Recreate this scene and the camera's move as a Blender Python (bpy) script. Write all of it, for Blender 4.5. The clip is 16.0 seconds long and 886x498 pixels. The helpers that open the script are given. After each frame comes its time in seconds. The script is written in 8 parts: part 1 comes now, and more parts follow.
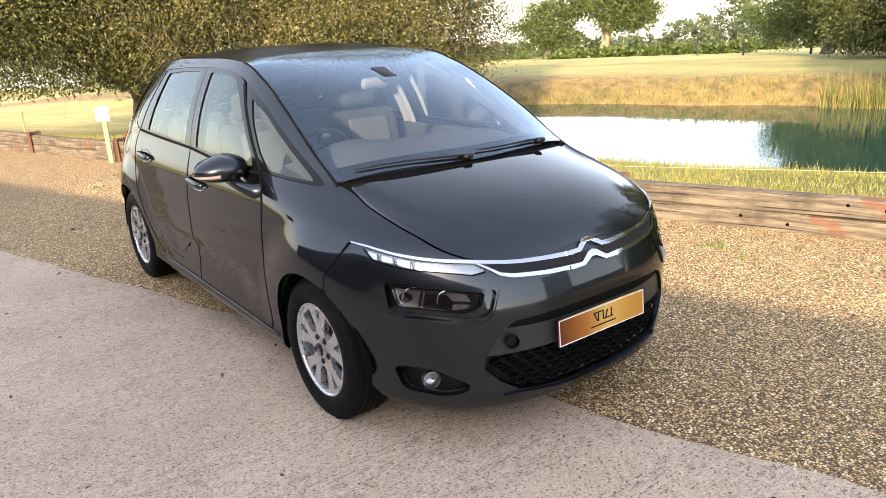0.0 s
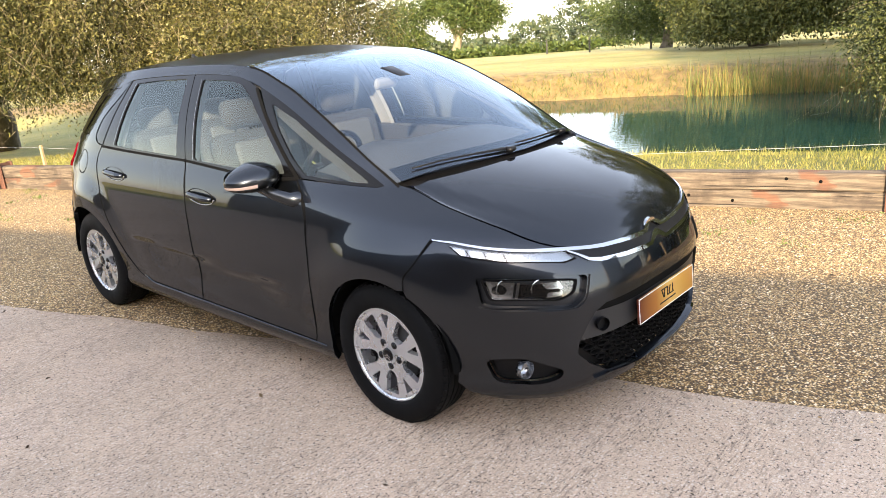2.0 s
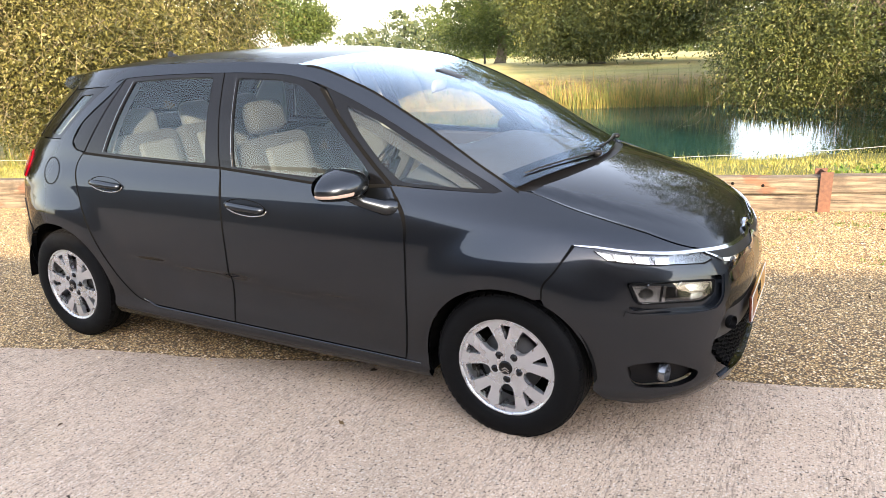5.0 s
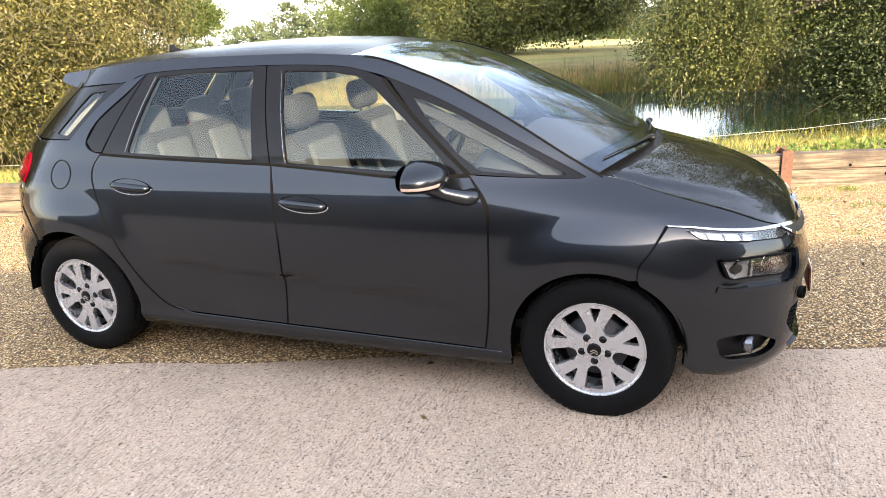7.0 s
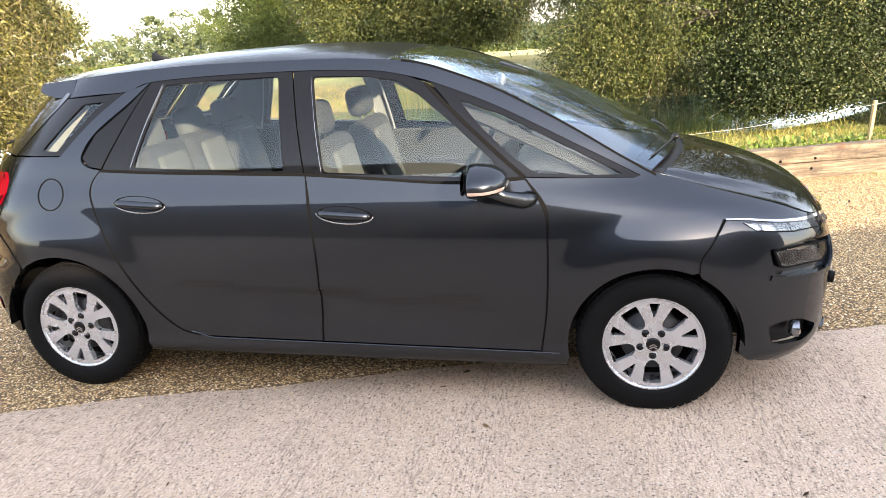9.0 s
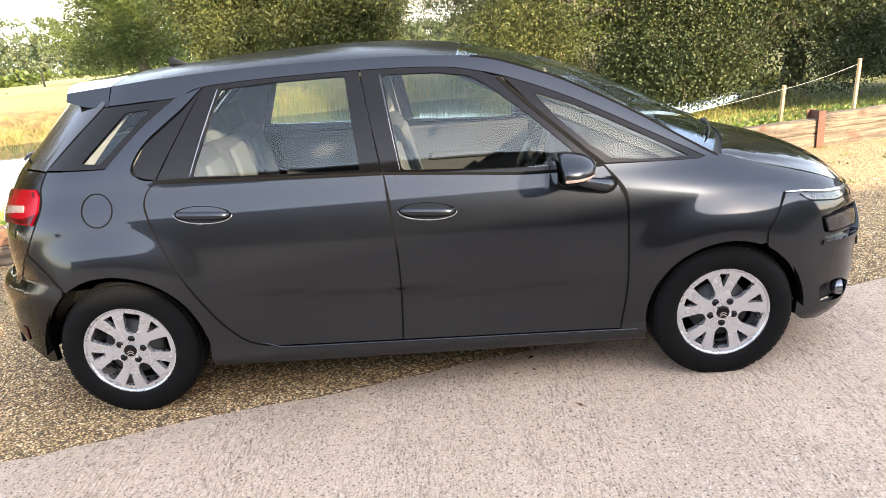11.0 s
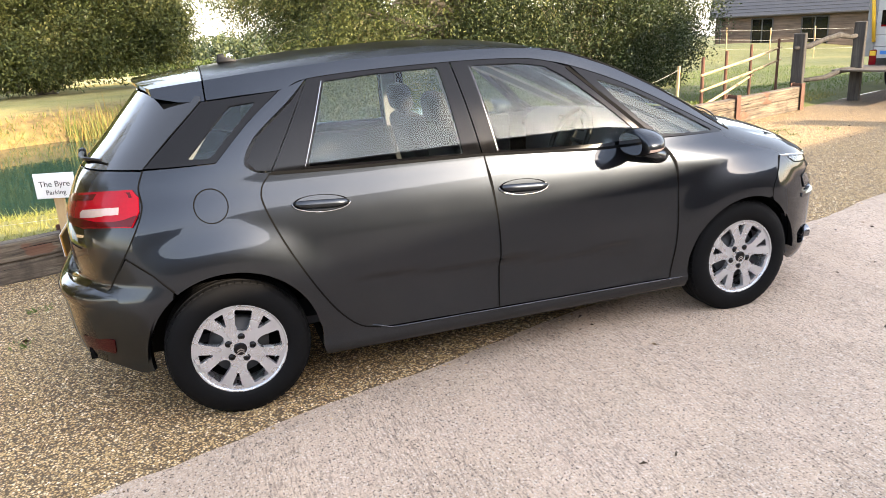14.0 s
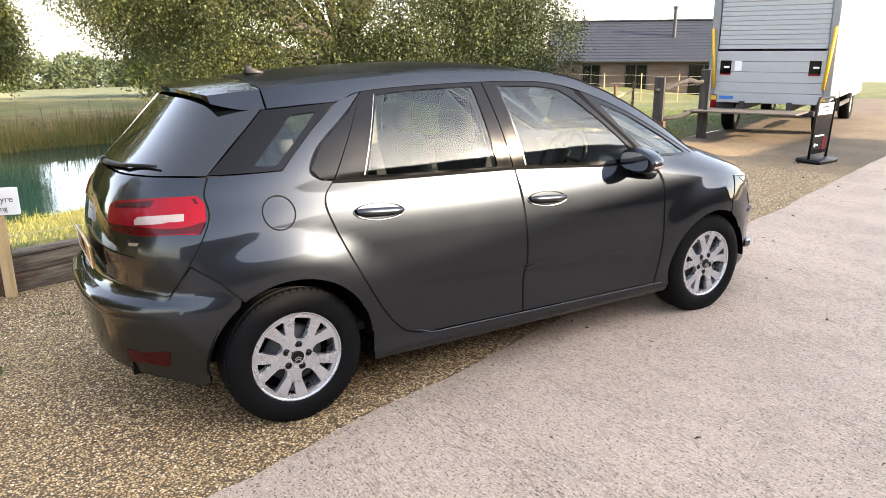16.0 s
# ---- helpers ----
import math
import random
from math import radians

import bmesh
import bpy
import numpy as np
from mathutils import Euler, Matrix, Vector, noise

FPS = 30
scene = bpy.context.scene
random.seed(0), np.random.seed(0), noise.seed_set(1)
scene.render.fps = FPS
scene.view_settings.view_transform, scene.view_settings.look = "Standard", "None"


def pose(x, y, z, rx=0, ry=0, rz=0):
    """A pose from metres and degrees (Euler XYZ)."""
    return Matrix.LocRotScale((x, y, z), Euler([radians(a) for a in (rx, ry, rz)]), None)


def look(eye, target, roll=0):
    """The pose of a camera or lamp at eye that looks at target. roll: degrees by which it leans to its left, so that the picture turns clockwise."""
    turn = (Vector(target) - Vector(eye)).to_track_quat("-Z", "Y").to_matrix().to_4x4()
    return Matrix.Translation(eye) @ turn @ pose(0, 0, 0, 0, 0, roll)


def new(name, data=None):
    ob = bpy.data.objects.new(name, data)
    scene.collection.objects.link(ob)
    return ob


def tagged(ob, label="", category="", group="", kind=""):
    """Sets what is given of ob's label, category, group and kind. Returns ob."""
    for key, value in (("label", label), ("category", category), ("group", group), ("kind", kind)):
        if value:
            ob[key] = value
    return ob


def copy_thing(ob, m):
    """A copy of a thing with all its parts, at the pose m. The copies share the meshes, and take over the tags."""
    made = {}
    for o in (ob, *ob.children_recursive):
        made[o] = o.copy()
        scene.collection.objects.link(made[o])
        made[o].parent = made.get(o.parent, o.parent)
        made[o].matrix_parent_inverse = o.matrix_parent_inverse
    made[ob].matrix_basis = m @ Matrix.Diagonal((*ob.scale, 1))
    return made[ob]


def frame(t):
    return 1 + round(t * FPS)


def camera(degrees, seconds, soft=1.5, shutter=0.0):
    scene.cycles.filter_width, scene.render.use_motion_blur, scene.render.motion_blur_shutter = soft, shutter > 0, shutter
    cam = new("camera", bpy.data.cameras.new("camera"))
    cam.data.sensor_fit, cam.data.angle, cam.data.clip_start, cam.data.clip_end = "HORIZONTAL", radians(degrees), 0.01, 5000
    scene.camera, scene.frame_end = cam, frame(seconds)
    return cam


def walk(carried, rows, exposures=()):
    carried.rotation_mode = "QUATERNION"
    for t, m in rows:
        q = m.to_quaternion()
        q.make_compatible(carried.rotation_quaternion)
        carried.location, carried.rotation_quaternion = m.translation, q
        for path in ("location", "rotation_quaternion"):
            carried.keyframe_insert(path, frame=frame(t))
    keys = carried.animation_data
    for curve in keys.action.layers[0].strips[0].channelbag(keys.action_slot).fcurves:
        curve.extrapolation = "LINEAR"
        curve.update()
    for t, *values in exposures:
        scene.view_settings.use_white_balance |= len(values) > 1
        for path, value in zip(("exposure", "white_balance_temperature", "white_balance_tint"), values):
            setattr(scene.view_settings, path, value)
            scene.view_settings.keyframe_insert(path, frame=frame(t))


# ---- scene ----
from mathutils import geometry

cam = camera(62.1, 16.0, soft=0.7)
METRES, EYE, TILT, LEAN, TURN = 7.276, 1.675, 0.0, 0.0, 53.76
ROWS = [
    (0.0, 0.0, 0.0, 0.0, -0.93, -16.86, 3.07),
    (0.5, -0.026, 0.002, -0.0001, -3.19, -17.23, 3.52),
    (1.0, -0.0523, -0.0031, -0.0018, -5.84, -17.54, 3.83),
    (1.5, -0.0835, -0.0016, 0.0015, -8.81, -17.51, 4.18),
    (2.0, -0.1174, 0.0122, 0.0021, -12.31, -17.23, 4.63),
    (2.5, -0.1438, 0.018, 0.0021, -15.75, -16.93, 4.88),
    (3.0, -0.1737, 0.0221, 0.0022, -19.09, -16.78, 4.87),
    (3.5, -0.2019, 0.0352, 0.004, -22.3, -16.77, 4.46),
    (4.0, -0.2324, 0.0527, 0.0042, -24.22, -16.83, 3.6),
    (4.5, -0.2513, 0.0687, 0.0043, -24.66, -16.93, 2.87),
    (7.0, -0.3602, 0.1353, 0.0079, -33.77, -18.12, 2.94),
    (7.5, -0.3895, 0.1531, 0.008, -36.05, -17.93, 2.82),
    (8.0, -0.4108, 0.1681, 0.0085, -38.49, -17.74, 2.55),
    (8.5, -0.4206, 0.1866, 0.0064, -40.92, -17.6, 2.61),
    (11.0, -0.529, 0.2949, 0.0108, -54.12, -18.08, 3.9),
    (11.5, -0.5514, 0.3261, 0.0094, -57.41, -18.05, 3.57),
    (12.0, -0.5806, 0.3476, 0.0087, -60.51, -18.16, 3.48),
    (12.5, -0.6036, 0.3788, 0.0098, -63.58, -18.25, 3.54),
    (13.0, -0.6255, 0.41, 0.0103, -66.61, -18.06, 3.45),
    (13.5, -0.6495, 0.431, 0.0086, -69.47, -17.79, 3.2),
    (14.0, -0.6692, 0.463, 0.0081, -72.57, -17.61, 3.34),
    (14.5, -0.6858, 0.5024, 0.0065, -75.97, -17.45, 3.24),
    (15.0, -0.7057, 0.5307, 0.0043, -79.03, -17.07, 2.12),
    (15.5, -0.7197, 0.5578, 0.0056, -82.02, -16.33, 0.88),
    (16.0, -0.7264, 0.5951, 0.0035, -85.21, -15.44, 0.41),
]
walk(cam, [(t, pose(2.776, -2.191, EYE, TILT, LEAN, TURN) @ pose(METRES * x, METRES * y, METRES * z, 90 + pitch, roll, yaw)) for t, x, y, z, yaw, pitch, roll in ROWS],
     exposures=[(0.0, 1.68, 7100, 15), (3.0, 1.96, 7100, 15), (4.5, 2.08, 7100, 15), (7.0, 2.18, 7100, 15), (12.0, 2.26, 7100, 15), (14.0, 2.14, 7100, 15), (16.0, 2.02, 7100, 15)])

# ---------- world, sun ----------
SUN_DIR = Vector((0.60, -0.80, 0.390)).normalized()
world = bpy.data.worlds.new("sky")
scene.world = world
world.use_nodes = True
wn = world.node_tree.nodes
sky = wn.new("ShaderNodeTexSky")
sky.sky_type = "NISHITA"
sky.sun_disc = False
sky.sun_elevation = math.asin(SUN_DIR.z)
sky.sun_rotation = math.atan2(SUN_DIR.x, SUN_DIR.y)
sky.air_density, sky.dust_density, sky.ozone_density = 1.0, 0.9, 1.5
wn["Background"].inputs["Strength"].default_value = 0.15
haze = wn.new("ShaderNodeMix")
haze.data_type, haze.blend_type = "RGBA", "ADD"
haze.inputs[0].default_value = 1.0
haze.inputs[7].default_value = (0.64, 0.75, 0.92, 1)
pale = wn.new("ShaderNodeHueSaturation")
pale.inputs["Saturation"].default_value = 0.68
pale.inputs["Value"].default_value = 1.3
world.node_tree.links.new(sky.outputs["Color"], pale.inputs["Color"])
world.node_tree.links.new(pale.outputs["Color"], haze.inputs[6])
world.node_tree.links.new(haze.outputs[2], wn["Background"].inputs["Color"])
sun = new("sun", bpy.data.lights.new("sun", "SUN"))
sun.data.energy, sun.data.angle, sun.data.color = 4.3, radians(0.6), (1.0, 0.87, 0.66)
sun.matrix_world = look(SUN_DIR * 60, (0, 0, 0))


# ---------- materials ----------
class Nodes:
    """A short hand for node materials."""

    def __init__(self, name):
        self.mat = bpy.data.materials.new(name)
        self.mat.use_nodes = True
        self.tree = self.mat.node_tree
        self.bsdf = self.tree.nodes["Principled BSDF"]
        self.out = self.tree.nodes["Material Output"]
        self.pos = None

    def node(self, kind, **values):
        n = self.tree.nodes.new(kind)
        for k, v in values.items():
            n.inputs[k.replace("_", " ")].default_value = v
        return n

    def link(self, a, b):
        self.tree.links.new(a, b)

    def where(self):
        if self.pos is None:
            self.pos = self.tree.nodes.new("ShaderNodeNewGeometry").outputs["Position"]
        return self.pos

    def objwhere(self):
        return self.tree.nodes.new("ShaderNodeTexCoord").outputs["Object"]

    def noise(self, scale, detail=4, rough=0.6, stretch=None, vec=None):
        n = self.node("ShaderNodeTexNoise", Scale=scale, Detail=detail, Roughness=rough)
        v = vec or self.where()
        if stretch:
            m = self.node("ShaderNodeMapping")
            m.inputs["Scale"].default_value = stretch[:3]
            if len(stretch) > 3:
                m.inputs["Rotation"].default_value = (0, 0, stretch[3])
            self.link(v, m.inputs["Vector"])
            v = m.outputs["Vector"]
        self.link(v, n.inputs["Vector"])
        return n.outputs["Fac"]

    def voronoi(self, scale, out="Distance", feature="F1", vec=None):
        n = self.node("ShaderNodeTexVoronoi", Scale=scale)
        n.feature = feature
        self.link(vec or self.where(), n.inputs["Vector"])
        return n.outputs[out]

    def ramp(self, fac, *stops):
        n = self.tree.nodes.new("ShaderNodeValToRGB")
        el = n.color_ramp.elements
        while len(el) < len(stops):
            el.new(0.5)
        for e, (p, c) in zip(el, stops):
            e.position = p
            e.color = (*c, 1) if len(c) == 3 else c
        self.link(fac, n.inputs["Fac"])
        return n.outputs["Color"]

    def grey(self, fac, a, b, lo=0.0, hi=1.0):
        n = self.tree.nodes.new("ShaderNodeMapRange")
        for k, v in (("From Min", a), ("From Max", b), ("To Min", lo), ("To Max", hi)):
            n.inputs[k].default_value = v
        self.link(fac, n.inputs["Value"])
        return n.outputs["Result"]

    def mix(self, fac, a, b, blend="MIX"):
        n = self.tree.nodes.new("ShaderNodeMix")
        n.data_type, n.blend_type = "RGBA", blend
        for key, v in ((0, fac), (6, a), (7, b)):
            if isinstance(v, (int, float)):
                n.inputs[key].default_value = v
            elif isinstance(v, tuple):
                n.inputs[key].default_value = (*v, 1)
            else:
                self.link(v, n.inputs[key])
        return n.outputs[2]

    def bump(self, height, strength, dist, chain=None):
        n = self.node("ShaderNodeBump", Strength=strength, Distance=dist)
        self.link(height, n.inputs["Height"])
        if chain:
            self.link(chain, n.inputs["Normal"])
        return n.outputs["Normal"]

    def put(self, color=None, rough=None, normal=None, **more):
        for key, v in (("Base Color", color), ("Roughness", rough), ("Normal", normal)):
            if v is None:
                continue
            if isinstance(v, tuple):
                self.bsdf.inputs[key].default_value = (*v, 1)
            elif isinstance(v, (int, float)):
                self.bsdf.inputs[key].default_value = v
            else:
                self.link(v, self.bsdf.inputs[key])
        for k, v in more.items():
            self.bsdf.inputs[k.replace("_", " ")].default_value = v
        return self.mat


def plain(name, color, rough=0.5, grain=60, amount=0.12, bump=0.1, **more):
    """A surface of one colour with fine grain and faint blotches."""
    n = Nodes(name)
    f = n.noise(grain, 3, vec=n.objwhere())
    g = n.noise(grain / 12, 2, vec=n.objwhere())
    m = n.mix(0.5, f, g)
    lo = tuple(c * (1 - amount) for c in color)
    hi = tuple(min(1, c * (1 + amount)) for c in color)
    col = n.ramp(m, (0.3, lo), (0.7, hi))
    return n.put(col, n.grey(g, 0.3, 0.7, max(0.0, rough - 0.06), min(1, rough + 0.06)), n.bump(f, bump, 0.002) if bump else None, **more)


def make_paint(name, coat, coat_rough):
    n = Nodes(name)
    fl = n.voronoi(1500, "Color", vec=n.objwhere())
    sep = n.tree.nodes.new("ShaderNodeSeparateColor")
    n.link(fl, sep.inputs[0])
    dust = n.noise(3.5, 5, vec=n.objwhere())
    col = n.ramp(sep.outputs[0], (0.0, (0.0185, 0.022, 0.028)), (1.0, (0.0285, 0.0335, 0.041)))
    col = n.mix(n.grey(dust, 0.5, 0.8, 0.0, 0.05), col, (0.08, 0.078, 0.072))
    n.put(col, n.grey(dust, 0.3, 0.7, 0.31, 0.34), None, Metallic=0.95, Specular_Tint=(0.12, 0.125, 0.14, 1), Specular_IOR_Level=0.2, Coat_Weight=coat, Coat_IOR=1.45, Coat_Roughness=coat_rough)
    return n.mat


def make_glass(name, tint, extra=0.0, sheen=(1, 1, 1)):
    n = Nodes(name)
    tr = n.node("ShaderNodeBsdfTransparent", Color=(*tint, 1))
    gl = n.node("ShaderNodeBsdfGlossy", Color=(*sheen, 1), Roughness=0.01)
    fr = n.node("ShaderNodeFresnel", IOR=1.52)
    film = n.noise(6, 3, vec=n.objwhere())
    add = n.tree.nodes.new("ShaderNodeMath")
    add.operation = "ADD"
    add.use_clamp = True
    n.link(fr.outputs[0], add.inputs[0])
    n.link(n.grey(film, 0.3, 0.8, extra, extra + 0.015), add.inputs[1])
    mx = n.tree.nodes.new("ShaderNodeMixShader")
    n.link(add.outputs[0], mx.inputs[0])
    n.link(tr.outputs[0], mx.inputs[1])
    n.link(gl.outputs[0], mx.inputs[2])
    n.link(mx.outputs[0], n.out.inputs["Surface"])
    return n.mat


def make_gravel():
    n = Nodes("gravel")
    big = n.noise(0.55, 4)
    cell = n.voronoi(92, "Color")
    sep = n.tree.nodes.new("ShaderNodeSeparateColor")
    n.link(cell, sep.inputs[0])
    dist = n.voronoi(92)
    c1 = n.ramp(sep.outputs[0], (0.0, (0.10, 0.055, 0.024)), (0.35, (0.36, 0.215, 0.088)), (0.7, (0.60, 0.395, 0.17)), (1.0, (0.88, 0.70, 0.44)))
    c2 = n.mix(n.grey(big, 0.42, 0.62), c1, (0.54, 0.365, 0.16))
    c2 = n.mix(0.5, c1, c2)
    # browner dirt towards the truck, with the shade there darkened into the colour
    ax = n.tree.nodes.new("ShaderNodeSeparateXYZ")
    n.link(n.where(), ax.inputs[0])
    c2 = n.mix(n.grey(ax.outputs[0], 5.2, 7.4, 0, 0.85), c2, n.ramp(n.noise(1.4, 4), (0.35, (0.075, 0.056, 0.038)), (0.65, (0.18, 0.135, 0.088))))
    col = n.mix(n.grey(dist, 0.34, 0.6, 0.0, 0.85), c2, (0.04, 0.025, 0.014))
    nb = n.bump(dist, -0.9, 0.012)
    return n.put(col, 0.9, n.bump(n.noise(18, 3), 0.4, 0.02, nb))


def make_concrete():
    n = Nodes("brushed_concrete")
    rot = -radians(17.3)
    ridge = n.noise(1.0, 3, 0.6, stretch=(108, 19, 20, 0.09))
    wash = n.noise(1.0, 3, 0.55, stretch=(3.2, 0.5, 1, rot))
    stain = n.noise(0.8, 5, 0.65)
    tint = n.noise(1.7, 3, 0.6)
    pit = n.noise(1.0, 2, 0.45, stretch=(95, 78, 60, rot))
    grain = n.noise(240, 3)
    fine = n.noise(90, 3, 0.7)
    base = n.ramp(stain, (0.32, (0.38, 0.27, 0.18)), (0.5, (0.60, 0.425, 0.285)), (0.66, (0.71, 0.515, 0.355)))
    base = n.mix(n.grey(tint, 0.45, 0.7, 0.0, 0.35), base, (0.58, 0.42, 0.335))
    base = n.mix(n.grey(fine, 0.38, 0.62, 0.0, 0.55), n.mix(0.6, base, (0.28, 0.21, 0.165)), base)
    base = n.mix(n.grey(grain, 0.4, 0.65, 0.0, 0.5), base, (0.76, 0.58, 0.43))
    sand = n.tree.nodes.new("ShaderNodeSeparateColor")
    n.link(n.voronoi(150, "Color"), sand.inputs[0])
    base = n.mix(n.grey(sand.outputs[0], 0.0, 0.3, 0.45, 0.0), base, (0.13, 0.10, 0.08))
    base = n.mix(n.grey(sand.outputs[1], 0.75, 1.0, 0.0, 0.5), base, (0.76, 0.68, 0.57))
    rid = n.tree.nodes.new("ShaderNodeMath")
    rid.operation = "MULTIPLY"
    n.link(n.grey(ridge, 0.49, 0.38), rid.inputs[0])
    n.link(n.grey(wash, 0.40, 0.58, 0.08, 0.6), rid.inputs[1])
    base = n.mix(rid.outputs[0], base, (0.17, 0.12, 0.09))
    base = n.mix(n.grey(pit, 0.39, 0.33, 0.0, 0.9), base, (0.065, 0.047, 0.036))
    nb = n.bump(ridge, 0.9, 0.007)
    nb = n.bump(grain, 0.35, 0.003, nb)
    return n.put(base, 0.88, n.bump(n.grey(pit, 0.29, 0.36), 0.5, 0.004, nb))


def make_field():
    n = Nodes("dry_grass_field")
    big = n.noise(0.022, 5, 0.6, stretch=(1, 2.2, 1, -0.4))
    mid = n.noise(0.35, 5, 0.65)
    tuft = n.noise(2.6, 4, 0.65)
    fine = n.noise(28, 3, 0.7)
    c = n.ramp(mid, (0.3, (0.11, 0.13, 0.03)), (0.5, (0.25, 0.235, 0.06)), (0.7, (0.42, 0.33, 0.10)))
    c = n.mix(n.grey(big, 0.46, 0.58), c, n.ramp(mid, (0.3, (0.33, 0.25, 0.085)), (0.7, (0.54, 0.42, 0.15))))
    c = n.mix(n.grey(tuft, 0.42, 0.3, 0, 0.6), c, (0.10, 0.095, 0.03))
    d = n.ramp(fine, (0.3, (0.10, 0.11, 0.02)), (0.7, (0.40, 0.33, 0.12)))
    c = n.mix(0.3, c, d)
    ax = n.tree.nodes.new("ShaderNodeSeparateXYZ")
    n.link(n.where(), ax.inputs[0])
    lawn = n.ramp(mid, (0.3, (0.035, 0.05, 0.012)), (0.6, (0.08, 0.092, 0.024)), (0.75, (0.16, 0.125, 0.045)))
    c = n.mix(n.grey(ax.outputs[0], -7.0, 0.0, 0, 0.85), c, lawn)
    across = n.tree.nodes.new("ShaderNodeVectorMath")
    across.operation = "DOT_PRODUCT"
    across.inputs[1].default_value = (-0.2974, 0.9548, 0)
    n.link(n.where(), across.inputs[0])
    b = across.outputs["Value"]
    bare = n.tree.nodes.new("ShaderNodeMath")
    bare.operation = "MULTIPLY"
    n.link(n.grey(b, 14.5, 15.5), bare.inputs[0])
    n.link(n.grey(b, 17.2, 19.2, 0.85, 0.0), bare.inputs[1])
    here = n.tree.nodes.new("ShaderNodeMath")
    here.operation = "MULTIPLY"
    n.link(bare.outputs[0], here.inputs[0])
    n.link(n.grey(ax.outputs[0], 6.0, 2.0), here.inputs[1])
    c = n.mix(here.outputs[0], c, n.ramp(tuft, (0.35, (0.10, 0.062, 0.026)), (0.6, (0.27, 0.165, 0.062)), (0.75, (0.2, 0.19, 0.05))))
    return n.put(c, 0.95, n.bump(tuft, 0.5, 0.08, n.bump(fine, 0.6, 0.05)))


def make_water():
    n = Nodes("pond_water")
    w = n.noise(3.0, 3, 0.5, stretch=(1.0, 2.6, 1.0, -0.3))
    w2 = n.noise(0.6, 2, 0.5)
    nb = n.bump(w, 0.05, 0.02)
    return n.put((0.012, 0.04, 0.032), 0.03, n.bump(w2, 0.05, 0.05, nb), IOR=1.333, Specular_IOR_Level=0.4)


def make_leaf(name, *stops, trans=0.2):
    n = Nodes(name)
    r = n.tree.nodes.new("ShaderNodeNewGeometry").outputs["Random Per Island"]
    blotch = n.noise(0.7, 2)
    f = n.tree.nodes.new("ShaderNodeMath")
    f.operation = "ADD"
    n.link(n.grey(r, 0, 1, 0, 0.7), f.inputs[0])
    n.link(n.grey(blotch, 0.3, 0.7, 0, 0.3), f.inputs[1])
    col = n.ramp(f.outputs[0], *stops)
    n.put(col, 0.5, None, Specular_IOR_Level=0.3)
    tl = n.node("ShaderNodeBsdfTranslucent")
    n.link(col, tl.inputs["Color"])
    mx = n.node("ShaderNodeMixShader", Fac=trans)
    n.link(n.bsdf.outputs[0], mx.inputs[1])
    n.link(tl.outputs[0], mx.inputs[2])
    n.link(mx.outputs[0], n.out.inputs["Surface"])
    return n.mat


def make_wood(name, dark, mid, light, along=(2, 40, 40), rust=None):
    n = Nodes(name)
    o = n.objwhere()
    rnd = n.tree.nodes.new("ShaderNodeObjectInfo").outputs["Random"]
    ad = n.tree.nodes.new("ShaderNodeVectorMath")
    n.link(o, ad.inputs[0])
    cmb = n.tree.nodes.new("ShaderNodeCombineXYZ")
    n.link(n.grey(rnd, 0, 1, 0, 40), cmb.inputs[0])
    n.link(cmb.outputs[0], ad.inputs[1])
    v = ad.outputs[0]
    g = n.noise(1.0, 5, 0.65, stretch=along, vec=v)
    s = n.noise(2.2, 4, 0.6, vec=v)
    col = n.ramp(g, (0.28, dark), (0.5, mid), (0.72, light))
    if rust:
        col = n.mix(n.grey(s, 0.52, 0.68, 0, 0.8), col, rust)
    col = n.mix(n.grey(s, 0.48, 0.3, 0, 0.5), col, dark)
    col = n.mix(n.grey(rnd, 0, 1, 0, 0.3), col, dark)
    return n.put(col, 0.85, n.bump(g, 0.6, 0.01))


def make_sleeper():
    n = Nodes("weathered_sleeper_timber")
    o = n.objwhere()
    rnd = n.tree.nodes.new("ShaderNodeObjectInfo").outputs["Random"]
    ad = n.tree.nodes.new("ShaderNodeVectorMath")
    n.link(o, ad.inputs[0])
    cmb = n.tree.nodes.new("ShaderNodeCombineXYZ")
    n.link(n.grey(rnd, 0, 1, 0, 60), cmb.inputs[0])
    n.link(cmb.outputs[0], ad.inputs[1])
    v = ad.outputs[0]
    g = n.noise(1.0, 6, 0.7, stretch=(2.2, 34, 34), vec=v)
    crack = n.noise(1.0, 4, 0.6, stretch=(1.1, 46, 46), vec=v)
    dirt = n.noise(3.0, 5, 0.65, vec=v)
    patch = n.noise(1.3, 3, 0.5, stretch=(1.6, 0.8, 3.0), vec=v)
    col = n.ramp(g, (0.3, (0.03, 0.023, 0.017)), (0.45, (0.095, 0.072, 0.05)), (0.58, (0.17, 0.132, 0.09)), (0.72, (0.26, 0.205, 0.145)))
    col = n.mix(n.grey(patch, 0.60, 0.63, 0, 0.6), col, (0.15, 0.050, 0.022))
    col = n.mix(n.grey(dirt, 0.5, 0.36, 0, 0.75), col, (0.05, 0.036, 0.026))
    col = n.mix(n.grey(crack, 0.37, 0.33), col, (0.012, 0.009, 0.007))
    nb = n.bump(n.grey(crack, 0.33, 0.39), 0.8, 0.012)
    return n.put(col, 0.88, n.bump(g, 0.6, 0.008, nb))


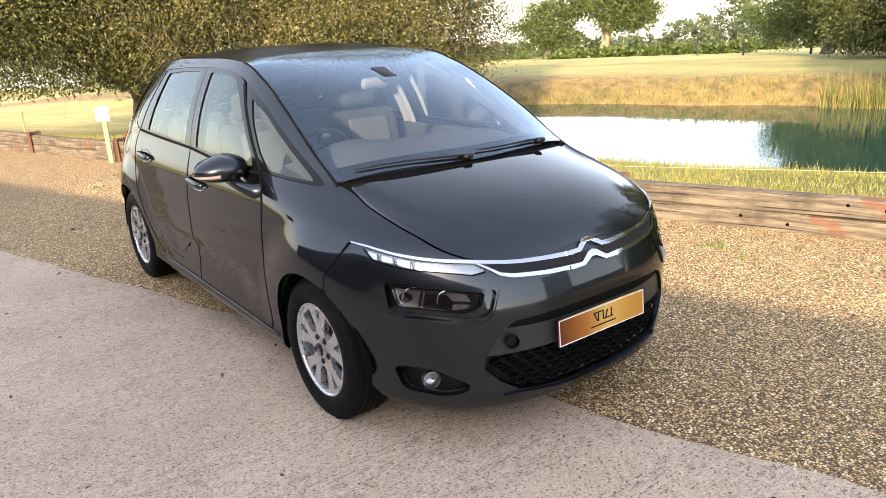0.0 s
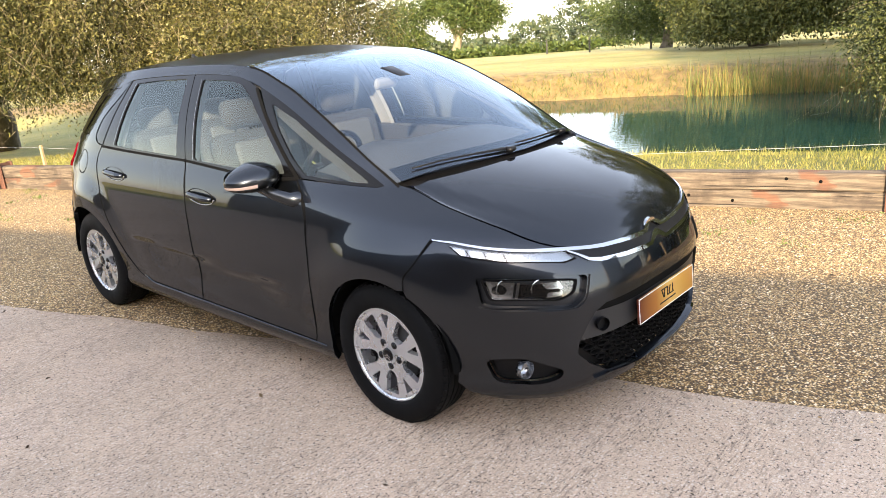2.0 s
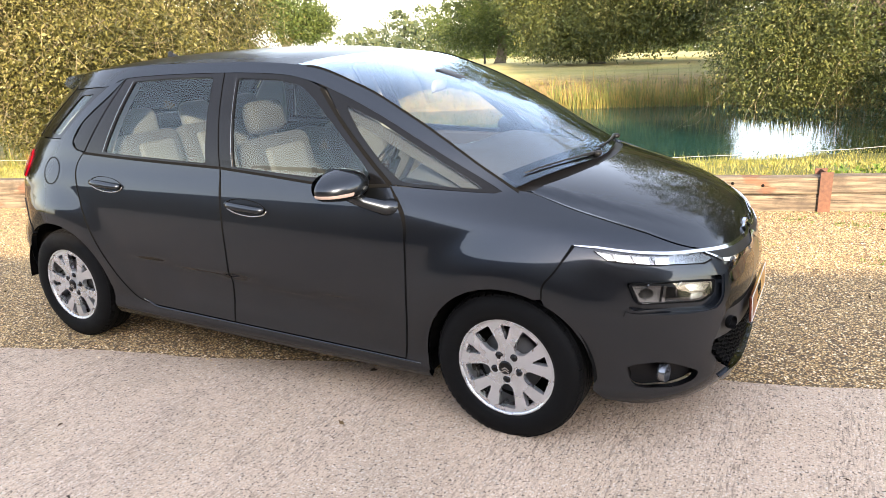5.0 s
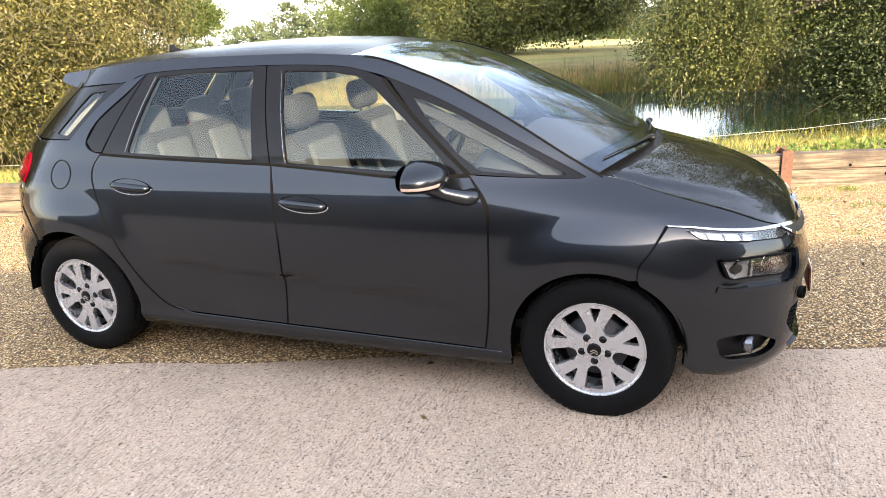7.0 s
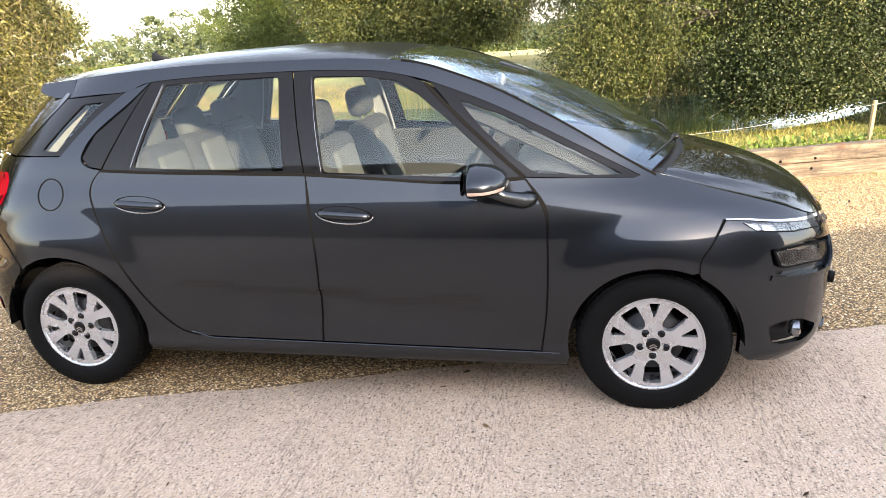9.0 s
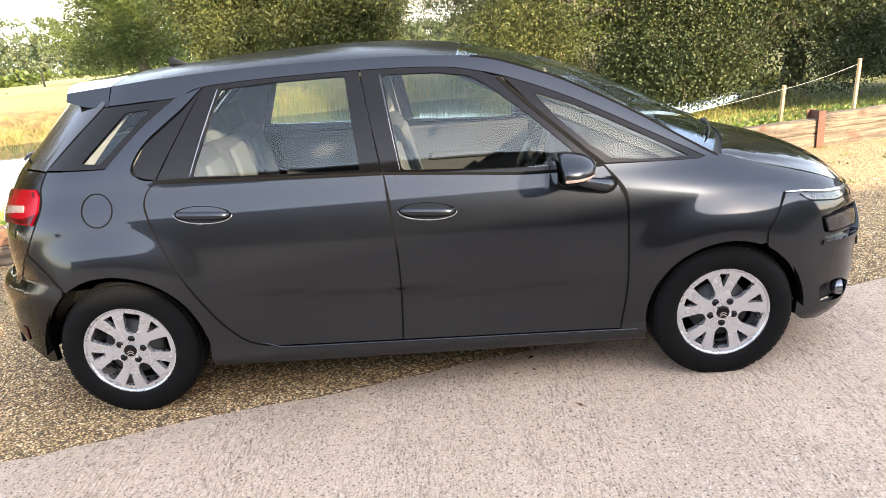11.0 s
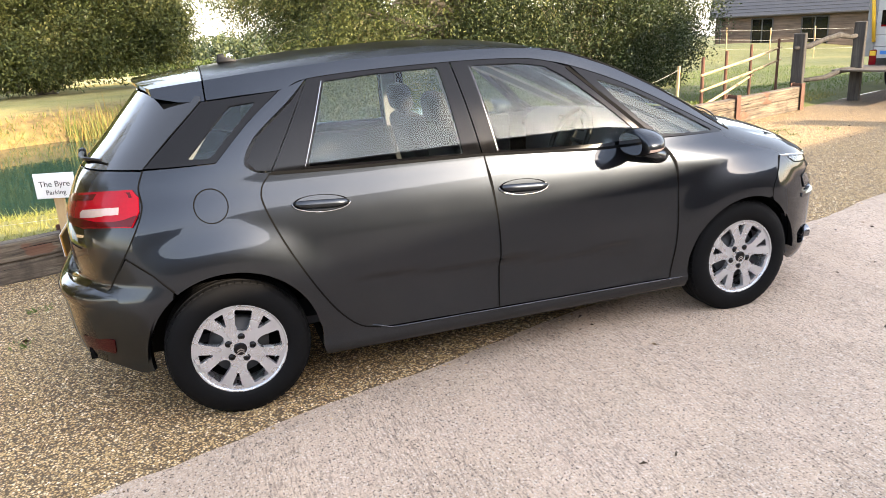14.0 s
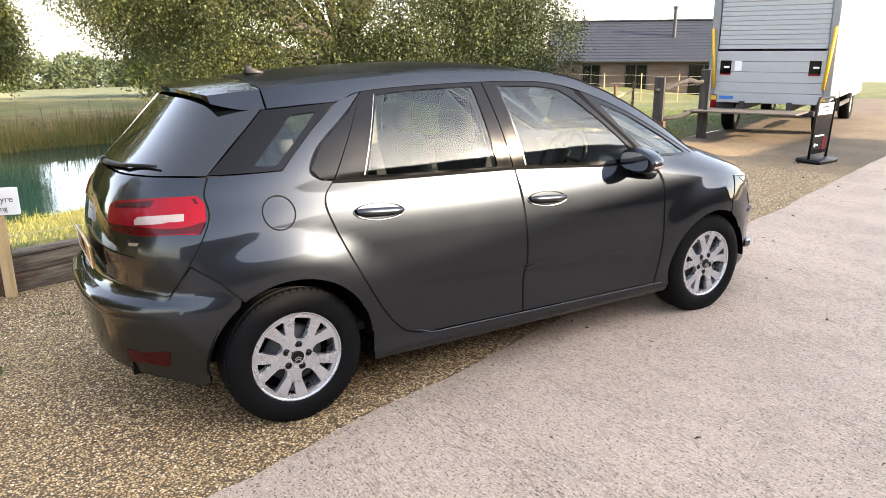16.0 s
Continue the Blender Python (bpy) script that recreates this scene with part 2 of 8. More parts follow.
PAINT = make_paint("grey_metallic_paint", 1.0, 0.02)
# same paint for the roof, its coat weakened to cut the bright sky reflection
DULL_PAINT = make_paint("dull_coat_grey_metallic_paint", 0.3, 0.14)
WINDOW_GLASS = make_glass("tinted_window_glass", (0.80, 0.88, 0.85), 0.0, (0.93, 1.0, 0.98))
SCREEN_GLASS = make_glass("windscreen_glass", (0.78, 0.83, 0.85), 0.06, (0.74, 0.87, 1.0))
LAMP_GLASS = make_glass("clear_lamp_lens", (0.92, 0.94, 0.95), 0.03)
DARK_GLASS = plain("black_privacy_glass", (0.004, 0.0045, 0.0055), 0.03, bump=0, Specular_IOR_Level=0.45)
REAR_GLASS = plain("rear_screen_glass", (0.004, 0.0045, 0.0055), 0.03, bump=0, Coat_Weight=0.65, Coat_Roughness=0.02)
GLOSS_BLACK = plain("gloss_black_trim", (0.003, 0.003, 0.0034), 0.1, bump=0, Specular_IOR_Level=0.24)
BLACK_PLASTIC = plain("black_plastic", (0.004, 0.004, 0.0045), 0.45, Specular_IOR_Level=0.25)
GREY_PLASTIC = plain("charcoal_plastic", (0.018, 0.0185, 0.02), 0.45)
SEAL = plain("black_rubber_seal", (0.0025, 0.0025, 0.0025), 0.8, bump=0, Specular_IOR_Level=0.1)
CHROME = plain("chrome", (0.5, 0.51, 0.53), 0.06, bump=0, amount=0.02, Metallic=1.0)
SATIN = plain("satin_silver", (0.26, 0.27, 0.285), 0.25, bump=0, Metallic=0.9)
ALLOY = plain("silver_alloy", (0.56, 0.57, 0.59), 0.28, grain=120, amount=0.05, bump=0.02, Metallic=0.75, Coat_Weight=0.3)
TYRE = plain("tyre_rubber", (0.003, 0.003, 0.0033), 0.75, grain=140, amount=0.3, bump=0.25, Specular_IOR_Level=0.15)
RED_LENS = plain("red_tail_lens", (0.15, 0.0008, 0.006), 0.12, bump=0, Specular_IOR_Level=0.28)
DEEP_RED = plain("deep_red_lens", (0.035, 0.0006, 0.002), 0.12, bump=0, Specular_IOR_Level=0.28)
CLEAR_LENS = plain("clear_ribbed_lens", (0.22, 0.175, 0.175), 0.15, bump=0, Coat_Weight=1.0, Coat_Roughness=0.05)
REFLECTOR = plain("lamp_reflector", (0.55, 0.56, 0.58), 0.16, bump=0, Metallic=1.0)
SEAT_GREY = plain("light_grey_seat_cloth", (0.055, 0.058, 0.06), 0.9, grain=220, bump=0.3)
SEAT_DARK = plain("charcoal_seat_cloth", (0.022, 0.023, 0.026), 0.9, grain=220, bump=0.3)
TRIM_PALE = plain("pale_cabin_trim", (0.20, 0.20, 0.195), 0.8)
DASH_GREY = plain("slate_dashboard", (0.045, 0.05, 0.06), 0.7, grain=260, bump=0.3)
CARPET = plain("cabin_carpet", (0.025, 0.025, 0.027), 0.95, grain=200, bump=0.4)
GRAVEL, CONCRETE, FIELD, WATER = make_gravel(), make_concrete(), make_field(), make_water()
SLEEPER = make_sleeper()
GREY_OAK = make_wood("greyed_oak", (0.016, 0.014, 0.012), (0.042, 0.037, 0.031), (0.085, 0.076, 0.064), (30, 30, 1.5))
NEW_WOOD = make_wood("pale_softwood", (0.34, 0.22, 0.1), (0.52, 0.36, 0.18), (0.62, 0.46, 0.26), (25, 25, 1.5))
CLADDING = make_wood("timber_cladding", (0.045, 0.032, 0.023), (0.095, 0.068, 0.05), (0.15, 0.108, 0.08), (1, 30, 30))
BARK = make_wood("bark", (0.05, 0.04, 0.03), (0.13, 0.105, 0.08), (0.22, 0.19, 0.15), (9, 9, 2))
TWIG = make_wood("pale_twig", (0.12, 0.09, 0.05), (0.24, 0.19, 0.11), (0.36, 0.3, 0.19), (9, 9, 2))
RUST = plain("rusty_steel", (0.105, 0.045, 0.026), 0.8, grain=40, amount=0.45, bump=0.4)
ROPE = plain("white_rope", (0.42, 0.4, 0.34), 0.8)
WHITE_BOARD = plain("white_sign_board", (0.8, 0.79, 0.76), 0.5, amount=0.04)
VAN_WHITE = plain("white_van_paint", (0.40, 0.405, 0.40), 0.35, amount=0.05, bump=0)
VAN_GREY = plain("grey_aluminium", (0.25, 0.255, 0.26), 0.45, Metallic=0.5)
LIFT_GREY = plain("worn_lift_steel", (0.10, 0.085, 0.07), 0.7, grain=30, amount=0.35, bump=0.3)
STEEL_DARK = plain("dark_steel", (0.03, 0.03, 0.031), 0.55)
YELLOW = plain("yellow_paint", (0.72, 0.42, 0.03), 0.5)
SLATE = plain("roof_slate", (0.022, 0.025, 0.032), 0.6, grain=15, amount=0.35, bump=0.3)
YELLOW_LEAF = make_leaf("yellowing_willow_leaf", (0.0, (0.016, 0.02, 0.007)), (0.3, (0.045, 0.046, 0.013)), (0.6, (0.11, 0.103, 0.029)), (0.85, (0.20, 0.175, 0.056)), (1.0, (0.36, 0.31, 0.16)))
WILLOW_LEAF = make_leaf("willow_leaf", (0.0, (0.012, 0.017, 0.006)), (0.3, (0.034, 0.042, 0.012)), (0.6, (0.085, 0.09, 0.024)), (0.85, (0.17, 0.155, 0.048)), (1.0, (0.36, 0.32, 0.16)))
OLIVE_LEAF = make_leaf("olive_leaf", (0.0, (0.018, 0.027, 0.008)), (0.4, (0.05, 0.064, 0.018)), (0.75, (0.105, 0.115, 0.032)), (0.93, (0.19, 0.18, 0.06)), (1.0, (0.30, 0.28, 0.13)))
OAK_LEAF = make_leaf("oak_leaf", (0.0, (0.02, 0.032, 0.01)), (0.4, (0.05, 0.075, 0.017)), (0.8, (0.10, 0.125, 0.03)), (1.0, (0.17, 0.18, 0.05)))
DARK_LEAF = make_leaf("shrub_leaf", (0.0, (0.012, 0.02, 0.008)), (0.45, (0.03, 0.045, 0.015)), (0.8, (0.07, 0.085, 0.028)), (1.0, (0.16, 0.16, 0.065)))
GRASS_BLADE = make_leaf("grass_blade", (0.0, (0.08, 0.10, 0.02)), (0.5, (0.22, 0.21, 0.05)), (0.85, (0.40, 0.34, 0.10)), (1.0, (0.55, 0.45, 0.2)))
REED_BLADE = make_leaf("reed_blade", (0.0, (0.06, 0.09, 0.02)), (0.5, (0.16, 0.18, 0.05)), (0.85, (0.38, 0.25, 0.075)), (1.0, (0.48, 0.29, 0.10)))
WEED_LEAF = make_leaf("weed_leaf", (0.0, (0.05, 0.09, 0.015)), (0.6, (0.11, 0.17, 0.03)), (1.0, (0.22, 0.25, 0.06)))
FAR_LEAF = make_leaf("far_wood_leaf", (0.0, (0.03, 0.05, 0.025)), (0.5, (0.065, 0.085, 0.04)), (1.0, (0.14, 0.15, 0.06)), trans=0.2)


# ---------- mesh helpers ----------
def link_mesh(name, me, mat, parent=None, label=""):
    ob = new(name, me)
    if mat:
        me.materials.append(mat)
    if parent:
        ob.parent = parent
    return tagged(ob, label)


def part(name, bm, mat, parent=None, label="", smooth=False):
    """Link a bmesh as one mesh object under a thing or a part."""
    me = bpy.data.meshes.new(name)
    bm.normal_update()
    bm.to_mesh(me)
    bm.free()
    if smooth:
        for p in me.polygons:
            p.use_smooth = True
    return link_mesh(name, me, mat, parent, label)


def soup(name, verts, faces, mat, parent=None, label="", smooth=False):
    """Link numpy vertices and faces of one size as one mesh object."""
    v = np.ascontiguousarray(verts, dtype=np.float32).reshape(-1, 3)
    f = np.ascontiguousarray(faces, dtype=np.int32)
    k = f.shape[1]
    me = bpy.data.meshes.new(name)
    me.vertices.add(len(v))
    me.vertices.foreach_set("co", v.ravel())
    me.loops.add(f.size)
    me.loops.foreach_set("vertex_index", f.ravel())
    me.polygons.add(len(f))
    me.polygons.foreach_set("loop_start", np.arange(0, f.size, k, dtype=np.int32))
    if smooth:
        me.polygons.foreach_set("use_smooth", np.ones(len(f), dtype=bool))
    me.update(calc_edges=True)
    return link_mesh(name, me, mat, parent, label)


def empty(name, m=None):
    ob = new(name)
    ob.empty_display_size = 0.2
    if m is not None:
        ob.matrix_world = m
    return ob


def box(bm, size, at=(0, 0, 0), rot=(0, 0, 0), bevel=0.0, seg=1):
    """Add a bevelled box to a bmesh."""
    geo = bmesh.ops.create_cube(bm, size=1)
    vs = geo["verts"]
    bmesh.ops.scale(bm, vec=size, verts=vs)
    if bevel:
        es = list({e for v in vs for e in v.link_edges})
        r = bmesh.ops.bevel(bm, geom=es, offset=bevel, segments=seg, affect="EDGES", profile=0.5)
        vs = list({v for f in r["faces"] for v in f.verts} | {v for v in vs if v.is_valid})
    bmesh.ops.transform(bm, matrix=pose(*at, *rot), verts=vs)
    return vs


def boxes(name, mat, parent, items, label=""):
    bm = bmesh.new()
    for it in items:
        box(bm, *it)
    return part(name, bm, mat, parent, label)


def tube(bm, path, radii, sides=8):
    """Add a round tube along a path to a bmesh."""
    rings = []
    n = len(path)
    path = [Vector(p) for p in path]
    for i, p in enumerate(path):
        d = (path[min(i + 1, n - 1)] - path[max(i - 1, 0)]).normalized()
        a = d.orthogonal().normalized() if i == 0 else (a - d * a.dot(d)).normalized()
        b = d.cross(a)
        r = radii[i] if isinstance(radii, (list, tuple)) else radii
        rings.append([bm.verts.new(p + (a * math.cos(t) + b * math.sin(t)) * r) for t in (2 * math.pi * k / sides for k in range(sides))])
    for r0, r1 in zip(rings, rings[1:]):
        for k in range(sides):
            bm.faces.new((r0[k], r0[(k + 1) % sides], r1[(k + 1) % sides], r1[k]))
    bm.faces.new(rings[0][::-1])
    bm.faces.new(rings[-1])


def lathe(bm, profile, sides=48, axis="y", at=(0, 0, 0)):
    """Add a turned shape: profile of (radius, along) pairs round the axis."""
    rings = []
    for r, h in profile:
        ring = []
        for k in range(sides):
            t = 2 * math.pi * k / sides
            c, s = r * math.cos(t), r * math.sin(t)
            p = (c, h, s) if axis == "y" else (c, s, h)
            ring.append(bm.verts.new((p[0] + at[0], p[1] + at[1], p[2] + at[2])))
        rings.append(ring)
    for r0, r1 in zip(rings, rings[1:]):
        for k in range(sides):
            bm.faces.new((r0[k], r0[(k + 1) % sides], r1[(k + 1) % sides], r1[k]))
    return rings


def smooth_line(pts, n=8, closed=False):
    """A Catmull-Rom line through 2D or 3D points."""
    out = []
    m = len(pts)
    for i in range(m if closed else m - 1):
        p = [np.array(pts[(i + k) % m] if closed else pts[min(max(i + k, 0), m - 1)], float) for k in (-1, 0, 1, 2)]
        for j in range(n):
            t = j / n
            out.append(tuple(0.5 * (2 * p[1] + (p[2] - p[0]) * t + (2 * p[0] - 5 * p[1] + 4 * p[2] - p[3]) * t * t + (3 * p[1] - p[0] - 3 * p[2] + p[3]) * t**3)))
    if not closed:
        out.append(tuple(float(c) for c in pts[-1]))
    return out


def rounded(pts, r, n=5):
    """A closed polygon with its corners rounded."""
    out = []
    m = len(pts)
    for i in range(m):
        a, b, c = (np.array(pts[(i + k) % m], float) for k in (-1, 0, 1))
        ra = min(r, 0.45 * np.linalg.norm(a - b), 0.45 * np.linalg.norm(c - b))
        p0 = b + (a - b) / np.linalg.norm(a - b) * ra
        p1 = b + (c - b) / np.linalg.norm(c - b) * ra
        for j in range(n + 1):
            t = j / n
            out.append(tuple((1 - t) ** 2 * p0 + 2 * t * (1 - t) * b + t * t * p1))
    return out


def dense(pts, step, closed=False):
    """The same line with points no further apart than step."""
    out = []
    m = len(pts)
    for i in range(m if closed else m - 1):
        a, b = np.array(pts[i], float), np.array(pts[(i + 1) % m], float)
        k = max(1, int(math.ceil(np.linalg.norm(b - a) / step)))
        out += [tuple(a + (b - a) * j / k) for j in range(k)]
    if not closed:
        out.append(tuple(pts[-1]))
    return out

# ---------- body form of the car ----------


def spline(*pts):
    """A smooth monotone-friendly curve through (t, value) pairs."""
    pts = sorted(pts)
    xs = np.array([p[0] for p in pts], float)
    ys = np.array([p[1] for p in pts], float)
    d = np.diff(ys) / np.diff(xs)
    m = np.empty(len(xs))
    m[0], m[-1] = d[0], d[-1]
    for i in range(1, len(xs) - 1):
        m[i] = 0.0 if d[i - 1] * d[i] <= 0 else 2 * d[i - 1] * d[i] / (d[i - 1] + d[i])

    def f(t):
        t = min(max(t, xs[0]), xs[-1])
        i = min(int(np.searchsorted(xs, t, side="right")) - 1, len(xs) - 2)
        i = max(i, 0)
        h = xs[i + 1] - xs[i]
        s = (t - xs[i]) / h
        a, b = ys[i], ys[i + 1]
        return float((2 * s**3 - 3 * s**2 + 1) * a + (s**3 - 2 * s**2 + s) * h * m[i] + (3 * s**2 - 2 * s**3) * b + (s**3 - s**2) * h * m[i + 1])
    return f


half_width = spline((0.15, 0.80), (0.215, 0.866), (0.265, 0.886), (0.3, 0.874), (0.36, 0.877), (0.45, 0.884), (0.62, 0.893), (0.78, 0.887), (0.9, 0.870), (0.95, 0.858), (1.0, 0.842), (1.06, 0.820), (1.14, 0.800), (1.3, 0.741), (1.45, 0.662), (1.53, 0.612), (1.62, 0.54))
WIDTHS = [half_width(0.15 + 0.0005 * i) for i in range(2941)]
KERNEL = np.exp(-0.5 * (np.arange(-120, 121) / 36.0) ** 2)
WIDTHS = np.convolve(np.pad(np.array(WIDTHS), 120, mode="reflect", reflect_type="odd"), KERNEL / KERNEL.sum(), mode="valid")


def half_width(z):
    """Half the body's width at a height, with no kinks."""
    f = min(max((z - 0.15) / 0.0005, 0.0), 2939.0)
    i = int(f)
    return float(WIDTHS[i] + (WIDTHS[i + 1] - WIDTHS[i]) * (f - i))


nose_x = spline((0.15, 0.76), (0.21, 0.82), (0.3, 0.85), (0.45, 0.86), (0.6, 0.86), (0.7, 0.835), (0.76, 0.81), (0.8, 0.785), (0.86, 0.735), (0.91, 0.65), (0.97, 0.5), (1.04, 0.32), (1.2, 0.1), (1.4, -0.2), (1.6, -0.5))
tail_x = spline((0.15, -3.44), (0.25, -3.52), (0.4, -3.56), (0.55, -3.57), (0.62, -3.55), (0.68, -3.49), (0.8, -3.50), (0.95, -3.48), (1.1, -3.42), (1.3, -3.24), (1.5, -3.06), (1.62, -2.95))
front_from = spline((0.15, -0.3), (0.8, -0.3), (0.9, -0.45), (1.03, -0.9), (1.2, -1.1), (1.6, -1.4))
rear_from = spline((0.15, -2.6), (0.9, -2.6), (1.05, -2.5), (1.3, -2.3), (1.6, -2.0))
POW = 3.0


def arch_bulge(x, z):
    """The flared lips over the two wheels."""
    b = 0.0
    for cx, rr in ((0.0, 0.362), (-2.785, 0.385)):
        r = math.hypot(x - cx, z - 0.325)
        d = r - rr
        up = max(0.0, min(1.0, (z - 0.25) / 0.2))
        t = min(max((0.235 - d) / 0.2, 0.0), 1.0)
        crest = 0.3 + 0.7 * max(0.0, (z - 0.325) / max(r, 0.01)) ** 2.2
        b += 0.034 * t * t * (3 - 2 * t) * up * crest
    return b


def step_up(t):
    t = min(max(t, 0.0), 1.0)
    return t * t * (3 - 2 * t)


def plan_point(w):
    """A point of the rounded plan corner, w from 0 (end) to 1 (flank)."""
    c, s = math.cos(w * math.pi / 2), math.sin(w * math.pi / 2)
    k = (c**POW + s**POW) ** (-1 / POW)
    return c * k, s * k


def wrap(u, z):
    """The body as plan outlines: u runs 0 nose, 1 to 2 flank, 3 tail; gives x and half width."""
    W, xa, xb = half_width(z), front_from(z), rear_from(z)
    if u < 1:
        c, s = plan_point(max(u, 0.0))
        x, y = xa + (nose_x(z) - xa) * c, W * s
    elif u <= 2:
        x, y = xa + (xb - xa) * (u - 1), W
    else:
        c, s = plan_point(max(3 - u, 0.0))
        x, y = xb + (tail_x(z) - xb) * c, W * s
    if -2.15 < x < -0.45 and 0.3 < z < 0.7:
        y -= 0.010 * step_up((0.55 - 0.07 * (x + 1.5) - z) / 0.035) * step_up((z - 0.31) / 0.12) * step_up((x + 2.12) / 0.3) * step_up((-0.5 - x) / 0.5)
    if 0.2 < z < 1.0 and y > 0.4:
        y += arch_bulge(x, z) * min(1.0, (y - 0.4) / 0.3)
    return x, y


def w_of(c):
    c = min(max(c, 0.0), 1.0)
    return math.atan2((1 - c**POW) ** (1 / POW), c) * 2 / math.pi


def u_of_x(x, z):
    xa, xb = front_from(z), rear_from(z)
    if x > xa:
        return w_of((x - xa) / (nose_x(z) - xa))
    if x >= xb:
        return 1 + (x - xa) / (xb - xa)
    return 3 - w_of((x - xb) / (tail_x(z) - xb))


def u_of_y(y, z):
    """From a half width to u, at the nose."""
    return 1 - w_of(y / half_width(z))


def side_pt(s, z):
    x, y = wrap(abs(s), z)
    return x, (-y if s >= 0 else y), z


def tail_pt(r, z):
    x, y = wrap(3 - abs(r), z)
    return x, (-y if r >= 0 else y), z


# top surfaces: centre height, edge height, crown
hood_mid = spline((0.795, 0.785), (0.785, 0.81), (0.74, 0.868), (0.65, 0.925), (0.5, 0.985), (0.3, 1.04), (0.15, 1.072), (-0.1, 1.11))
hood_edge = spline((0.795, 0.78), (0.74, 0.797), (0.69, 0.816), (0.5, 0.895), (0.2, 0.982), (0.018, 1.037), (-0.1, 1.06))
glass_mid = spline((0.2, 1.05), (0.15, 1.08), (0.0, 1.165), (-0.3, 1.318), (-0.6, 1.437), (-0.9, 1.525), (-1.15, 1.575), (-1.4, 1.602), (-1.75, 1.612), (-2.2, 1.598), (-2.6, 1.568), (-2.85, 1.545), (-3.1, 1.515))
glass_edge = spline((0.2, 0.94), (0.0, 1.037), (-0.13, 1.11), (-0.32, 1.225), (-0.52, 1.335), (-0.78, 1.455), (-1.1, 1.545), (-1.5, 1.565), (-2.0, 1.563), (-2.5, 1.54), (-2.8, 1.512), (-3.1, 1.475))


def top_surface(mid, edge, crown, crease=False):
    def f(x, v):
        ze = edge(x)
        ye = wrap(u_of_x(x, ze), ze)[1]
        zc = mid(x)
        flat = 0.0 if crease else 1.0 * step_up((-0.9 - x) / 0.5) * step_up((x + 2.75) / 0.4)
        z = zc - (zc - ze) * abs(v) ** (crown + flat)
        if crease:
            k = min(max((0.7 - x) / 0.6, 0.0), 1.0)
            z -= 0.014 * k * step_up((abs(v) - 0.70 - 0.16 * k) / 0.09) * step_up((1.0 - abs(v)) / 0.05)
        return x, v * ye, z
    return f


hood_pt = top_surface(hood_mid, hood_edge, 2.3, True)
glass_pt = top_surface(glass_mid, glass_edge, 2.4)


def inside(poly, p):
    """Which of the points p (n x 2) lie within the polygon."""
    poly = np.asarray(poly, float)
    x, y = p[:, 0], p[:, 1]
    r = np.zeros(len(p), bool)
    x1, y1 = poly[:, 0], poly[:, 1]
    x2, y2 = np.roll(x1, -1), np.roll(y1, -1)
    for a, b, c, d in zip(x1, y1, x2, y2):
        if b == d:
            continue
        hit = ((b > y) != (d > y)) & (x < (c - a) * (y - b) / (d - b) + a)
        r ^= hit
    return r


def near(poly, p, dist):
    """Which of the points p lie closer than dist to the polygon's line."""
    poly = np.asarray(poly, float)
    q = np.roll(poly, -1, axis=0)
    r = np.zeros(len(p), bool)
    for a, b in zip(poly, q):
        d = b - a
        l = max(d @ d, 1e-12)
        t = np.clip(((p - a) @ d) / l, 0, 1)
        r |= np.hypot(*(p - a - t[:, None] * d).T) < dist
    return r


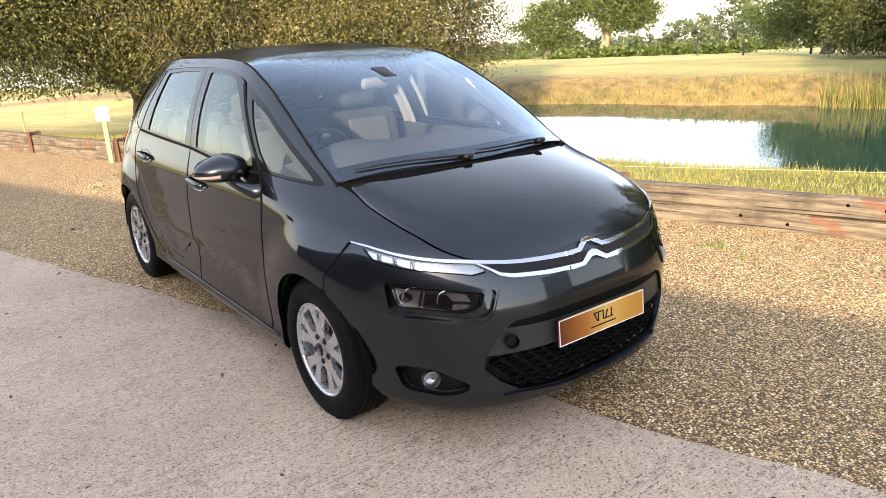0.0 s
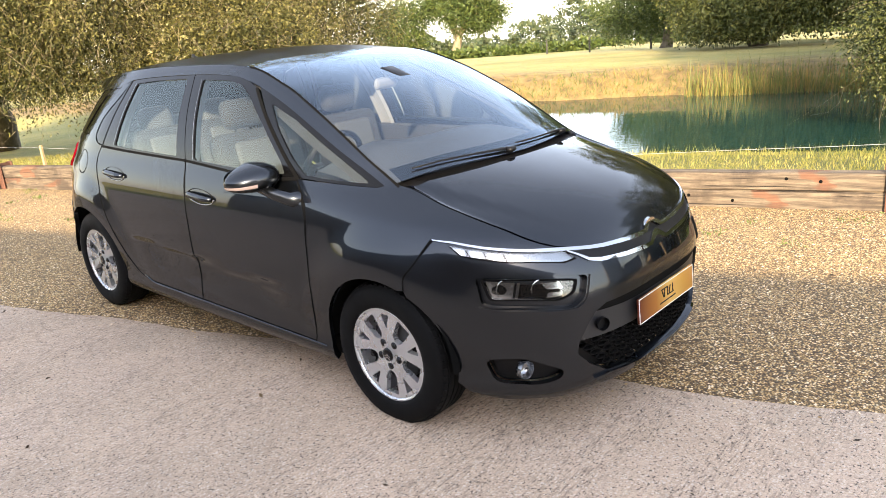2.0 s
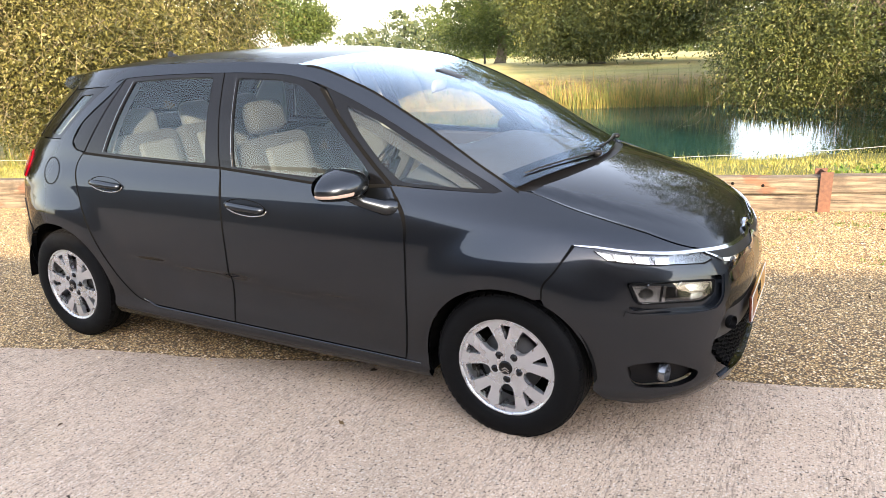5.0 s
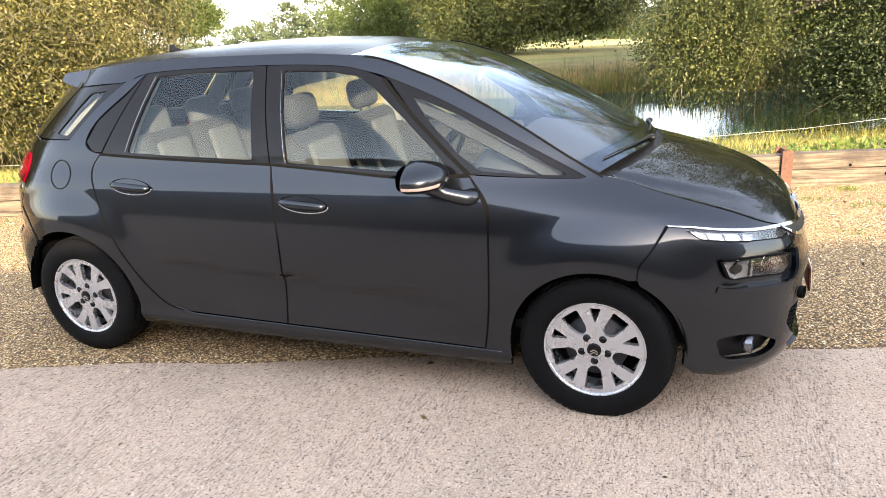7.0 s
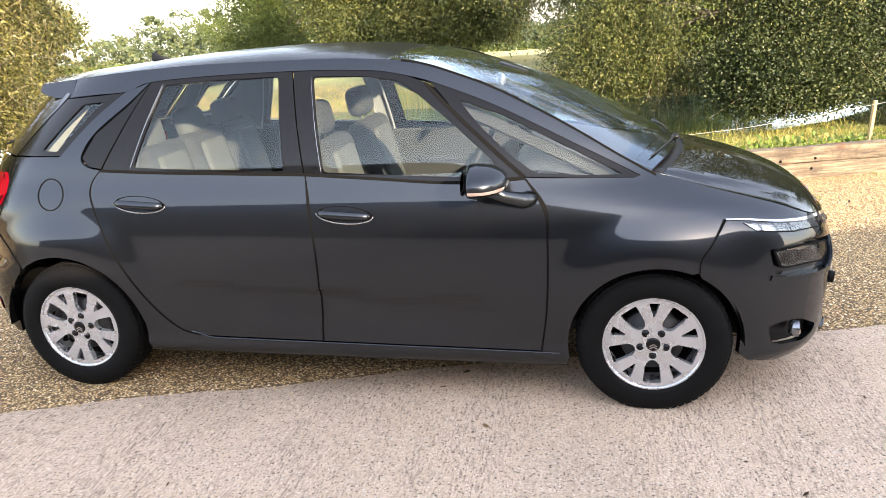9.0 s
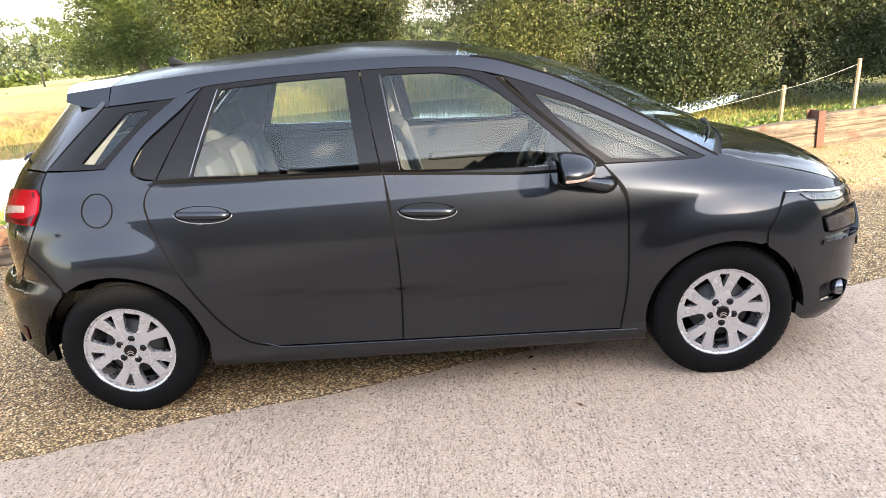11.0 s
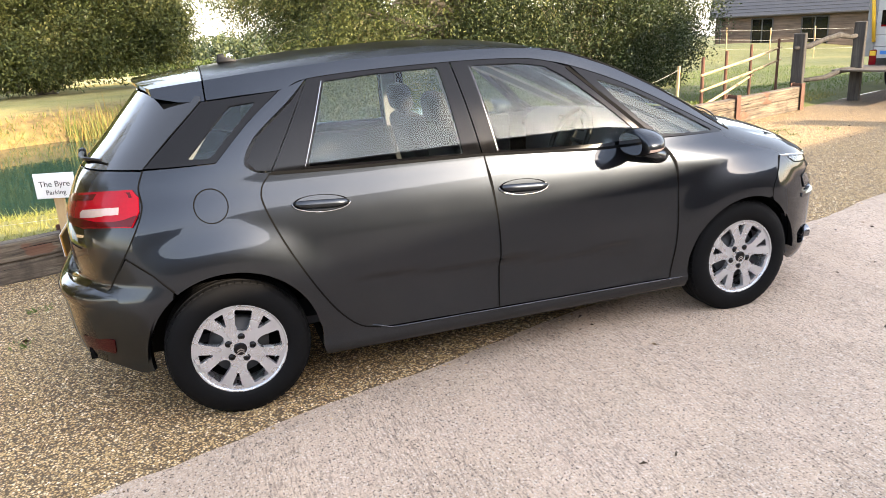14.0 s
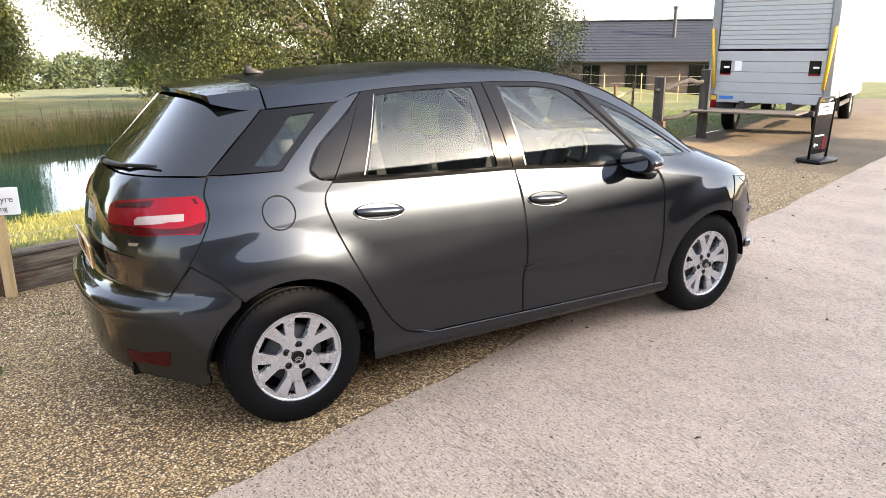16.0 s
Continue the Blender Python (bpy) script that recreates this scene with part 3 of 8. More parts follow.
def panel(name, outer, fn, mat, parent, label="", holes=(), step=0.035, scale=1.8, depth=0.012, lift=0.0, sides="r", up=None):
    """A sheet cut out of a surface fn(a, b) along an outline, with holes, turned-in edges and true normals.
    sides: r as given, l mirrored across the car, b both. Returns the objects."""
    k = np.array((scale, 1.0))
    loops = [np.asarray(o, float) * k for o in (outer, *holes)]
    verts, edges = [], []
    for lp in loops:
        i0, n = len(verts), len(lp)
        verts += [tuple(p) for p in lp]
        edges += [(i0 + i, i0 + (i + 1) % n) for i in range(n)]
    lo, hi = loops[0].min(0), loops[0].max(0)
    nx, ny = (max(2, int(math.ceil((hi[i] - lo[i]) / step)) + 1) for i in (0, 1))
    gx, gy = np.meshgrid(np.linspace(lo[0], hi[0], nx), np.linspace(lo[1], hi[1], ny))
    g = np.stack((gx.ravel(), gy.ravel()), 1)
    keep = inside(loops[0], g) & ~near(loops[0], g, step * 0.35)
    for h in loops[1:]:
        keep &= ~inside(h, g) & ~near(h, g, step * 0.35)
    verts += [tuple(p) for p in g[keep]]
    vo, _, fo, *_ = geometry.delaunay_2d_cdt([Vector(v) for v in verts], edges, [], 0, 1e-7)
    v2 = np.array([(v.x, v.y) for v in vo])
    f = np.array([tuple(t) for t in fo if len(t) == 3])
    mid = v2[f].mean(1)
    ok = inside(loops[0], mid)
    for h in loops[1:]:
        ok &= ~inside(h, mid)
    f = f[ok]
    used = np.unique(f)
    back = -np.ones(len(v2), int)
    back[used] = np.arange(len(used))
    f, v2 = back[f], v2[used]
    P, N = [], []
    e = 2e-3
    for a, b in v2 / k:
        p = np.array(fn(a, b))
        n = np.cross(np.array(fn(a + e, b)) - np.array(fn(a - e, b)), np.array(fn(a, b + e)) - np.array(fn(a, b - e)))
        n /= max(np.linalg.norm(n), 1e-12)
        ref = np.array(up) if up is not None else p - np.array((min(max(p[0], -2.6), -0.2), 0, 0.8))
        if n @ ref < 0:
            n = -n
        P.append(p + n * lift)
        N.append(n)
    P, N = np.array(P), np.array(N)
    fn_ = np.cross(P[f[:, 1]] - P[f[:, 0]], P[f[:, 2]] - P[f[:, 0]])
    flip = (fn_ * N[f].mean(1)).sum(1) < 0
    f[flip] = f[flip][:, ::-1]
    count = {}
    for t in f:
        for i in range(3):
            a, b = int(t[i]), int(t[(i + 1) % 3])
            count[(a, b)] = count.get((a, b), 0) + 1
    rim = [ab for ab in count if (ab[1], ab[0]) not in count]
    made = []
    for sd in ("r", "l") if sides == "b" else (sides,):
        m = np.array((1, -1, 1)) if sd == "l" else np.ones(3)
        Q, M = P * m, N * m
        vs = [tuple(p) for p in Q]
        faces = [tuple(int(i) for i in (t[::-1] if sd == "l" else t)) for t in f]
        nrm = [tuple(M[i]) for t in faces for i in t]
        if depth:
            top, low = {}, {}
            for ab in rim:
                for i in ab:
                    if i not in top:
                        top[i] = len(vs)
                        vs.append(tuple(Q[i]))
                        low[i] = len(vs)
                        vs.append(tuple(Q[i] - M[i] * depth))
            for a, b in rim:
                q = (top[b], top[a], low[a], low[b])
                if sd == "l":
                    q = q[::-1]
                faces.append(q)
                w = np.array([vs[i] for i in q])
                fnn = np.cross(w[1] - w[0], w[2] - w[0])
                fnn /= max(np.linalg.norm(fnn), 1e-12)
                nrm += [tuple(fnn)] * 4
        me = bpy.data.meshes.new(name)
        me.from_pydata(vs, [], faces)
        me.polygons.foreach_set("use_smooth", [True] * len(me.polygons))
        me.update()
        me.normals_split_custom_set(nrm)
        made.append(link_mesh(name, me, mat, parent[len(made)] if isinstance(parent, list) else parent, label))
    return made


def sx(pts, step=0.03, closed=True):
    """An outline given in side view (x, z) to the body's chart."""
    return [(u_of_x(x, z), z) for x, z in dense(pts, step, closed)]


def fy(pts, step=0.03, closed=True):
    """An outline given in front view (y, z) to the body's chart, on the right half."""
    return [(u_of_y(y, z), z) for y, z in dense(pts, step, closed)]


def rear(pts, step=0.03, closed=True):
    """An outline in side view to the tail's chart."""
    return [(3 - u_of_x(x, z), z) for x, z in dense(pts, step, closed)]


def ry(pts, step=0.03, closed=True):
    """An outline in rear view (y, z) to the tail's chart."""
    return [(1 - w_of(y / half_width(z)), z) for y, z in dense(pts, step, closed)]


def both_halves(half):
    """A closed outline, symmetric about the middle, from its right half (first and last point in the middle)."""
    return half + [(-a, b) for a, b in half[::-1] if abs(a) > 1e-6]


def strip(name, line, width, fn, mat, parent, label="", lift=0.004, depth=0.006, sides="r", scale=1.8, step=0.03):
    """A band of a given width along a line of chart points."""
    L = np.array(line) * (scale, 1)
    d = np.gradient(L, axis=0)
    d /= np.linalg.norm(d, axis=1)[:, None]
    n = np.stack((-d[:, 1], d[:, 0]), 1)
    w = np.asarray(width)[:, None] if np.ndim(width) else width
    poly = np.concatenate((L + n * w / 2, (L - n * w / 2)[::-1])) / (scale, 1)
    return panel(name, poly, fn, mat, parent, label, step=step, depth=depth, lift=lift, sides=sides, scale=scale)


def arc(cx, cz, r, a0, a1, n=24):
    return [(cx + r * math.cos(radians(a0 + (a1 - a0) * i / n)), cz + r * math.sin(radians(a0 + (a1 - a0) * i / n))) for i in range(n + 1)]


# ---------- the car ----------
car = tagged(empty("car"), "dark grey metallic five-door family car parked half on gravel", "car")
FA, RA = (0.0, 0.325, 0.363), (-2.785, 0.325, 0.386)

# shared lines in side view
DOOR_FRONT = smooth_line([(-0.478, 0.285), (-0.452, 0.5), (-0.448, 0.78), (-0.46, 0.93), (-0.545, 1.052)], 6)
B_SEAM = smooth_line([(-1.495, 0.298), (-1.482, 0.63), (-1.497, 0.87), (-1.522, 1.078)], 6)
REAR_SEAM = smooth_line([(-2.12, 0.308), (-2.23, 0.345), (-2.35, 0.48), (-2.495, 0.74), (-2.585, 0.955), (-2.592, 1.045), (-2.545, 1.108)], 6)
BELT_FRONT = smooth_line([(-1.522, 1.078), (-1.2, 1.058), (-0.86, 1.038), (-0.545, 1.052)], 6)
BELT_REAR = smooth_line([(-2.545, 1.108), (-2.2, 1.094), (-1.522, 1.078)], 6)
G = 0.0035


def door_pt(s, z):
    """The flank with the pressed crease that runs out low on the doors."""
    x, y, zz = side_pt(s, z)
    line = 0.566 - 0.03 * (x + 1.5)
    fade = step_up((x + 2.30) / 0.35) * step_up((-0.62 - x) / 0.3)
    d = 0.011 * fade * step_up((line - z) / 0.02) * step_up((z - line + 0.24) / 0.2)
    return x, y - math.copysign(d, y), zz


def shifted(line, dx):
    return [(x + dx, z) for x, z in line]


# doors
fd = panel("front_door", sx(shifted(DOOR_FRONT, -G) + BELT_FRONT[::-1][1:-1] + shifted(B_SEAM[::-1], G)), door_pt, PAINT, car, sides="b", step=0.028)
rd = panel("rear_door", sx(shifted(B_SEAM, -G) + BELT_REAR[::-1][1:-1] + shifted(REAR_SEAM[::-1], G)), door_pt, PAINT, car, sides="b", step=0.028)
# sills
panel("sill", sx([(-0.362, 0.205), (-0.365, 0.275), (-0.47, 0.281)] + [(-1.49, 0.293), (-2.1, 0.302), (-2.2, 0.335), (-2.28, 0.39)] + arc(*RA, 12, -8, 6) + [(-2.39, 0.215)]), side_pt, PAINT, car, sides="b", depth=0.03)
for sd in (1, -1):
    bm = bmesh.new()
    edge = []
    for x in np.linspace(-0.40, -2.16, 45):
        z = 0.276 + 0.0125 * (-0.47 - x) + 0.03 * step_up((-2.05 - x) / 0.12)
        px, py, pz = side_pt(u_of_x(x, z), z)
        edge.append((px, sd * (py - 0.001), pz))
    tube(bm, edge, 0.005, 8)
    part("sill_edge", bm, PAINT, car, "rounded bead along the sill", True)
# front wings
NOSE_LINE = smooth_line([(0.27, 0.868), (0.36, 0.862), (0.476, 0.843), (0.60, 0.826), (0.685, 0.816)], 5)
HOOD_LINE = [(x, hood_edge(x)) for x in np.linspace(0.685, -0.03, 18)]
BUMPER_SEAM = smooth_line([(0.27, 0.868), (0.215, 0.775), (0.175, 0.72), (0.17, 0.664)], 5)
a_in = math.degrees(math.atan2(0.664 - 0.325, 0.17))
wing = DOOR_FRONT[:] + [(-0.3, 1.043), (-0.09, 1.033)] + HOOD_LINE[::-1] + NOSE_LINE[::-1][1:] + BUMPER_SEAM[1:] + arc(*FA, a_in, 192, 30)[1:] + [(-0.47, 0.25)]
panel("front_wing", sx(shifted(wing, 0.0)), side_pt, PAINT, car, sides="b", depth=0.02, step=0.022)
# rear quarters with the blade that rises to the roof
BLADE_FRONT = smooth_line([(-2.545, 1.112), (-2.605, 1.122), (-2.645, 1.168), (-2.58, 1.273), (-2.412, 1.405), (-2.315, 1.492)], 6)
BLADE_BACK = smooth_line([(-2.44, 1.452), (-2.6, 1.33), (-2.765, 1.172)], 6)
GATE_SEAM = smooth_line([(-3.075, 1.163), (-3.103, 1.093), (-3.105, 0.993), (-3.205, 0.808)], 6)
quarter = REAR_SEAM[:] + BLADE_FRONT[1:] + BLADE_BACK + GATE_SEAM + [(-3.1, 0.735), (-3.02, 0.655)] + arc(*RA, 125.5, 8, 30) + [(-2.28, 0.385), (-2.2, 0.33)]
panel("rear_quarter", sx(shifted(quarter, -G)), side_pt, PAINT, car, sides="b", depth=0.02, step=0.022)

# bumper, one piece across the nose
half = fy([(0.0, 0.772), (0.2, 0.779), (0.354, 0.791), (0.5, 0.812)], 0.03, False) + sx(NOSE_LINE[::-1], 0.03, False) + sx(BUMPER_SEAM, 0.03, False)[1:]
half += sx(arc(*FA, a_in, -8, 20), 0.05, False)[1:] + sx([(0.40, 0.235), (0.55, 0.19)], 0.03, False) + fy([(0.55, 0.178), (0.3, 0.172), (0.0, 0.172)], 0.03, False)
HEADLAMP = rounded([(u_of_x(0.475, 0.728), 0.728), (u_of_y(0.52, 0.70), 0.70), (u_of_y(0.545, 0.655), 0.65), (u_of_y(0.60, 0.628), 0.628), (u_of_x(0.51, 0.645), 0.645)], 0.012)
LAMP_BAY = rounded([(u_of_x(0.455, 0.739), 0.739), (u_of_y(0.475, 0.708), 0.708), (u_of_y(0.515, 0.62), 0.62), (u_of_y(0.56, 0.588), 0.588), (u_of_x(0.485, 0.622), 0.622)], 0.022)
DAY_LAMP = sx([(0.345, 0.852), (0.476, 0.834), (0.60, 0.817)], 0.03, False) + fy([(0.51, 0.803), (0.50, 0.775), (0.55, 0.768)], 0.02, False) + sx([(0.571, 0.790), (0.40, 0.817)], 0.03, False)
HEADLAMP_IN = rounded([(u_of_x(0.487, 0.722), 0.722), (u_of_y(0.535, 0.696), 0.696), (u_of_y(0.556, 0.655), 0.655), (u_of_y(0.605, 0.635), 0.635), (u_of_x(0.518, 0.651), 0.651)], 0.012)
FOG_BAY = rounded([(u_of_x(0.475, 0.392), 0.392), (u_of_x(0.614, 0.398), 0.398), (u_of_y(0.585, 0.325), 0.325), (u_of_y(0.60, 0.29), 0.29), (u_of_y(0.66, 0.275), 0.275), (u_of_x(0.505, 0.29), 0.29)], 0.03)
mouth_half = fy([(0.0, 0.585), (0.2, 0.584), (0.42, 0.578), (0.47, 0.555), (0.50, 0.514), (0.54, 0.437), (0.543, 0.388), (0.49, 0.33), (0.406, 0.276), (0.178, 0.247), (0.0, 0.243)], 0.03, False)
MOUTH = both_halves(mouth_half)


def flip(o):
    return [(-a, b) for a, b in o]


bumper = panel("front_bumper", both_halves(half), side_pt, PAINT, car, holes=[MOUTH, LAMP_BAY, flip(LAMP_BAY), DAY_LAMP, flip(DAY_LAMP), FOG_BAY, flip(FOG_BAY)], depth=0.03, step=0.03)[0]
# mouth: grey band above, honeycomb below
panel("grille_surround", MOUTH, lambda a, b: tuple(np.array(side_pt(a, b)) - (0.055, 0, 0)), BLACK_PLASTIC, bumper, depth=0)
band = fy([(0.0, 0.578), (0.2, 0.577), (0.41, 0.571), (0.46, 0.55), (0.49, 0.514), (0.531, 0.437), (0.3, 0.437), (0.0, 0.435)], 0.03, False)
panel("number_plate_band", both_halves(band), lambda a, b: tuple(np.array(side_pt(a, b)) - (0.016, 0, 0)), GREY_PLASTIC, bumper, depth=0.03)
panel("intake_slot", both_halves(fy([(0, 0.583), (0.3, 0.581), (0.425, 0.573), (0.455, 0.548), (0.3, 0.541), (0, 0.542)], 0.03, False)), lambda a, b: tuple(np.array(side_pt(a, b)) - (0.012, 0, 0)), SEAL, bumper, depth=0)
bm = bmesh.new()
for j in range(6):
    for i in range(-8, 9):
        y = (i + (j % 2) * 0.5) * 0.064
        z = 0.425 - j * 0.0295
        lim = 0.53 if z > 0.38 else 0.53 - (0.38 - z) * 1.25
        if abs(y) > lim - 0.03:
            continue
        x0 = side_pt(u_of_y(abs(y), z), z)[0] - 0.022
        slope = (side_pt(u_of_y(abs(y) + 0.02, z), z)[0] - side_pt(u_of_y(max(abs(y) - 0.02, 0), z), z)[0]) / 0.04 * (1 if y > 0 else -1)
        hexa = [(-0.031, 0.0), (-0.016, 0.0135), (0.016, 0.0135), (0.031, 0.0), (0.016, -0.0135), (-0.016, -0.0135)]
        o = [bm.verts.new((x0 + slope * a, y + a, z + b)) for a, b in hexa]
        q = [bm.verts.new((x0 + slope * a * 0.72, y + a * 0.72, z + b * 0.62)) for a, b in hexa]
        d = [bm.verts.new((x0 - 0.03 + slope * a * 0.66, y + a * 0.66, z + b * 0.5)) for a, b in hexa]
        for r0, r1 in ((o, q), (q, d)):
            for k in range(6):
                bm.faces.new((r0[k], r0[(k + 1) % 6], r1[(k + 1) % 6], r1[k]))
        bm.faces.new(d)
bmesh.ops.recalc_face_normals(bm, faces=bm.faces)
part("honeycomb_grille", bm, SEAL, bumper, "black honeycomb grille")
bm = bmesh.new()
lathe(bm, [(0.0, -0.002), (0.026, -0.002), (0.028, 0.004), (0.028, 0.02)], 24, "z")
bmesh.ops.transform(bm, matrix=look((0.806, -0.444, 0.497), (0.0, -0.1, 0.497)), verts=bm.verts)
part("towing_eye_cover", bm, BLACK_PLASTIC, bumper, "round black cover")
# splitter under the bumper
panel("lower_lip", both_halves(fy([(0, 0.24), (0.18, 0.243), (0.40, 0.27), (0.47, 0.262), (0.42, 0.225), (0.2, 0.212), (0, 0.21)], 0.03, False)), side_pt, PAINT, bumper, lift=0.012, depth=0.02)


def gold_plate():
    n = Nodes("copper_gold_show_plate")
    o = n.objwhere()
    sp = n.tree.nodes.new("ShaderNodeSeparateXYZ")
    n.link(o, sp.inputs[0])
    f = n.grey(sp.outputs[1], -0.26, 0.26)
    c = n.ramp(f, (0.0, (0.13, 0.028, 0.012)), (0.3, (0.42, 0.16, 0.03)), (0.55, (0.80, 0.50, 0.14)), (0.8, (0.62, 0.32, 0.06)), (1.0, (0.55, 0.26, 0.05)))
    return n.put(c, 0.28, None, Metallic=0.35)


GOLD = gold_plate()


def number_plate(m, parent):
    """A show plate: copper board in a white edge with two unreadable bars."""
    bm = bmesh.new()
    box(bm, (0.012, 0.52, 0.111), (0, 0, 0), bevel=0.004)
    p = part("number_plate", bm, GOLD, parent, "copper and gold show plate")
    p.matrix_local = m
    fr = boxes("plate_edge", WHITE_BOARD, p, [((0.003, 0.516, 0.003), (0.0066, 0, s * 0.053)) for s in (1, -1)] + [((0.003, 0.003, 0.103), (0.0066, s * 0.2565, 0)) for s in (1, -1)], "thin white edge")
    bars = [((0.002, 0.15, 0.005), (0.0072, 0.0, -0.026))] + [((0.002, 0.006, 0.04), (0.0072, y, 0.012), (r, 0, 0)) for y, r in ((-0.045, 25), (-0.03, 0), (0.0, 0), (0.02, -20), (0.05, 0))] + [((0.002, 0.06, 0.005), (0.0072, y, z)) for y, z in ((-0.03, 0.031), (0.03, -0.006))]
    boxes("dark_lettering_bars", BLACK_PLASTIC, p, bars, "dark unreadable lettering")
    return p


number_plate(pose(0.866, 0.01, 0.482, 0, -3, 0), bumper)

# chrome lines and the twin peak in the middle
line_up = sx([(0.272, 0.868), (0.36, 0.8605), (0.476, 0.842), (0.60, 0.8245), (0.66, 0.817)], 0.03, False) + fy([(0.52, 0.810), (0.42, 0.796), (0.354, 0.789), (0.2, 0.779), (0.10, 0.774)], 0.03, False)
w_up = np.interp(np.linspace(0, 1, len(line_up)), (0, 0.1, 0.5, 1), (0.004, 0.008, 0.012, 0.016))
strip("chrome_upper_line", line_up, w_up, side_pt, CHROME, [car, car], "polished chrome strip", lift=0.006, sides="b")
line_lo = fy([(0.52, 0.803), (0.49, 0.785), (0.45, 0.758), (0.40, 0.746), (0.25, 0.732), (0.10, 0.7235)], 0.02, False)
strip("chrome_lower_line", line_lo, np.interp(np.linspace(0, 1, len(line_lo)), (0, 0.3, 1), (0.006, 0.014, 0.017)), side_pt, CHROME, [car, car], "polished chrome strip", lift=0.007, sides="b")
panel("upper_grille_slot", both_halves(fy([(0.0, 0.766), (0.2, 0.772), (0.354, 0.783), (0.49, 0.797), (0.445, 0.764), (0.40, 0.75), (0.25, 0.736), (0.13, 0.728), (0.0, 0.73)], 0.02, False)), side_pt, BLACK_PLASTIC, car, "dark grille slot", lift=0.003, depth=0.002)


def peak(z0, top):
    """A chevron over the nose."""
    o = [(-0.14, z0 - 0.007), (-0.062, z0 - 0.006), (-0.012, top - 0.022), (0.012, top - 0.022), (0.062, z0 - 0.006), (0.14, z0 - 0.007), (0.14, z0 + 0.008), (0.07, z0 + 0.009), (0.026, top - 0.002), (0.0, top + 0.004), (-0.026, top - 0.002), (-0.07, z0 + 0.009), (-0.14, z0 + 0.008)]

    def f(a, b):
        x = side_pt(u_of_y(abs(a), min(b, 0.80)), min(b, 0.80))[0]
        return x, -a, b
    return panel("chevron", dense(o, 0.02, True), f, CHROME, car, "chrome chevron", scale=1.0, step=0.015, lift=0.011, depth=0.014)


peak(0.774, 0.816)
peak(0.723, 0.762)

panel("nose_trim", both_halves(fy([(0, 0.808), (0.25, 0.808), (0.42, 0.812), (0.5, 0.815), (0.5, 0.806), (0.354, 0.787), (0.2, 0.775), (0, 0.768)], 0.03, False)), side_pt, PAINT, car, lift=-0.003, depth=0)
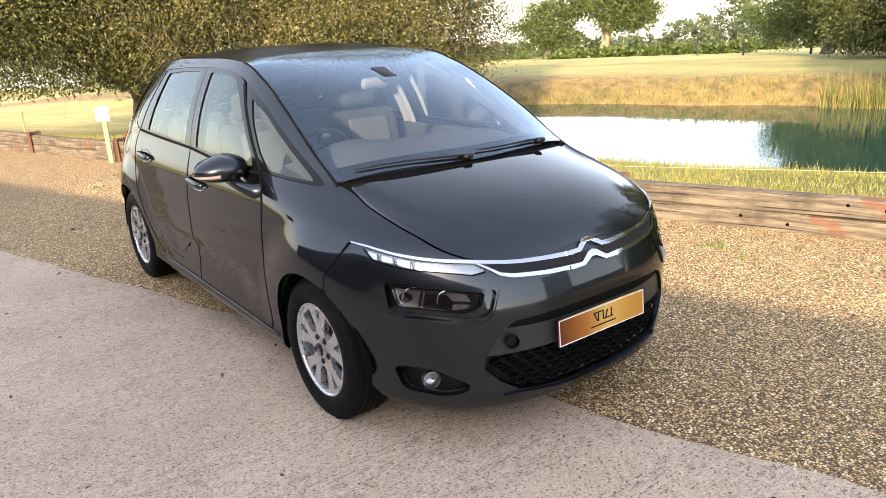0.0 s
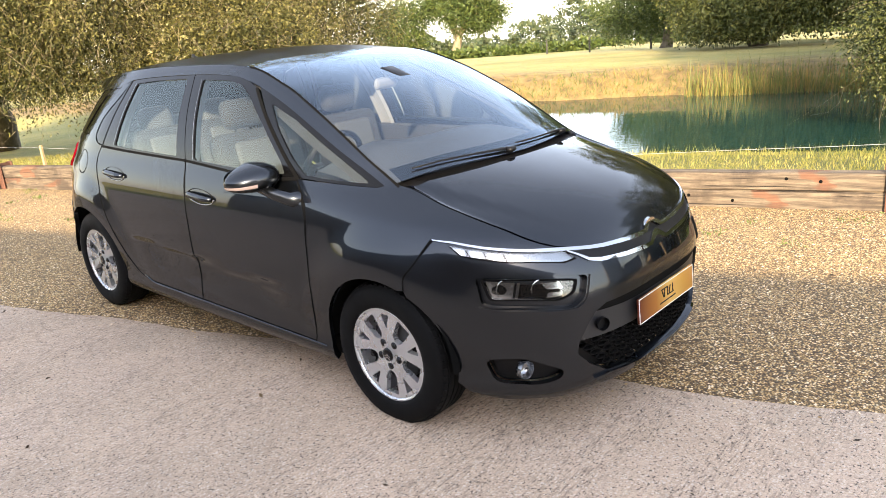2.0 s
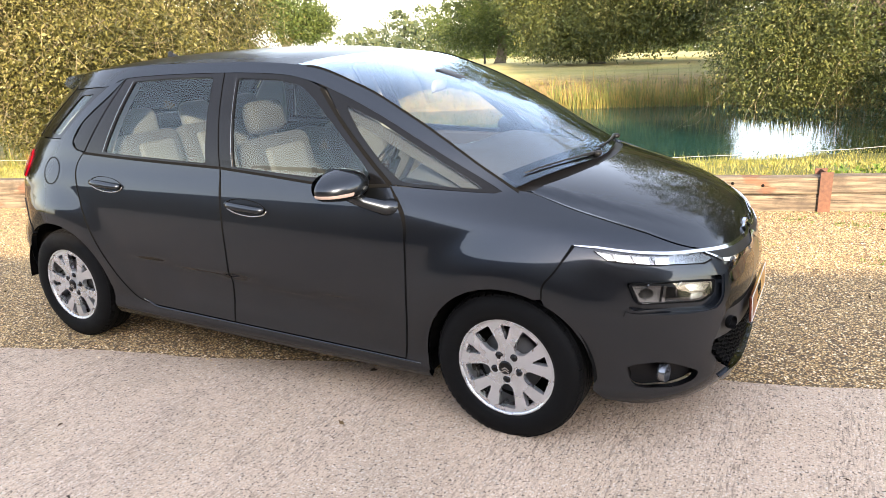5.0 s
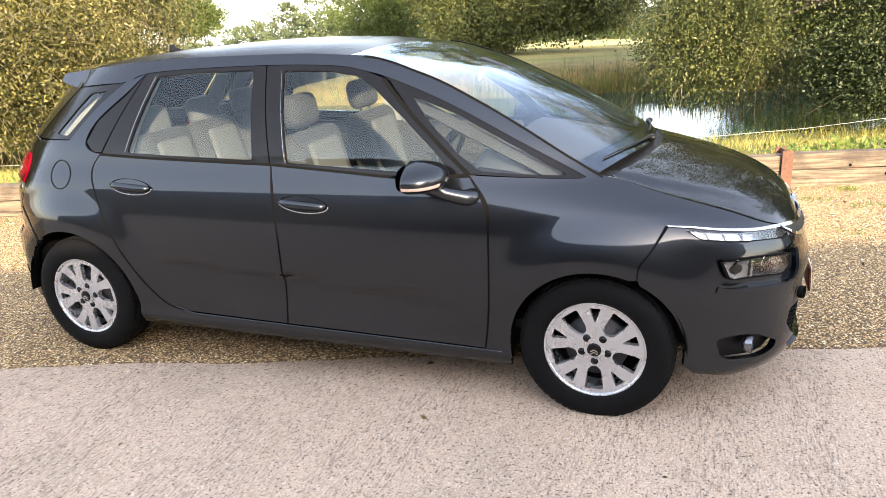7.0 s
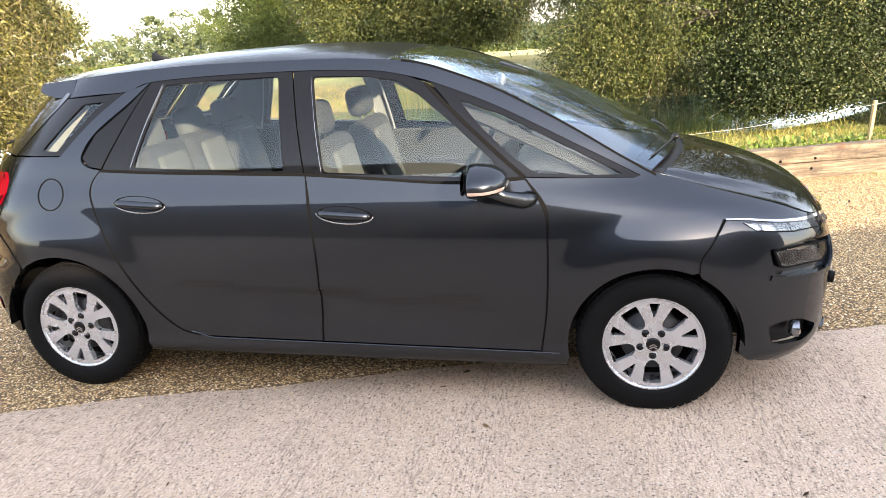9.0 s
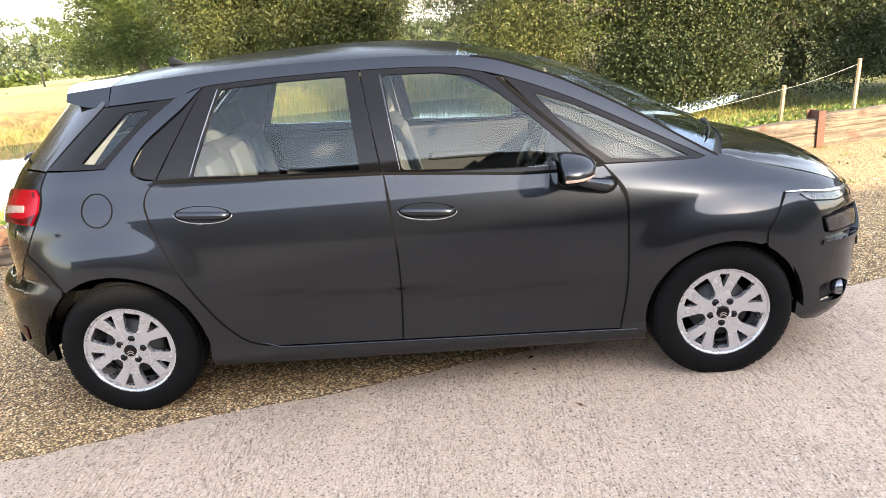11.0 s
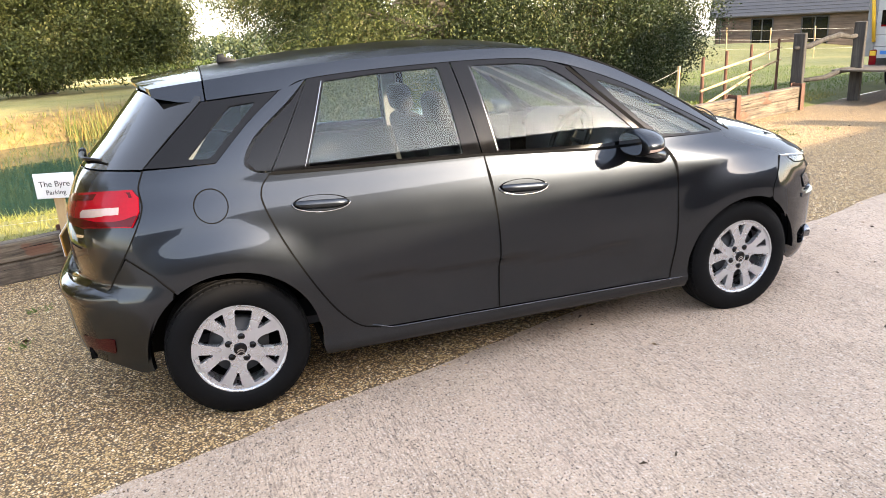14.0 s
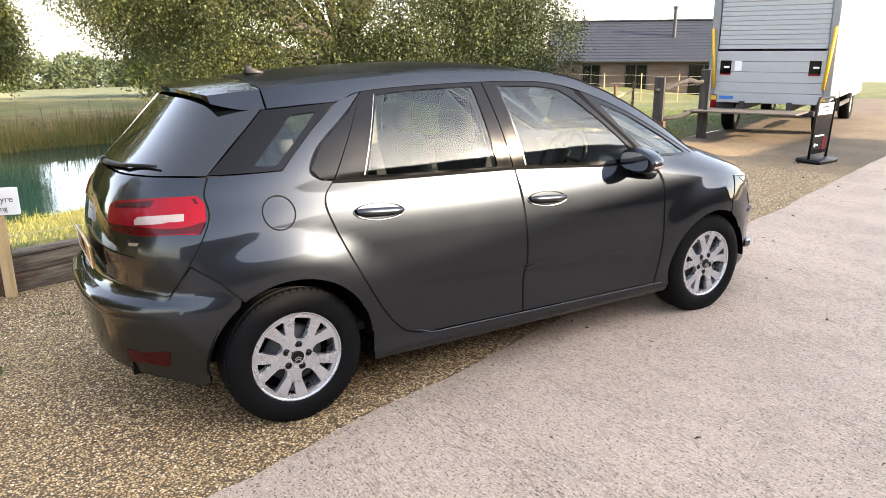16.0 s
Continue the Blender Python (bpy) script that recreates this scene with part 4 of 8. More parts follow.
# head lamps: bay, reflectors, lens; day lamps; fog lamps
for sd in (1, -1):
    fl = (lambda o: o) if sd > 0 else flip
    lamp = panel("headlamp", fl(LAMP_BAY), side_pt, PAINT, car, "clear headlamp in a painted bay", lift=-0.026, depth=0.0)[0]
    panel("lamp_housing", fl(HEADLAMP), side_pt, GLOSS_BLACK, lamp, lift=-0.022, depth=0.0)
    panel("lamp_rim", fl(HEADLAMP), side_pt, SEAL, lamp, holes=[fl(HEADLAMP_IN)], lift=-0.002, depth=0.022)
    c0, c1 = np.array(side_pt(u_of_x(0.49, 0.685), 0.685)), np.array(side_pt(u_of_y(0.55, 0.665), 0.665))
    for f0, rr in ((0.22, 0.036), (0.60, 0.033)):
        bm = bmesh.new()
        lathe(bm, [(0.004, -0.03), (0.016, -0.024), (rr * 0.8, -0.01), (rr, 0.003), (rr + 0.004, 0.0)], 28, "z")
        p = c0 + (c1 - c0) * f0 + (0.0, 0.012, 0)
        p[1] *= sd
        bmesh.ops.transform(bm, matrix=look(tuple(p), (p[0] - 0.7, p[1] * 0.55, p[2])), verts=bm.verts)
        part("reflector_bowl", bm, REFLECTOR, lamp, "mirrored reflector", True)
    panel("lamp_lens", fl(HEADLAMP_IN), side_pt, LAMP_GLASS, lamp, lift=-0.003, depth=0.003)
    bowl = [(u_of_x(0.542 + 0.026 * math.cos(t), 0.684 + 0.020 * math.sin(t)), 0.684 + 0.020 * math.sin(t)) for t in np.linspace(0, 6.283, 17)[:-1]]
    panel("reflector_plate", fl(sx([(0.492, 0.719), (0.592, 0.711), (0.588, 0.651), (0.525, 0.650)], 0.02)), side_pt, REFLECTOR, lamp, holes=[fl(bowl)], lift=-0.014, depth=0.004, step=0.02)
    panel("reflector_fin", fl(sx([(0.600, 0.711), (0.608, 0.710), (0.606, 0.649), (0.596, 0.650)], 0.02)), side_pt, CHROME, lamp, lift=-0.010, depth=0.006, step=0.02)
    panel("reflector_plate", fl(fy([(0.645, 0.703), (0.585, 0.698), (0.575, 0.672), (0.63, 0.676)], 0.02)), side_pt, REFLECTOR, lamp, lift=-0.016, depth=0.004, step=0.02)
    panel("reflector_plate", fl(fy([(0.63, 0.664), (0.582, 0.660), (0.592, 0.644), (0.64, 0.642)], 0.02)), side_pt, REFLECTOR, lamp, lift=-0.016, depth=0.004, step=0.02)
    lip = smooth_line([(u_of_x(0.47, 0.612), 0.612), (u_of_x(0.53, 0.598), 0.598), (u_of_y(0.58, 0.578), 0.578), (u_of_y(0.525, 0.590), 0.590), (u_of_y(0.495, 0.628), 0.628), (u_of_y(0.462, 0.700), 0.700)], 6)
    strip("lamp_lip", fl(lip), 0.022, side_pt, PAINT, lamp, "painted lip under the lamp", lift=0.007, depth=0.02, step=0.015)
    day = panel("day_running_lamp", fl(DAY_LAMP), side_pt, SATIN, car, "slim clear daytime lamp", lift=-0.012, depth=0.004)[0]
    panel("lamp_lens", fl(DAY_LAMP), side_pt, LAMP_GLASS, day, lift=-0.001, depth=0.004)
    for i in range(4):
        t0, t1 = 0.36 + i * 0.065, 0.36 + i * 0.065 + 0.045
        zz = lambda x: 0.853 - (x - 0.34) * 0.135
        cell = [(t0, zz(t0) - 0.006), (t1, zz(t1) - 0.006), (t1 + 0.012, zz(t1) - 0.03 - 0.004 * i), (t0 + 0.012, zz(t0) - 0.028 - 0.004 * i)]
        panel("lamp_cell", fl(sx(cell, 0.02)), side_pt, REFLECTOR, day, lift=-0.006, depth=0.003, step=0.02)
    for t0 in (0.41, 0.475, 0.54):
        zz = 0.853 - (t0 - 0.34) * 0.135
        strip("lamp_divider", fl(sx([(t0, zz - 0.004), (t0 + 0.02, zz - 0.034)], 0.01, False)), 0.005, side_pt, BLACK_PLASTIC, day, "dark divider", lift=-0.002, depth=0.002, step=0.02)
    strip("lamp_edge", fl(sx([(0.345, 0.850), (0.40, 0.815), (0.571, 0.788)], 0.02, False) + fy([(0.55, 0.766), (0.50, 0.773)], 0.02, False)), 0.006, side_pt, SEAL, day, "black edge", lift=0.001, depth=0.001, step=0.02)
    fog = panel("fog_lamp_bay", fl(FOG_BAY), side_pt, BLACK_PLASTIC, bumper, "black fog lamp recess", lift=-0.045, depth=0)[0]
    bm = bmesh.new()
    lathe(bm, [(0.0, -0.012), (0.022, -0.010), (0.034, -0.002), (0.038, 0.008), (0.038, 0.03)], 28, "z")
    p = np.array(side_pt(u_of_x(0.614, 0.347), 0.347)) - (0.02, 0, 0)
    p[1] *= sd
    bmesh.ops.transform(bm, matrix=look(tuple(p), (p[0] - 1, p[1] * 0.8, p[2])), verts=bm.verts)
    part("fog_lamp", bm, SATIN, fog, "round clear fog lamp", True)

# bonnet, windscreen, roof
GB = lambda y: 0.15 - 0.175 * (y / 0.70) ** 2


def base_line(fn, dx, vmax):
    """Points along the foot of the windscreen in a top chart."""
    out = []
    for v in np.linspace(-vmax, vmax, 31):
        x = 0.1
        for _ in range(30):
            x = GB(fn(x, v)[1]) + dx
        out.append((x, v))
    return out


hb = base_line(hood_pt, 0.035, 0.985)
hood_out = hb + [(x, 0.985) for x in np.linspace(hb[-1][0], 0.775, 22)][1:] + [(0.786, v) for v in np.linspace(0.97, -0.97, 24)] + [(x, -0.985) for x in np.linspace(0.775, hb[0][0], 22)][:-1]
panel("bonnet", hood_out, hood_pt, PAINT, car, scale=1.0, step=0.04, up=(0, 0, 1), depth=0.02)
# the dark scuttle under the wipers
sc0, sc1 = base_line(hood_pt, 0.04, 0.99), base_line(hood_pt, -0.05, 0.99)
panel("scuttle", sc0 + sc1[::-1], hood_pt, BLACK_PLASTIC, car, "black plastic scuttle", scale=1.0, step=0.04, up=(0, 0, 1), lift=-0.012, depth=0)
ws = base_line(glass_pt, 0.0, 0.99)
top_line = [(-1.17 + 0.03 * (1 - v * v), v) for v in np.linspace(0.99, -0.99, 20)]
screen_out = ws + dense([ws[-1], top_line[0]], 0.05)[1:-1] + top_line + dense([top_line[-1], ws[0]], 0.05)[1:-1]
screen = panel("windscreen", screen_out, glass_pt, SCREEN_GLASS, car, "large panoramic windscreen", scale=1.0, step=0.05, up=(0, 0, 1), depth=0.004)[0]
screen.visible_shadow = False
# black edge band of the glass
lo = base_line(glass_pt, -0.001, 0.96)
hi = base_line(glass_pt, -0.085, 0.955)
panel("screen_band", lo + hi[::-1], glass_pt, GLOSS_BLACK, screen, "black edge band", scale=1.0, step=0.04, up=(0, 0, 1), lift=-0.004, depth=0)
roof_out = [(-1.165 + 0.03 * (1 - v * v), v) for v in np.linspace(-1, 1, 24)] + [(x, 1.0) for x in np.linspace(-1.2, -2.76, 40)] + [(-2.80 + 0.0 * v, v) for v in np.linspace(0.98, -0.98, 20)] + [(x, -1.0) for x in np.linspace(-2.76, -1.2, 40)]
panel("roof", roof_out, glass_pt, DULL_PAINT, car, scale=1.0, step=0.05, up=(0, 0, 1), depth=0.02)
# side rails: windscreen pillar and roof edge
RAIL_TOP = [(x, glass_edge(x)) for x in np.linspace(-0.005, -2.765, 60)]
RAIL_LOW = smooth_line([(-2.765, 1.434), (-2.6, 1.446), (-2.43, 1.457), (-2.315, 1.494), (-2.0, 1.512), (-1.55, 1.518), (-1.25, 1.509), (-1.1, 1.488), (-0.92, 1.44), (-0.65, 1.335), (-0.32, 1.172), (-0.055, 1.036)], 6)
panel("roof_rail", sx(RAIL_TOP + RAIL_LOW, 0.04), side_pt, PAINT, car, "painted pillar and roof edge", sides="b", depth=0.02, step=0.03)


# ---- window frames and panes ----
def window(name, outline, pane, parent, label="", pane_mat=WINDOW_GLASS, frame_mat=GLOSS_BLACK):
    fr = panel(name, sx(outline), side_pt, frame_mat, parent, label, holes=[sx(pane)], sides="b", lift=-0.003, depth=0.012)
    for o in panel("pane", sx(pane), side_pt, pane_mat, fr, "tinted glass", sides="b", lift=-0.008, depth=0.003):
        o.visible_shadow = False
    return fr


window("front_window", [(-1.525, 1.082), (-1.602, 1.522), (-1.25, 1.513), (-1.1, 1.492), (-0.975, 1.447), (-0.82, 1.287), (-0.63, 1.118), (-0.555, 1.055), (-0.86, 1.042), (-1.2, 1.062)],
       rounded([(-1.438, 1.088), (-1.505, 1.493), (-1.25, 1.486), (-1.11, 1.463), (-1.02, 1.41), (-0.85, 1.275), (-0.68, 1.125), (-0.64, 1.068), (-0.86, 1.062), (-1.2, 1.077)], 0.02), fd, "black framed door window")
window("rear_window", [(-2.535, 1.112), (-2.31, 1.497), (-2.0, 1.517), (-1.609, 1.522), (-1.532, 1.082), (-2.2, 1.098)],
       rounded([(-2.372, 1.12), (-2.235, 1.478), (-2.0, 1.492), (-1.672, 1.498), (-1.625, 1.096), (-2.2, 1.112)], 0.015), rd, "black framed door window")
window("front_quarter_window", [(-0.965, 1.456), (-0.92, 1.447), (-0.78, 1.398), (-0.65, 1.343), (-0.49, 1.265), (-0.32, 1.179), (-0.18, 1.108), (-0.055, 1.04), (-0.07, 1.034), (-0.3, 1.046), (-0.535, 1.058), (-0.62, 1.124), (-0.81, 1.293)],
       rounded([(-0.835, 1.378), (-0.64, 1.308), (-0.35, 1.163), (-0.135, 1.05), (-0.3, 1.057), (-0.50, 1.07), (-0.60, 1.14), (-0.74, 1.268)], 0.02), car, "black framed quarter window")
window("rear_quarter_window", [(-3.07, 1.172), (-2.79, 1.428), (-2.6, 1.441), (-2.45, 1.452), (-2.61, 1.33), (-2.768, 1.177)],
       rounded([(-2.886, 1.2), (-2.676, 1.405), (-2.555, 1.415), (-2.79, 1.195)], 0.015), car, "black framed quarter window")
panel("pillar_cover", sx([(-2.318, 1.486), (-2.54, 1.117), (-2.603, 1.128), (-2.638, 1.168), (-2.573, 1.27), (-2.405, 1.398)]), side_pt, GLOSS_BLACK, car, "gloss black pillar cover", sides="b", depth=0.01)
panel("windscreen_pillar_strip", sx([(x, glass_edge(x) + 0.003) for x in np.linspace(0.0, -1.1, 30)] + [(x, glass_edge(x) - 0.005) for x in np.linspace(-1.1, 0.0, 30)]), side_pt, SEAL, car, "black rubber strip", sides="b", lift=0.002, depth=0.004, step=0.012)
strip("pillar_seal", sx([(-0.985, 1.448), (-0.90, 1.368), (-0.815, 1.290), (-0.625, 1.121), (-0.548, 1.056)], 0.03, False), 0.024, side_pt, SEAL, car, "black seal between the panes", lift=-0.0005, depth=0.004, sides="b")
# belt mouldings
strip("belt_moulding", sx(BELT_FRONT, 0.04, False), 0.013, side_pt, SEAL, fd, "black window seal", lift=0.004, sides="b")
strip("belt_moulding", sx(BELT_REAR, 0.04, False), 0.013, side_pt, SEAL, rd, "black window seal", lift=0.004, sides="b")

# tailgate, rear screen, spoiler, rear bumper
gate_half = ry([(0.0, 1.148), (0.3, 1.150), (0.55, 1.158)], 0.03, False) + rear([(-3.082, 1.16)] + GATE_SEAM[1:], 0.03, False) + rear([(-3.29, 0.66)], 0.03, False) + ry([(0.60, 0.598), (0.5, 0.575), (0.0, 0.57)], 0.03, False)
TAIL_OUT = rear([(-3.128, 1.088), (-3.107, 1.06), (-3.112, 1.0), (-3.15, 0.938)], 0.02, False) + ry([(0.62, 0.925), (0.45, 0.932), (0.385, 0.962), (0.375, 1.03), (0.42, 1.05), (0.6, 1.076)], 0.02, False)
gate = panel("tailgate", both_halves(gate_half), tail_pt, PAINT, car, holes=[TAIL_OUT, flip(TAIL_OUT)], depth=0.02)[0]
panel("number_plate_recess", both_halves(ry([(0, 0.875), (0.25, 0.872), (0.31, 0.85), (0.31, 0.70), (0.27, 0.685), (0, 0.683)], 0.03, False)), tail_pt, GLOSS_BLACK, gate, lift=0.001, depth=0.0)
number_plate(pose(-3.525, 0, 0.77, 0, 3, 180), gate)
for sd in (1, -1):
    fl = (lambda o: o) if sd > 0 else flip
    tl = panel("tail_lamp", fl(TAIL_OUT), tail_pt, RED_LENS, car, "red tail lamp with clear strip", lift=0.009, depth=0.03)[0]
    panel("lens_lower_band", fl(rear([(-3.118, 0.985), (-3.148, 0.941)], 0.02, False) + ry([(0.62, 0.928), (0.45, 0.936), (0.405, 0.955), (0.6, 0.962)], 0.02, False)), tail_pt, DEEP_RED, tl, lift=0.0115, depth=0.002)
    panel("reversing_lens", fl(rear([(-3.19, 1.018), (-3.195, 0.99)], 0.02, False) + ry([(0.66, 0.975), (0.585, 0.966), (0.575, 0.985), (0.585, 0.999), (0.66, 1.01)], 0.02, False)), tail_pt, CLEAR_LENS, tl, "clear ribbed strip", lift=0.012, depth=0.002)
    panel("lens_upper_band", fl(rear([(-3.135, 1.078), (-3.13, 1.056)], 0.02, False) + ry([(0.6, 1.04), (0.43, 1.02), (0.42, 1.038), (0.6, 1.066)], 0.02, False)), tail_pt, DEEP_RED, tl, lift=0.0115, depth=0.002)
    panel("rear_reflector", fl(rounded([(3 - u_of_x(-3.31, 0.432), 0.432), (1 - w_of(0.575 / half_width(0.4)), 0.418), (1 - w_of(0.59 / half_width(0.4)), 0.36), (3 - u_of_x(-3.315, 0.358), 0.358)], 0.01)), tail_pt, DEEP_RED, car, "red bumper reflector", lift=0.009, depth=0.006)
RS = smooth_line([(-3.078, 1.168), (-2.95, 1.29), (-2.797, 1.43), (-2.80, 1.455)], 6)
rs_half = ry([(0, 1.478), (0.3, 1.474), (0.5, 1.462)], 0.03, False) + rear(RS[::-1], 0.03, False) + ry([(0.55, 1.165), (0.3, 1.158), (0, 1.155)], 0.03, False)
panel("rear_screen", both_halves(rs_half), tail_pt, REAR_GLASS, gate, "dark heated rear screen", depth=0.008)
rb_half = ry([(0, 0.60), (0.5, 0.605), (0.6, 0.628)], 0.03, False) + rear([(-3.28, 0.68), (-3.2, 0.80), (-3.1, 0.728), (-3.025, 0.65)] + arc(*RA, 126, 188, 16)[1:] + [(-3.22, 0.262)], 0.03, False) + ry([(0.66, 0.30), (0.5, 0.325), (0.3, 0.335), (0, 0.338)], 0.03, False)
rb = panel("rear_bumper", both_halves(rb_half), tail_pt, PAINT, car, lift=0.004, depth=0.03)[0]


def bumper_shelf(r, z):
    x, y, zz = tail_pt(r, z)
    d = max(0.0, 1 - ((z - 0.61) / 0.05) ** 2) * max(0.0, 1 - (abs(y) / 0.78) ** 3)
    return x - 0.03 * d, y, zz


panel("bumper_step", both_halves(ry([(0, 0.645), (0.5, 0.648), (0.66, 0.655), (0.77, 0.64), (0.78, 0.61), (0.77, 0.58), (0.5, 0.565), (0, 0.562)], 0.02, False)), bumper_shelf, PAINT, rb, "bumper loading ledge", lift=0.004, depth=0.02, step=0.02)
# tailgate split line and wiper
strip("tailgate_crease", ry([(0.01, 0.842), (0.3, 0.84), (0.6, 0.832)], 0.04, False) + rear([(-3.2, 0.822)], 0.03, False), 0.006, tail_pt, SEAL, gate, lift=0.001, depth=0.001, sides="b")
bm = bmesh.new()
path = [Vector(tail_pt(s, z)) + Vector((-0.02, 0, 0.01)) for s, z in ((0.0, 1.165), (0.1, 1.172), (0.25, 1.182), (0.42, 1.195))]
tube(bm, path, [0.014, 0.013, 0.010, 0.006], 8)
box(bm, (0.03, 0.06, 0.05), tuple(path[0]), bevel=0.012, seg=2)
part("rear_wiper", bm, BLACK_PLASTIC, gate, "black rear wiper", True)
boxes("badge", CHROME, gate, [((0.003, 0.09, 0.014), (-3.372, -0.612, 0.888), (0, 0, 47))], "small chrome badge strip")
boxes("badge", CHROME, gate, [((0.004, 0.085, 0.012), tail_pt(0, z)[:1] + (0, z), (0, 0, 0), 0.003) for z in (0.985, 1.012)], "small chrome badge strip")


# roof spoiler: top sheet, underside and lip
def spoiler():
    bm = bmesh.new()
    top_half = spline((-3.1, 0.475), (-2.95, 0.503), (-2.85, 0.522), (-2.76, 0.5385))
    low_half = spline((-3.1, 0.485), (-2.95, 0.552), (-2.85, 0.584), (-2.76, 0.6065))
    lower = spline((-3.12, 1.468), (-3.02, 1.462), (-2.95, 1.446), (-2.86, 1.430), (-2.76, 1.430))
    vs = np.linspace(-1, 1, 33)
    rows = []
    for t in np.linspace(0, 1, 7):
        row = []
        for v in vs:
            xe = -3.10 + 0.10 * abs(v) ** 2.4
            x = -2.772 + (xe + 2.772) * t
            p = Vector((x, v * top_half(x), glass_mid(x) - (glass_mid(x) - glass_edge(x)) * abs(v) ** 2.4 + 0.006 * t))
            row.append(bm.verts.new(p))
        rows.append(row)
    allr = list(rows)
    for t, top in zip(np.linspace(1, 0, 7), rows[::-1]):
        drop = top[0].co.z - lower(top[0].co.x)
        low = []
        for v, q in zip(vs, top):
            k = step_up((abs(v) - 0.90) / 0.1)
            low.append(bm.verts.new((q.co.x + 0.006 * t, q.co.y + math.copysign((low_half(q.co.x) - top_half(q.co.x)) * k, v), q.co.z - 0.018 - max(0.0, drop - 0.018) * k)))
        allr.append(low)
    for r0, r1 in zip(allr, allr[1:]):
        for i in range(len(vs) - 1):
            bm.faces.new((r0[i], r0[i + 1], r1[i + 1], r1[i]))
    for i in (0, len(vs) - 1):
        for k in range(6):
            bm.faces.new((allr[k][i], allr[k + 1][i], allr[12 - k][i], allr[13 - k][i]))
    bmesh.ops.recalc_face_normals(bm, faces=bm.faces)
    for e in bm.edges:
        e.smooth = len(e.link_faces) == 2 and e.calc_face_angle() < 0.5
    return part("roof_spoiler", bm, PAINT, car, "painted roof spoiler", True)


spoiler()
strip("spoiler_gap", [(-2.766, v) for v in np.linspace(-0.995, 0.995, 40)], 0.006, glass_pt, SEAL, car, "dark shut line", lift=0.002, depth=0, scale=1.0)
strip("window_edge_strip", sx([(-2.384, 1.122), (-2.316, 1.30), (-2.247, 1.478)], 0.04, False), 0.004, side_pt, SATIN, rd, "thin silver glass edge", lift=0.001, depth=0.002, sides="b")
strip("window_edge_strip", sx([(-1.447, 1.09), (-1.513, 1.49)], 0.04, False), 0.003, side_pt, SATIN, fd, "thin silver glass edge", lift=0.001, depth=0.002, sides="b")
boxes("brake_light", DEEP_RED, car, [((0.01, 0.3, 0.014), (-2.92, 0, 1.462), (0, 0, 0), 0.004)], "high dark red brake light")
# aerial fin
bm = bmesh.new()
box(bm, (0.11, 0.035, 0.05), (-2.62, 0, 1.585), (0, 0, 0), 0.014, 2)
for v in bm.verts:
    if v.co.z > 1.59:
        v.co.x = -2.65 + (v.co.x + 2.62) * 0.35
        v.co.y *= 0.35
part("aerial_fin", bm, BLACK_PLASTIC, car, "black aerial fin", True)

# fuel flap outline, body creases
fc = [(-2.815 + 0.074 * math.cos(t), 1.0 + 0.074 * math.sin(t)) for t in np.linspace(0, 2 * math.pi, 41)[:-1]]
fi = [(-2.815 + 0.0690 * math.cos(t), 1.0 + 0.0690 * math.sin(t)) for t in np.linspace(0, 2 * math.pi, 41)[:-1]]
panel("fuel_flap_gap", [(u_of_x(*p), p[1]) for p in fc], side_pt, SEAL, car, "thin round flap gap", holes=[[(u_of_x(*p), p[1]) for p in fi]], lift=0.002, depth=0.0, step=0.05)
for nm, line in (("door_gap", DOOR_FRONT), ("door_gap", B_SEAM), ("door_gap", REAR_SEAM), ("bumper_gap", BUMPER_SEAM), ("tailgate_gap", GATE_SEAM), ("bumper_gap", [(-3.2, 0.805), (-3.1, 0.732), (-3.02, 0.652)])):
    strip(nm, sx(line, 0.04, False), 0.0065, door_pt, SEAL, car, "dark shut line", lift=0.0016, depth=0.0, sides="b", step=0.02)
strip("tailgate_gap", rear([(-3.205, 0.808), (-3.29, 0.66)], 0.03, False) + ry([(0.60, 0.6), (0.5, 0.577), (0.25, 0.57), (0.004, 0.57)], 0.03, False), 0.009, tail_pt, SEAL, car, "dark shut line", lift=0.006, depth=0, sides="b", step=0.02)


